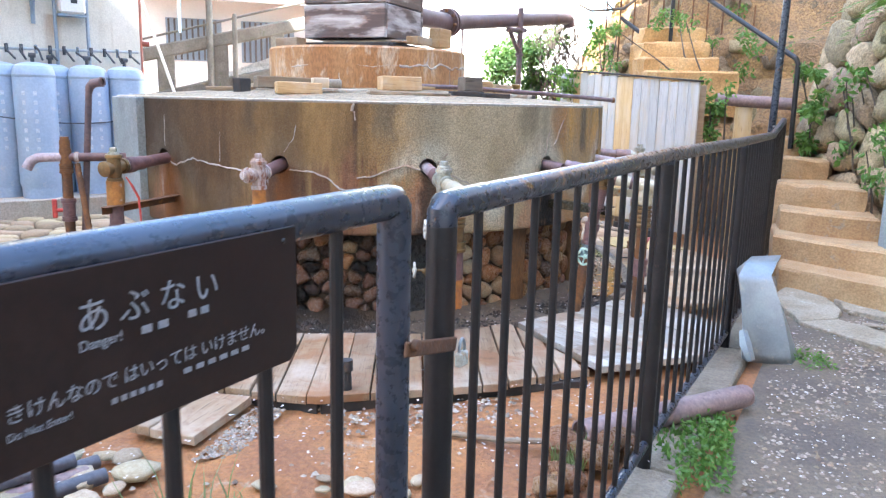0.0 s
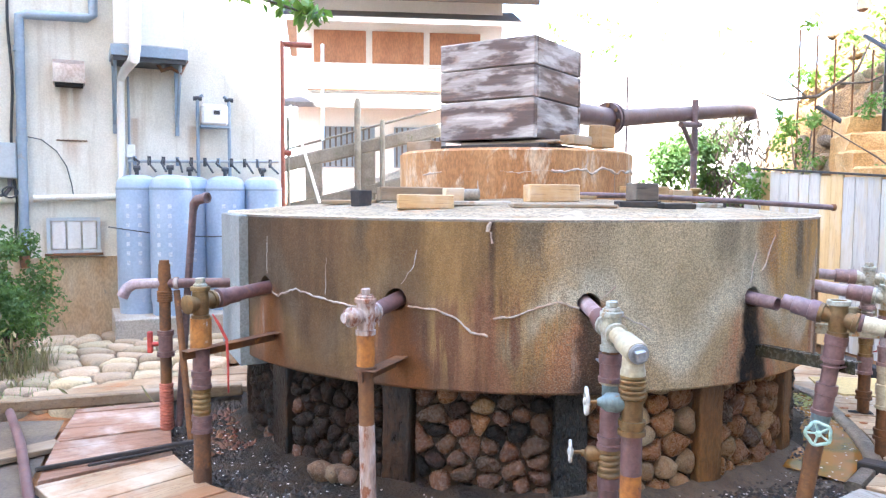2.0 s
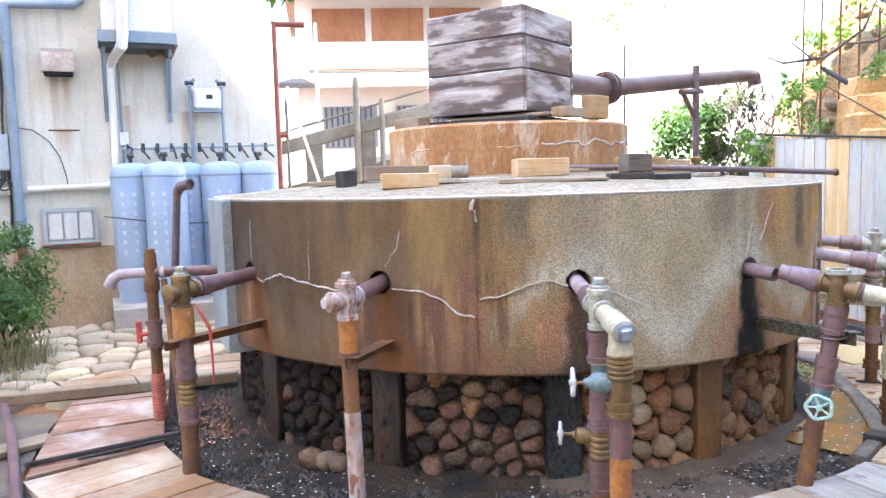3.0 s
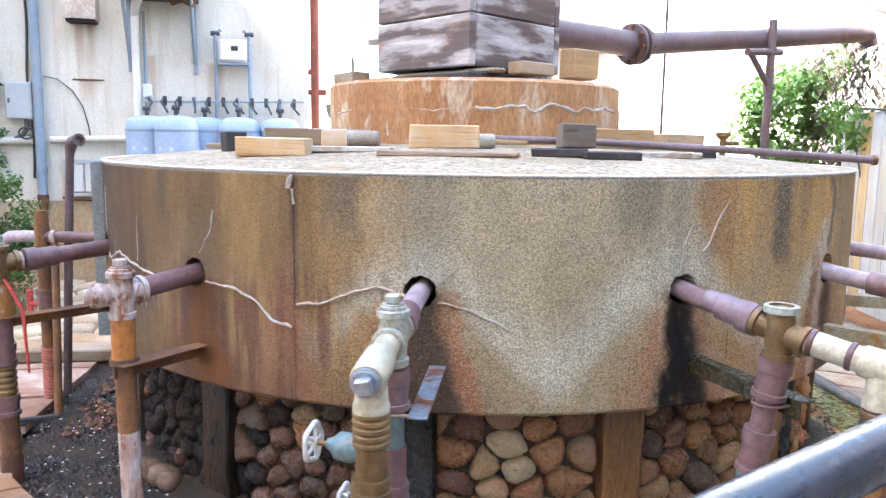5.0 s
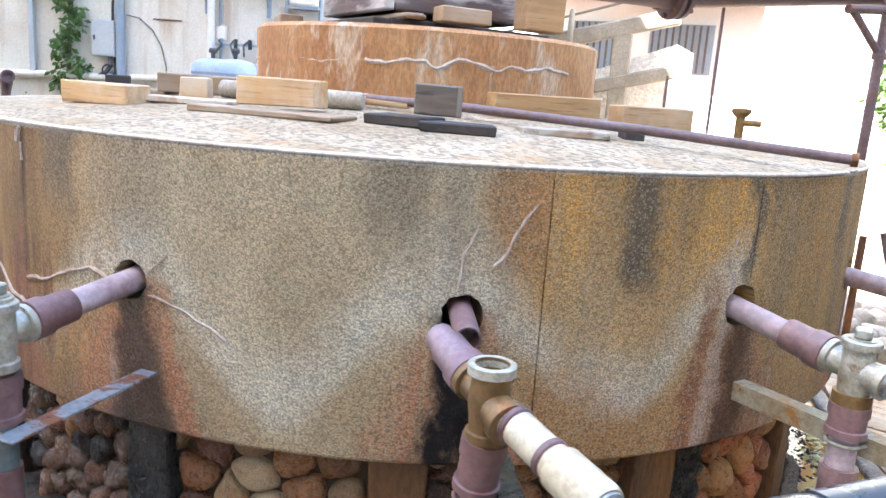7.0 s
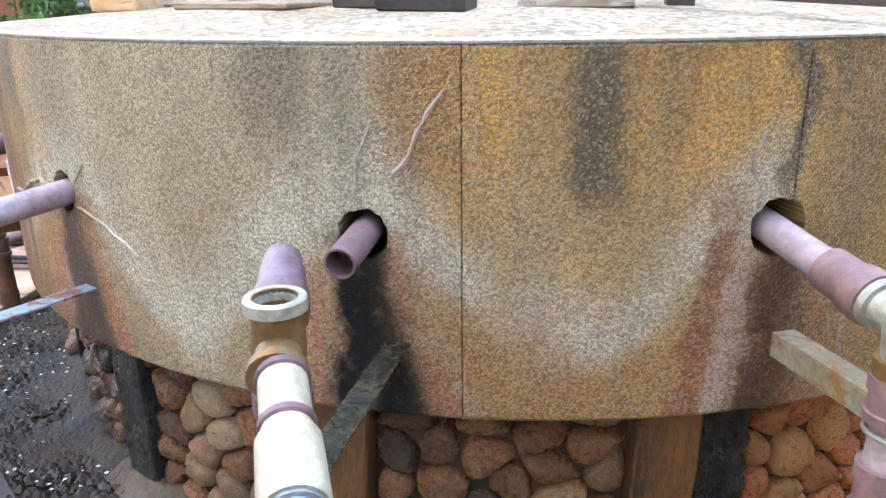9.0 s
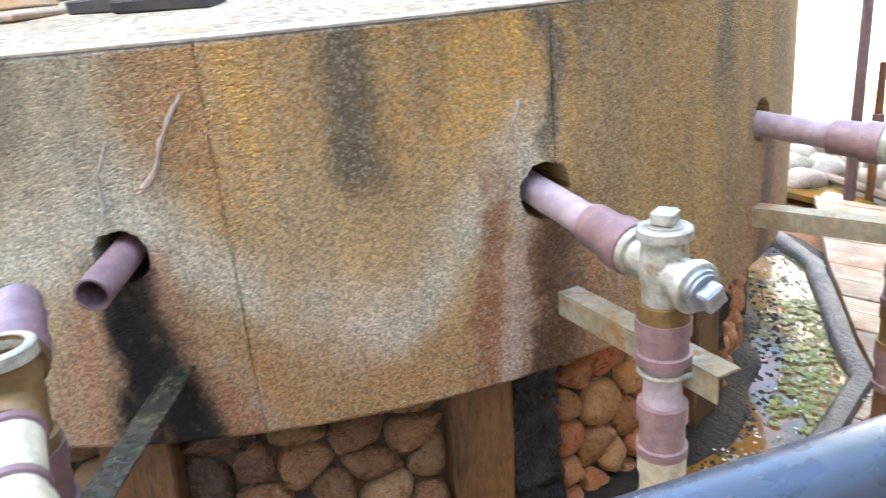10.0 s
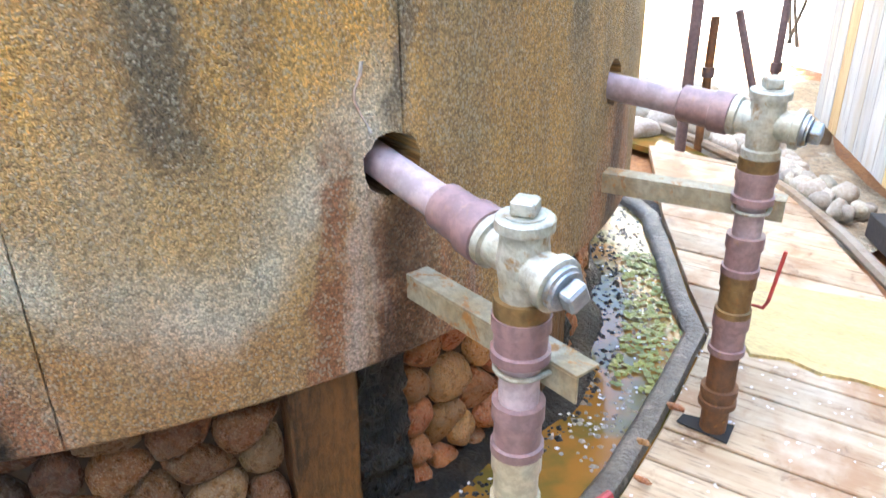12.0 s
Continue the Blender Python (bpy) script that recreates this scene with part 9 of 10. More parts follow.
# old pipe cluster behind the tank
pc = thing("pipe_cluster", (0.72, 8.24, 0), "cluster of thin rusty standpipes with a slanting prop", "pipe")
for x, y, h_, r_, m_ in ((0.72, 8.24, 0.66, 0.022, M_RUST), (0.99, 8.52, 0.95, 0.020, M_BIGPIPE)):
    bm = bmesh.new()
    rod(bm, (x, y, -0.1), (x, y, h_), r_, 12)
    part("pipe", bm, m_, pc)
    bm = bmesh.new()
    rev(bm, (x, y, 0.36), (0, 0, 1), [(0, r_ + 0.010), (0.05, r_ + 0.010)], 12)
    part("coupling", bm, M_BIGPIPE, pc)
bm = bmesh.new()
rod(bm, (0.80, 8.36, 0.68), (1.02, 8.44, -0.06), 0.020, 10)
part("prop", bm, M_BIGPIPE, pc, "slanting brown prop")
settle_parts(pc)


# ---------------------------------------------------------------- banks
def bank(name, base, prof, seed, material, label, rough=0.22, kind="structure", sub=0.22):
    """An uneven slope rising from a plan line; prof is (distance out, height)."""
    pts = [Vector((x, y, 0)) for x, y in base]
    line = [pts[0]]
    for a, b in zip(pts[:-1], pts[1:]):
        n_ = max(1, int((b - a).length / sub))
        line += [a.lerp(b, i / n_) for i in range(1, n_ + 1)]
    bm = bmesh.new()
    pr = []
    for (o0, h0), (o1, h1) in zip(prof[:-1], prof[1:]):
        n_ = max(1, int(math.hypot(o1 - o0, h1 - h0) / (sub * 1.1)))
        pr += [(o0 + (o1 - o0) * i / n_, h0 + (h1 - h0) * i / n_) for i in range(n_)]
    pr.append(prof[-1])
    rows_ = []
    N = len(line)
    for i, p in enumerate(line):
        t = (line[min(N - 1, i + 4)] - line[max(0, i - 4)]).normalized()
        nrm = Vector((t.y, -t.x, 0))
        row_ = []
        for o_, h_ in pr:
            q = p + nrm * o_ + Vector((0, 0, h_))
            k = min(1.0, h_ * 1.5 + 0.15)
            f = noise.noise(q * 1.1 + Vector((seed, 0, 0))) + 0.6 * noise.noise(q * 2.7 + Vector((0, seed, 0))) + 0.35 * abs(noise.noise(q * 6.5))
            q += (nrm * -1 + Vector((0, 0, 0.5))) * f * rough * k
            row_.append(bm.verts.new(q))
        rows_.append(row_)
    for a, b in zip(rows_[:-1], rows_[1:]):
        for i in range(len(pr) - 1):
            bm.faces.new((a[i], a[i + 1], b[i + 1], b[i]))
    bmesh.ops.recalc_face_normals(bm, faces=bm.faces)
    return tagged(part(name, bm, material, smooth=40), label, "bank", kind=kind)


bank("bank_near", [(5.2, -3.0), (4.6, 1.0), (3.80, 4.0), (3.52, 5.2), (3.20, 5.95), (3.10, 6.5), (3.08, 7.0), (3.30, 7.7)], [(0, -0.15), (0.12, 0.6), (0.32, 1.5), (0.7, 2.4), (1.6, 3.6), (3.5, 5.0), (8, 7.5)], 3.0, M_EARTH, "stony earth bank beside the steps", 0.12)
bank("bank_back", [(3.6, 7.9), (3.1, 9.0), (2.3, 9.4), (1.6, 9.9), (1.2, 10.4)], [(0, -0.1), (0.15, 1.0), (0.4, 1.6), (1.0, 2.0), (2.2, 3.4), (5, 5.5), (9, 8.5)], 8.0, M_ORANGE_EARTH, "orange sunlit earth bank behind the board fence", 0.25)
bank("bank_far", [(1.5, 10.4), (0.8, 10.9), (0.2, 11.4), (-1.0, 12.4), (-2.2, 13.2)], [(0, -0.1), (0.25, 1.2), (0.5, 2.4), (1.0, 4.0), (3.0, 6.5), (6, 9)], 14.0, M_LIMEROCK, "pale sunlit scree bank behind the tank", 0.25)
bank("bank_fence", [(3.6, 7.35), (2.75, 7.70), (2.15, 8.25), (1.70, 8.75), (1.35, 9.6), (1.1, 10.2)], [(0, -0.1), (0.08, 0.7), (0.25, 1.25), (0.65, 1.55), (0.8, 1.85), (1.2, 2.0), (1.4, 2.4), (2.4, 3.0)], 21.0, M_ORANGE_EARTH, "orange earthen slope behind the board fence", 0.26, sub=0.13)
# boulders fitted together against the foot of the near bank
bw = thing("boulder_wall", (3.1, 6.3, 0), "rough wall of fitted brown boulders beside the steps", "stone wall", kind="structure")
rw_ = random.Random(23)
wline = [Vector((4.55, 1.2, 0)), Vector((3.78, 4.0, 0)), Vector((3.45, 5.2, 0)), Vector((3.17, 5.90, 0)), Vector((3.07, 6.5, 0)), Vector((3.05, 7.0, 0)), Vector((3.22, 7.6, 0))]
wcum = [0.0]
for a_, b_ in zip(wline[:-1], wline[1:]):
    wcum.append(wcum[-1] + (b_ - a_).length)


def on_bank(s_, h_):
    k = max(i for i in range(len(wline) - 1) if wcum[i] <= s_ or i == 0)
    d_ = (wline[k + 1] - wline[k]).normalized()
    return wline[k] + d_ * (s_ - wcum[k]) + Vector((d_.y, -d_.x, 0)) * (0.02 + 0.17 * h_ + 0.06 * max(0.0, h_ - 1.0) ** 2) + Vector((0, 0, h_)), math.degrees(math.atan2(d_.y, d_.x))


seeds = []
for size, tries in ((0.36, 700), (0.26, 1500), (0.17, 2600)):
    for _ in range(tries):
        q = (rw_.uniform(0, wcum[-1]), rw_.uniform(0.0, 2.7))
        if all(((q[0] - p[0]) / 1.2) ** 2 + (q[1] - p[1]) ** 2 > (0.5 * (size + p[2])) ** 2 for p in seeds):
            seeds.append((*q, size * rw_.uniform(0.9, 1.1)))
for c in sorted(seeds, key=lambda p: -p[0])[:290]:
    cell_ = [(c[0] - 0.4, c[1] - 0.4), (c[0] + 0.4, c[1] - 0.4), (c[0] + 0.4, c[1] + 0.4), (c[0] - 0.4, c[1] + 0.4)]
    for q in seeds:
        dx, dz = q[0] - c[0], q[1] - c[1]
        L = math.hypot(dx, dz)
        if 1e-6 < L < 1.0 and len(cell_) > 2:
            cell_ = clip(cell_, (dx / L, dz / L), (dx * c[0] + dz * c[1]) / L + L / 2 - 0.006)
    if len(cell_) < 3:
        continue
    me = cobble_mesh([(p[0] / 3.4, p[1] / 3.4) for p in round_off(round_off(cell_))], (c[0] / 3.4, c[1] / 3.4), rw_)
    me.transform(Matrix.Diagonal((3.4, 1.7, 3.4, 1)))
    me.materials.append(M_ROCK)
    at_, turn_ = on_bank(*c[:2])
    ob = new("boulder", me)
    ob.parent = bw
    ob.matrix_basis = Matrix.Translation(at_ - bw.location) @ Matrix.Rotation(radians(turn_), 4, "Z") @ Matrix.Rotation(0.17, 4, "X")
# rocks showing in the banks
rng = random.Random(91)
for base, n_, mat in (([(2.9, 9.0), (2.1, 9.5), (1.5, 10.0)], 36, M_ROCK),):
    for i in range(n_):
        t = rng.random() * (len(base) - 1)
        a, b = base[int(t)], base[min(len(base) - 1, int(t) + 1)]
        f = t - int(t)
        x, y = a[0] + (b[0] - a[0]) * f, a[1] + (b[1] - a[1]) * f
        h_ = rng.uniform(0.1, 2.1)
        me = rng.choice(PALES).copy()
        me.materials.clear()
        me.materials.append(mat)
        ob = new("bank_rock", me)
        s_ = rng.uniform(0.05, 0.10)
        o_ = 0.08 + h_ * 0.17
        dx, dy = 0.5, 0.85
        ob.matrix_basis = Matrix.Translation((x + dx * o_, y + dy * o_, h_)) @ Euler((rng.uniform(0, 6), rng.uniform(0, 6), rng.uniform(0, 6))).to_matrix().to_4x4() @ Matrix.Diagonal((s_ * 1.3, s_, s_ * 0.9, 1))
        tagged(ob, "angular brown rock bedded in the bank", "rock", "rocks in the bank")

for i in range(22):          # rocks strewn over the earthen steps
    me = rng.choice(PALES).copy()
    me.materials.clear()
    me.materials.append(M_ROCK)
    ob = new("bank_rock", me)
    s_ = rng.uniform(0.04, 0.10)
    t = rng.random() * 0.6
    ob.matrix_basis = Matrix.Translation((2.95 - 1.35 * t + rng.uniform(-0.25, 0.3), 7.75 + 1.1 * t + rng.uniform(-0.05, 0.3), 1.16 + 0.72 * t)) @ Euler((rng.uniform(0, 6), rng.uniform(0, 6), rng.uniform(0, 6))).to_matrix().to_4x4() @ Matrix.Diagonal((s_ * 1.3, s_, s_ * 0.9, 1))
    tagged(ob, "angular brown rock lying on the earthen steps", "rock", "rocks in the bank")

for src, n_, lo, hi, box in (("bank_fence", 70, 0.9, 2.9, (1.2, 3.4)), ("bank_back", 30, 1.2, 4.0, (1.2, 4.2)), ("bank_near", 16, 1.6, 2.9, (3.2, 4.6))):          # stones lying in the slopes
    spots = [v.co.copy() for v in bpy.data.objects[src].data.vertices if lo < v.co.z < hi and box[0] < v.co.x < box[1]]
    for c_ in rng.sample(spots, min(n_, len(spots))):
        me = rng.choice(PALES).copy()
        me.materials.clear()
        me.materials.append(M_ROCK)
        ob = new("bank_rock", me)
        s_ = rng.uniform(0.05, 0.15 if src == "bank_near" else 0.10)
        ob.matrix_basis = Matrix.Translation(c_) @ Euler((rng.uniform(0, 6), rng.uniform(0, 6), rng.uniform(0, 6))).to_matrix().to_4x4() @ Matrix.Diagonal((s_ * 1.4, s_, s_ * 0.9, 1))
        tagged(ob, "angular brown rock bedded in the bank", "rock", "rocks in the bank")

# unseen tall blocks behind the viewer, added to keep the sun off the yard
bm = bmesh.new()
block(bm, Matrix.Translation((-17.7, -14, -0.2)), 20.6, 4, 33.2)
block(bm, Matrix.Translation((-6.85, -14, -0.2)), 1.1, 4, 35.0)
block(bm, Matrix.Translation((12.9, -14, -0.2)), 38.4, 4, 37.4)
tagged(part("wall_behind", bm, M_WALL), "unseen stepped blocks added to cast shade over the yard", "wall", kind="structure")

# ---------------------------------------------------------------- plants
def leaf_cloud(n, inside, size, seed, fold=0.35, droop=0.3, shape=1.6):
    """Many small folded leaves; inside gives a point."""
    r = random.Random(seed)
    verts, faces = [], []
    for i in range(n):
        c = inside(r)
        s_ = r.uniform(*size)
        d = Vector((r.uniform(-1, 1), r.uniform(-1, 1), r.uniform(-1, 0.5) - droop)).normalized()
        _, a, b = frame_of(d)
        t = r.uniform(0, 6.3)
        side = a * math.cos(t) + b * math.sin(t)
        up = d.cross(side)
        base = len(verts)
        verts += [tuple(c), tuple(c + d * s_ * 0.5 * shape + side * s_ * 0.42 + up * s_ * fold * 0.5), tuple(c + d * s_ * shape), tuple(c + d * s_ * 0.5 * shape - side * s_ * 0.42 + up * s_ * fold * 0.5)]
        faces += [(base, base + 1, base + 2), (base, base + 2, base + 3)]
    return verts, faces


def clumps(centres, spread):
    def inside(r):
        c, k = r.choice(centres)
        p = Vector((r.gauss(0, 1), r.gauss(0, 1), r.gauss(0, 1)))
        p = p.normalized() * (r.random() ** 0.45)
        return Vector(c) + Vector((p.x * spread[0], p.y * spread[1], p.z * spread[2])) * k
    return inside


def foliage_mesh(name, n, inside, size, seed, material, parent=None, **kw_):
    v, f = leaf_cloud(n, inside, size, seed, **kw_)
    me = bpy.data.meshes.new(name)
    me.from_pydata(v, [], f)
    me.materials.append(material)
    ob = new(name, me)
    if parent is not None:
        ob.parent = parent
        ob.matrix_parent_inverse = Matrix.Translation(-parent.location)
    return ob


def shrub(name, at, label, stems, centres, spread, n, size, seed, material=M_LEAF, category="shrub"):
    root = thing(name, at, label, category)
    r = random.Random(seed)
    for i in range(stems):
        c, k = centres[i % len(centres)]
        bm = bmesh.new()
        b = Vector(at) + Vector((r.uniform(-0.12, 0.12), r.uniform(-0.12, 0.12), -0.05))
        e = Vector(c)
        m_ = b.lerp(e, 0.55) + Vector((r.uniform(-0.08, 0.08), r.uniform(-0.08, 0.08), 0.03))
        sweep(bm, [b, m_, e], [0.012, 0.009, 0.004], 6)
        part("stem", bm, M_BARK, root)
    settle_parts(root)
    foliage_mesh("leaves", n, clumps(centres, spread), size, seed, material, root)
    return root


def around(x, y, z, n, dx, dy, dz, seed):
    r = random.Random(seed)
    return [((x + r.uniform(-dx, dx), y + r.uniform(-dy, dy), z + r.uniform(-dz, dz)), r.uniform(0.6, 1.2)) for _ in range(n)]


# bush by the wall
wb = shrub("wall_bush", (-4.45, 5.7, 0), "leafy green bush growing over dry stalks beside the wall", 8, around(-4.46, 5.60, 0.42, 34, 0.28, 0.30, 0.36, 3) + around(-4.45, 5.72, 0.85, 6, 0.14, 0.2, 0.12, 4), (0.15, 0.15, 0.14), 8500, (0.014, 0.032), 5, M_LEAFDARK)
foliage_mesh("young_leaves", 2600, clumps(around(-4.46, 5.66, 0.60, 22, 0.27, 0.28, 0.36, 8), (0.13, 0.13, 0.12)), (0.014, 0.032), 6, M_LEAF, wb)

def blades(name, n, area, h, seed, material, label, z=0.0, w=0.006):
    r = random.Random(seed)
    verts, faces = [], []
    for i in range(n):
        x, y = area(r)
        a = r.uniform(0, 6.3)
        hh = r.uniform(*h)
        lean = r.uniform(0.1, 0.7) * hh
        dx, dy = math.cos(a), math.sin(a)
        b = len(verts)
        verts += [(x - dy * w, y + dx * w, z), (x + dy * w, y - dx * w, z), (x + dx * lean * 0.4 + dy * w * 0.8, y + dy * lean * 0.4 - dx * w * 0.8, z + hh * 0.6), (x + dx * lean * 0.4 - dy * w * 0.8, y + dy * lean * 0.4 + dx * w * 0.8, z + hh * 0.6), (x + dx * lean, y + dy * lean, z + hh)]
        faces += [(b, b + 1, b + 2, b + 3), (b + 3, b + 2, b + 4)]
    me = bpy.data.meshes.new(name)
    me.from_pydata(verts, [], faces)
    me.materials.append(material)
    return tagged(new(name, me), label, "grass", kind="stuff")


blades("dry_stalks", 700, in_quad((-4.75, 5.15), (-4.1, 5.15), (-4.05, 5.8), (-4.6, 5.9)), (0.10, 0.30), 12, M_DRY, "tangle of dry pale stalks under the bush", -0.06, 0.004)
blades("grass_tuft", 120, in_quad((-4.4, 4.6), (-3.6, 4.5), (-3.55, 5.5), (-4.6, 5.7)), (0.05, 0.14), 13, M_GRASS, "long grass beside the cobbles", -0.06, 0.003)
blades("grass_tuft", 220, in_quad((0.80, 2.55), (1.00, 2.40), (1.22, 2.85), (1.05, 2.98)), (0.02, 0.05), 14, M_LEAF, "low green weeds on the path beside the kerb", PATH_Z, 0.008)
for sd, quad in ((61, ((0.84, 2.30), (1.04, 2.30), (1.24, 2.88), (1.06, 2.98))), (62, ((1.78, 3.55), (1.95, 3.5), (1.98, 3.75), (1.84, 3.8)))):
    pk = in_quad(*quad)
    v, f = leaf_cloud(800 if sd == 61 else 160, lambda r: Vector((*pk(r), PATH_Z + r.uniform(0.0, 0.05))), (0.010, 0.022), sd, droop=-0.3)
    me = bpy.data.meshes.new("path_weeds")
    me.from_pydata(v, [], f)
    me.materials.append(M_LEAF)
    tagged(new("path_weeds", me), "low feathery green weeds along the kerb", "weeds", kind="stuff")
blades("grass_tuft", 160, in_quad((0.50, 2.38), (0.66, 2.5), (0.62, 2.62), (0.46, 2.5)), (0.03, 0.10), 15, M_GRASS, "yellowish grass tuft by the loose pipe", -0.07, 0.004)
blades("grass_tuft", 60, in_quad((-0.75, 1.75), (-0.45, 1.75), (-0.45, 2.1), (-0.75, 2.1)), (0.05, 0.25), 16, M_GRASS, "thin grass behind the gate", -0.07, 0.004)

# green growth at the end of the steam pipe, and along the banks
shrub("bank_shrub", (0.85, 9.95, 0.3), "bright green leafy shrub hanging on the bank", 3, around(0.80, 10.0, 1.50, 24, 0.36, 0.26, 0.52, 6), (0.21, 0.19, 0.18), 4200, (0.030, 0.060), 21, M_LEAFDARK)
v, f = leaf_cloud(1500, lambda r: Vector((1.22 + r.gauss(0, 0.17), 9.75 + r.gauss(0, 0.15), r.uniform(0.8, 2.2))), (0.010, 0.030), 22, droop=1.0, shape=5.0)
me = bpy.data.meshes.new("hanging_roots")
me.from_pydata(v, [], f)
me.materials.append(M_BARK)
tagged(new("hanging_roots", me), "dry hanging roots and stalks on the bank", "roots", kind="stuff")
shrub("fence_vine", (1.22, 8.62, 0.3), "young green vine spilling over the board fence", 1, around(1.24, 8.58, 1.46, 9, 0.14, 0.16, 0.14, 9), (0.15, 0.10, 0.11), 420, (0.025, 0.045), 23)
shrub("fence_vine", (2.28, 6.92, 0.3), "green vine climbing the end of the board fence", 5, around(2.30, 6.92, 1.12, 9, 0.10, 0.06, 0.30, 10), (0.09, 0.07, 0.10), 300, (0.028, 0.05), 24)
for sd, (cx, cy, cz), (dx, dy, dz), n_ in ((25, (3.16, 6.78, 1.25), (0.06, 0.26, 0.40), 640), (26, (3.26, 6.28, 1.2), (0.05, 0.10, 0.35), 150), (27, (3.28, 5.78, 0.85), (0.05, 0.12, 0.28), 130)):
    shrub("bank_creeper", (cx + 0.1, cy, cz - 0.8), "green creeper with small leaves on the stony bank", 6, around(cx - 0.08, cy - 0.03, cz, 16, dx, dy, dz, sd), (0.07, 0.09, 0.08), n_, (0.022, 0.055), sd, M_LEAF, "creeper")
fern = thing("fern", (3.55, 6.1, 1.95), "arching green fern on top of the bank", "fern")
r_ = random.Random(4)
for i in range(14):
    a = i * 0.45 + r_.uniform(-0.2, 0.2)
    L = r_.uniform(0.45, 0.75)
    verts, faces = [], []
    for j in range(16):
        t = j / 15
        p = Vector((3.55, 6.1, 1.95)) + Vector((math.cos(a) * L * t, math.sin(a) * L * t, 0.55 * t - 0.75 * t * t))
        w_ = 0.10 * math.sin(math.pi * min(1, t + 0.12)) + 0.004
        s_ = Vector((-math.sin(a), math.cos(a), 0))
        f_ = Vector((math.cos(a), math.sin(a), -0.3)) * 0.05
        for sg in (1, -1):
            b = len(verts)
            verts += [tuple(p), tuple(p + s_ * sg * w_ + f_), tuple(p + s_ * sg * w_ * 0.9 + f_ * 1.6), tuple(p + Vector((math.cos(a), math.sin(a), 0)) * 0.025)]
            faces.append((b, b + 1, b + 2, b + 3))
    me = bpy.data.meshes.new("frond")
    me.from_pydata(verts, [], faces)
    me.materials.append(M_LEAF)
    ob = new("frond", me)
    ob.parent = fern
    ob.matrix_parent_inverse = Matrix.Translation(-fern.location)
# scrub scattered on the sunlit banks
for name, base, n_, hh, seed, lab in (("bank_scrub", [(3.2, 9.2), (2.3, 9.7), (1.5, 10.2)], 1500, (1.2, 3.6), 31, "patchy scrub and weeds on the orange bank"), ("bank_scrub", [(1.3, 10.9), (0.2, 11.7), (-1.6, 13.0)], 1500, (3.2, 7.0), 32, "sparse sunlit scrub on the pale bank"), ("bank_scrub", [(3.75, 4.5), (3.25, 5.9), (3.12, 6.8)], 260, (1.3, 3.2), 33, "weeds and creepers on the stony bank")):
    r = random.Random(seed)
    cs = []
    for i in range(46):
        t = r.random() * (len(base) - 1)
        a, b = base[int(t)], base[min(len(base) - 1, int(t) + 1)]
        f0 = t - int(t)
        h_ = r.uniform(*hh)
        o_ = 0.12 + 0.16 * h_ if seed != 31 else 0.1 + max(0.0, (h_ - 1.3)) * 0.75
        dx, dy = (0.97, 0.15) if seed == 33 else (0.45, 0.85)
        cs.append(((a[0] + (b[0] - a[0]) * f0 + dx * o_, a[1] + (b[1] - a[1]) * f0 + dy * o_, h_), r.uniform(0.5, 1.3)))
    ob = foliage_mesh(name, n_, clumps(cs, (0.16, 0.16, 0.13)), (0.03, 0.07), seed, M_LEAF if seed != 33 else M_LEAFDARK)
    tagged(ob, lab, "scrub", kind="stuff")
shrub("step_scrub", (2.6, 8.0, 1.2), "patchy green scrub on the earthen steps", 5, around(2.35, 8.35, 1.75, 22, 0.75, 0.45, 0.45, 17), (0.11, 0.12, 0.10), 1300, (0.018, 0.042), 41, M_LEAF, "scrub")
shrub("bank_ivy", (1.75, 8.9, 1.3), "green ivy hanging on the orange bank", 4, around(1.75, 9.1, 1.75, 14, 0.30, 0.20, 0.45, 18), (0.10, 0.10, 0.10), 420, (0.02, 0.045), 42, M_LEAF, "ivy")
r_ = random.Random(77)
for src, n_, seed in (("bank_fence", 14, 51), ("bank_near", 8, 52)):
    spots = [v.co.copy() for v in bpy.data.objects[src].data.vertices if 0.7 < v.co.z < 3.0 and 1.2 < v.co.x < 4.6]
    cs = [(tuple(c_ + Vector((0, -0.03, 0.04))), r_.uniform(0.5, 1.2)) for c_ in r_.sample(spots, min(n_, len(spots)))]
    tagged(foliage_mesh("bank_weeds", 600 if src == "bank_fence" else 240, clumps(cs, (0.15, 0.13, 0.10)), (0.02, 0.045), seed, M_LEAF), "low green weeds rooted between the stones of the bank", "weeds", kind="stuff")
# dead bough lying on the bank's crest
dead = thing("dead_branch", (1.9, 9.4, 2.2), "bare grey dead branch lying on top of the bank", "branch")
bm = bmesh.new()
sweep(bm, [(1.25, 9.5, 2.45), (1.55, 9.35, 2.28), (1.9, 9.25, 2.30), (2.25, 9.3, 2.55), (2.4, 9.45, 2.85)], [0.008, 0.014, 0.018, 0.014, 0.008], 8)
sweep(bm, [(1.8, 9.27, 2.29), (1.6, 9.2, 2.45), (1.3, 9.2, 2.6)], [0.011, 0.008, 0.004], 6)
sweep(bm, [(2.1, 9.28, 2.42), (2.3, 9.1, 2.40), (2.5, 9.0, 2.5)], [0.014, 0.010, 0.005], 6)
part("limb", bm, M_BARK, dead)
settle_parts(dead)
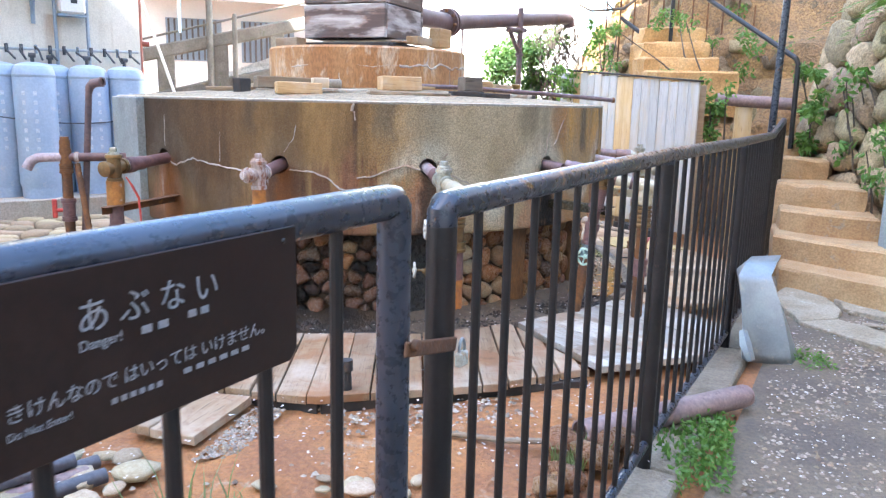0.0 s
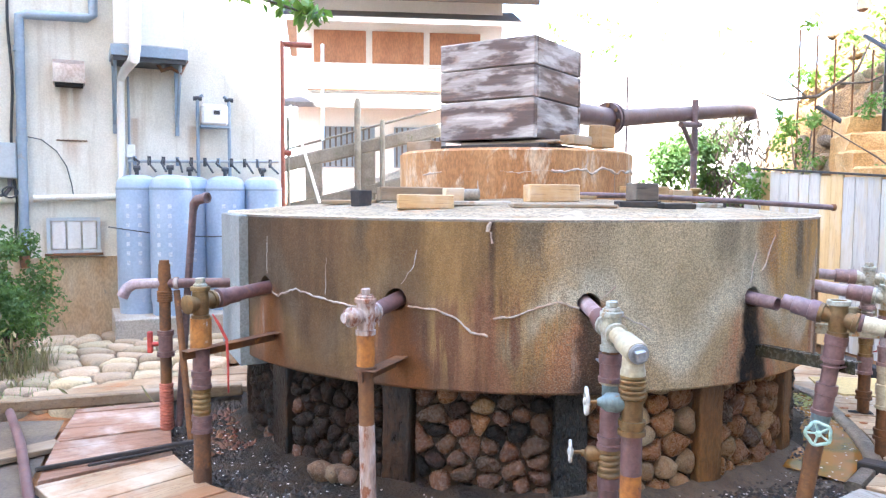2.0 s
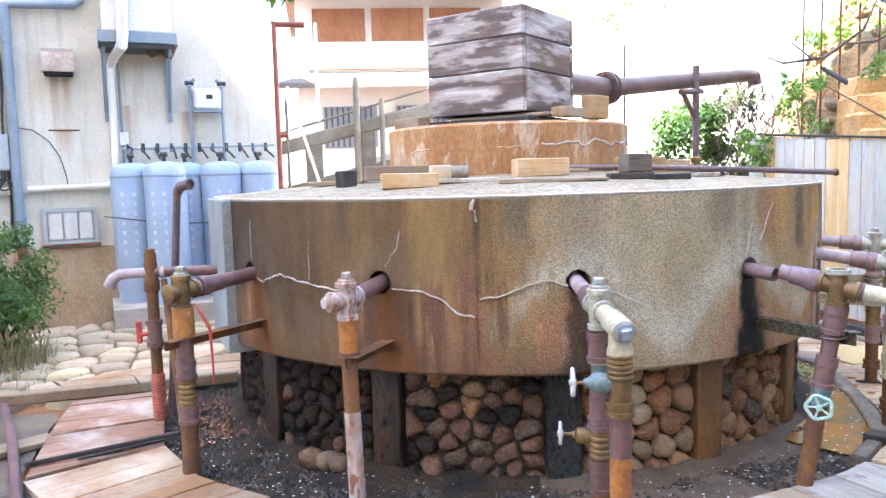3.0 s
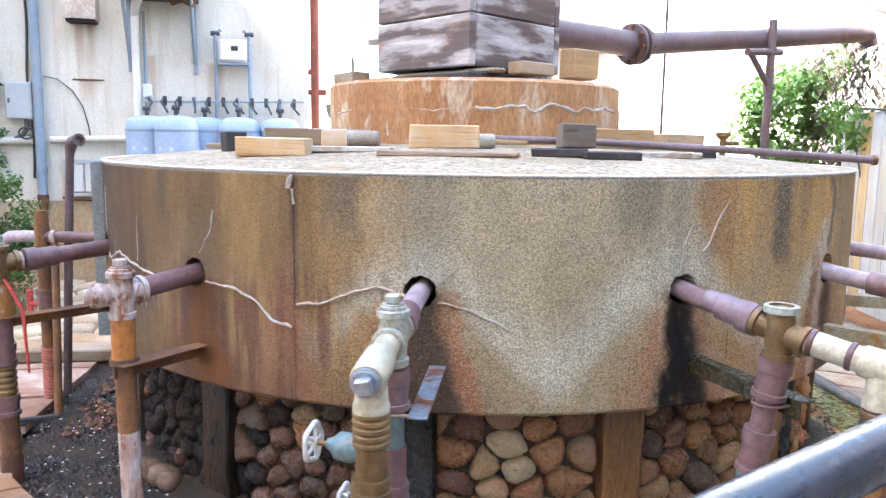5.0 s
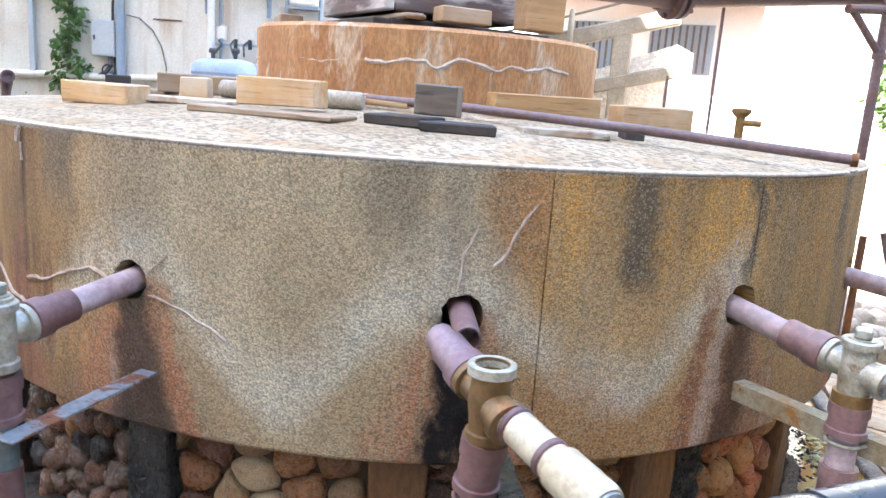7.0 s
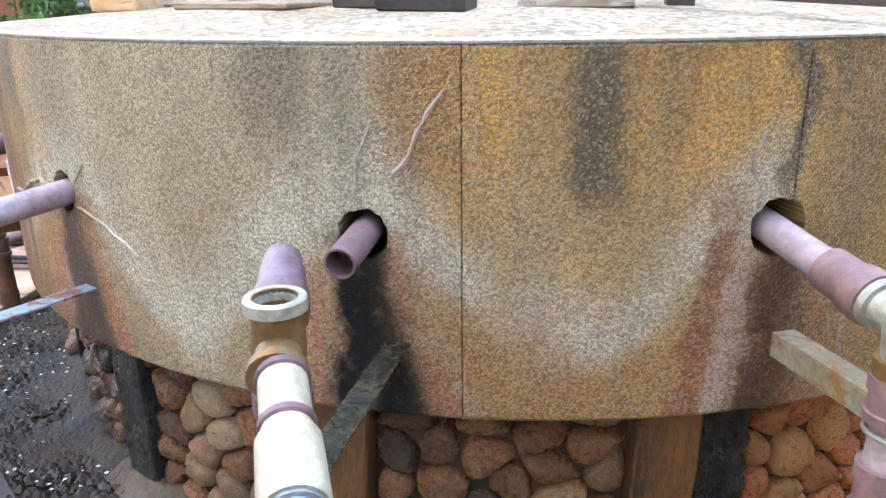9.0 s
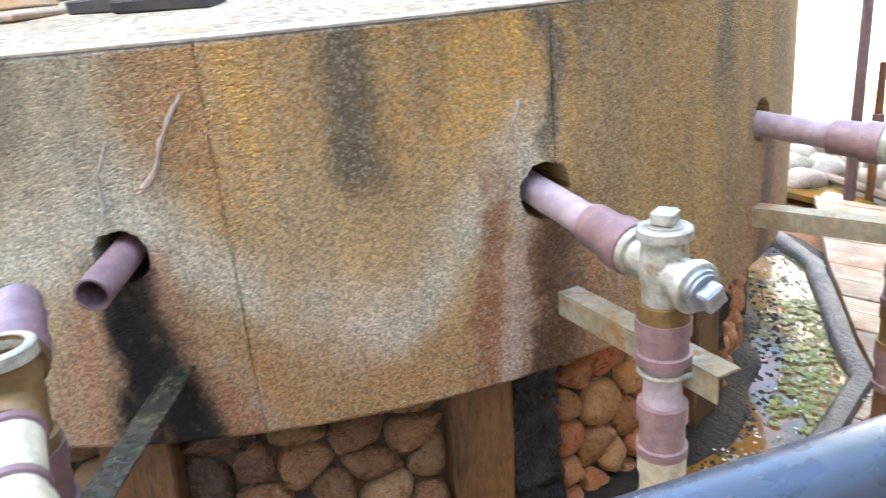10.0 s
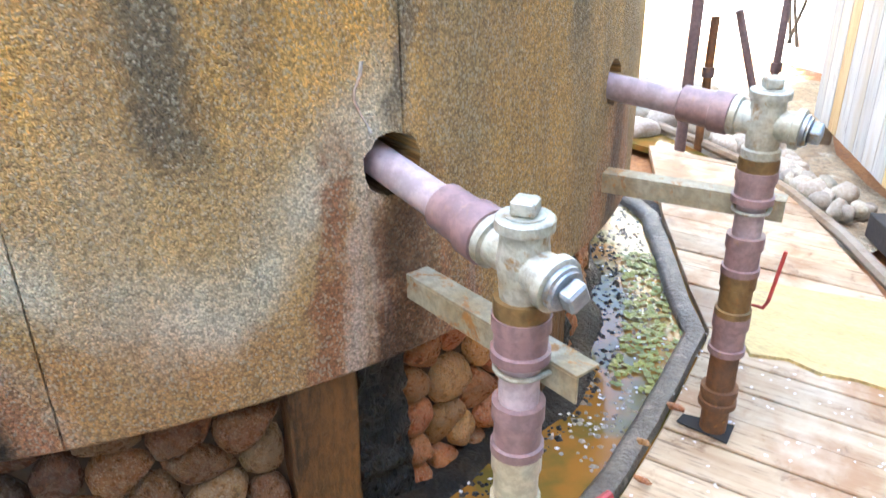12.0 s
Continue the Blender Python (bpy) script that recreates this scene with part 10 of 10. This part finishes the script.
# trees on the skyline
def tree(x, y, z, h, seed, label):
    r = random.Random(seed)
    root = thing("tree", (x, y, z), label, "tree")
    bm = bmesh.new()
    top = Vector((x + r.uniform(-0.4, 0.4), y + r.uniform(-0.4, 0.4), z + h * 0.7))
    sweep(bm, [(x, y, z - 0.6), (x + r.uniform(-0.1, 0.1), y, z + h * 0.35), top], [0.16, 0.12, 0.05], 10)
    cs = []
    for i in range(9):
        t = r.uniform(0.4, 0.95)
        b = Vector((x, y, z)).lerp(top, t)
        e = b + Vector((r.uniform(-1, 1), r.uniform(-1, 1), r.uniform(0.2, 0.9))) * h * 0.28
        sweep(bm, [b, b.lerp(e, 0.5) + Vector((0, 0, 0.1)), e], [0.05, 0.035, 0.012], 6)
        cs += [(tuple(e + Vector((r.uniform(-0.5, 0.5), r.uniform(-0.5, 0.5), r.uniform(-0.3, 0.5)))), r.uniform(0.5, 1.1)) for _ in range(4)]
    part("trunk", bm, M_BARK, root)
    settle_parts(root)
    foliage_mesh("crown", 2600, clumps(cs, (0.55, 0.55, 0.45)), (0.07, 0.14), seed, M_LEAF, root)


for i, (x, y, z, h) in enumerate(((3.4, 13.2, 4.6, 4.5), (1.6, 14.5, 5.4, 5.0), (5.6, 11.5, 4.6, 5.0), (6.5, 8.0, 4.2, 5.0), (-0.8, 17.0, 5.5, 5.5), (7.0, 4.5, 4.5, 5.0))):
    tree(x, y, z, h, 100 + i, "slender broadleaf tree with open sunlit crown on the bank")
# bough hanging into the top of the view
bough = thing("young_tree", (-4.6, 3.1, PATH_Z), "slim young tree with a thin leafy bough reaching over the yard", "tree")
bm = bmesh.new()
sweep(bm, [(-4.6, 3.1, PATH_Z - 0.1), (-4.55, 3.15, 1.8), (-4.4, 3.2, 3.4), (-4.3, 3.2, 4.6)], [0.07, 0.06, 0.04, 0.02], 10)
part("trunk", bm, M_BARK, bough)
bm = bmesh.new()
sweep(bm, [(-4.46, 3.18, 2.9), (-3.7, 3.45, 3.25), (-3.0, 3.68, 3.05), (-2.2, 3.95, 2.45), (-1.6, 4.12, 2.17), (-1.33, 4.22, 2.08)], [0.035, 0.03, 0.026, 0.018, 0.010, 0.004], 8)
part("branch", bm, M_BARK, bough)
settle_parts(bough)
foliage_mesh("leaves", 150, clumps([((-1.42, 4.18, 2.14), 1.0), ((-1.65, 4.06, 2.18), 0.9), ((-1.32, 4.22, 2.10), 0.7), ((-1.85, 4.05, 2.28), 1.1), ((-2.2, 3.95, 2.5), 1.3)], (0.13, 0.10, 0.06)), (0.030, 0.055), 55, M_LEAF, bough)
# ivy on the wall and growth left of it
ivy = thing("wall_ivy", on_wall(-0.42, 0.4), "ivy strands hanging down the cream wall", "ivy")
bm = bmesh.new()
sweep(bm, [on_wall(-0.40, 0.2, 0.06), on_wall(-0.45, 1.2, 0.06), on_wall(-0.38, 2.2, 0.06), on_wall(-0.44, 3.2, 0.06)], 0.02, 8)
part("vine_stem", bm, M_BARK, ivy)
settle_parts(ivy)
cs = [(tuple(on_wall(-0.42 + random.Random(i).uniform(-0.12, 0.12), 1.1 + i * 0.11, 0.10)), 1.0) for i in range(22)]
foliage_mesh("leaves", 1500, clumps(cs, (0.10, 0.10, 0.12)), (0.03, 0.055), 66, M_LEAFDARK, ivy)
for s_, h_ in ((-1.75, 3.0), (-1.95, 2.6)):
    bm = bmesh.new()
    rod(bm, on_wall(s_, 0.0, 0.35), on_wall(s_ + 0.03, h_, 0.32), 0.05, 12)
    tagged(part("grey_post", bm, M_CONC), "pale weathered post before the wall", "post", "posts before the wall")
bm = bmesh.new()
rev(bm, on_wall(-1.45, 1.05, 0.7), WN + Vector((0.2, -0.3, -0.15)), [(-0.5, 0.07), (0.05, 0.07), (0.05, 0.06), (-0.1, 0.06)], 16)
tagged(part("stub_pipe", bm, M_CLAYPIPE), "open plum pipe end pointing into the yard", "pipe")
bm = bmesh.new()
rod(bm, on_wall(-1.45, -0.1, 0.45), on_wall(-1.45, 1.0, 0.45), 0.06, 12)
tagged(part("pipe_prop", bm, M_RUST), "rusty prop under the open pipe end", "post")
bm = bmesh.new()
for i in range(9):
    wall_box(bm, -4.6 + i * 0.24, -4.39 + i * 0.24, -0.1, 2.6 + 0.1 * (i % 3), 0.5, 0.54)
tagged(part("old_boarding", bm, M_REDWOOD), "dark red-brown upright boarding overgrown with weeds", "boarding")
shrub("yard_bush", (-5.6, 4.9, 0), "dense green undergrowth in front of the wall", 8, around(-5.7, 5.0, 0.65, 26, 0.7, 0.55, 0.35, 40), (0.28, 0.28, 0.22), 3600, (0.03, 0.065), 71, M_LEAFDARK)
shrub("yard_bush", (-6.6, 4.4, 0), "tall overgrown shrubs against the dark boarding", 8, around(-6.8, 4.5, 1.3, 26, 0.7, 0.7, 0.8, 41), (0.32, 0.32, 0.28), 3400, (0.035, 0.075), 72, M_LEAFDARK)
v, f = leaf_cloud(1400, lambda r: Vector((-4.9 + r.gauss(0, 0.5), 4.9 + r.gauss(0, 0.35), r.uniform(0.0, 0.45))), (0.015, 0.040), 73, droop=0.5, shape=4.0)
me = bpy.data.meshes.new("dry_stalks")
me.from_pydata(v, [], f)
me.materials.append(M_DRY)
tagged(new("dry_stalks", me), "tangle of dry pale stalks under the undergrowth", "dry grass", kind="stuff")
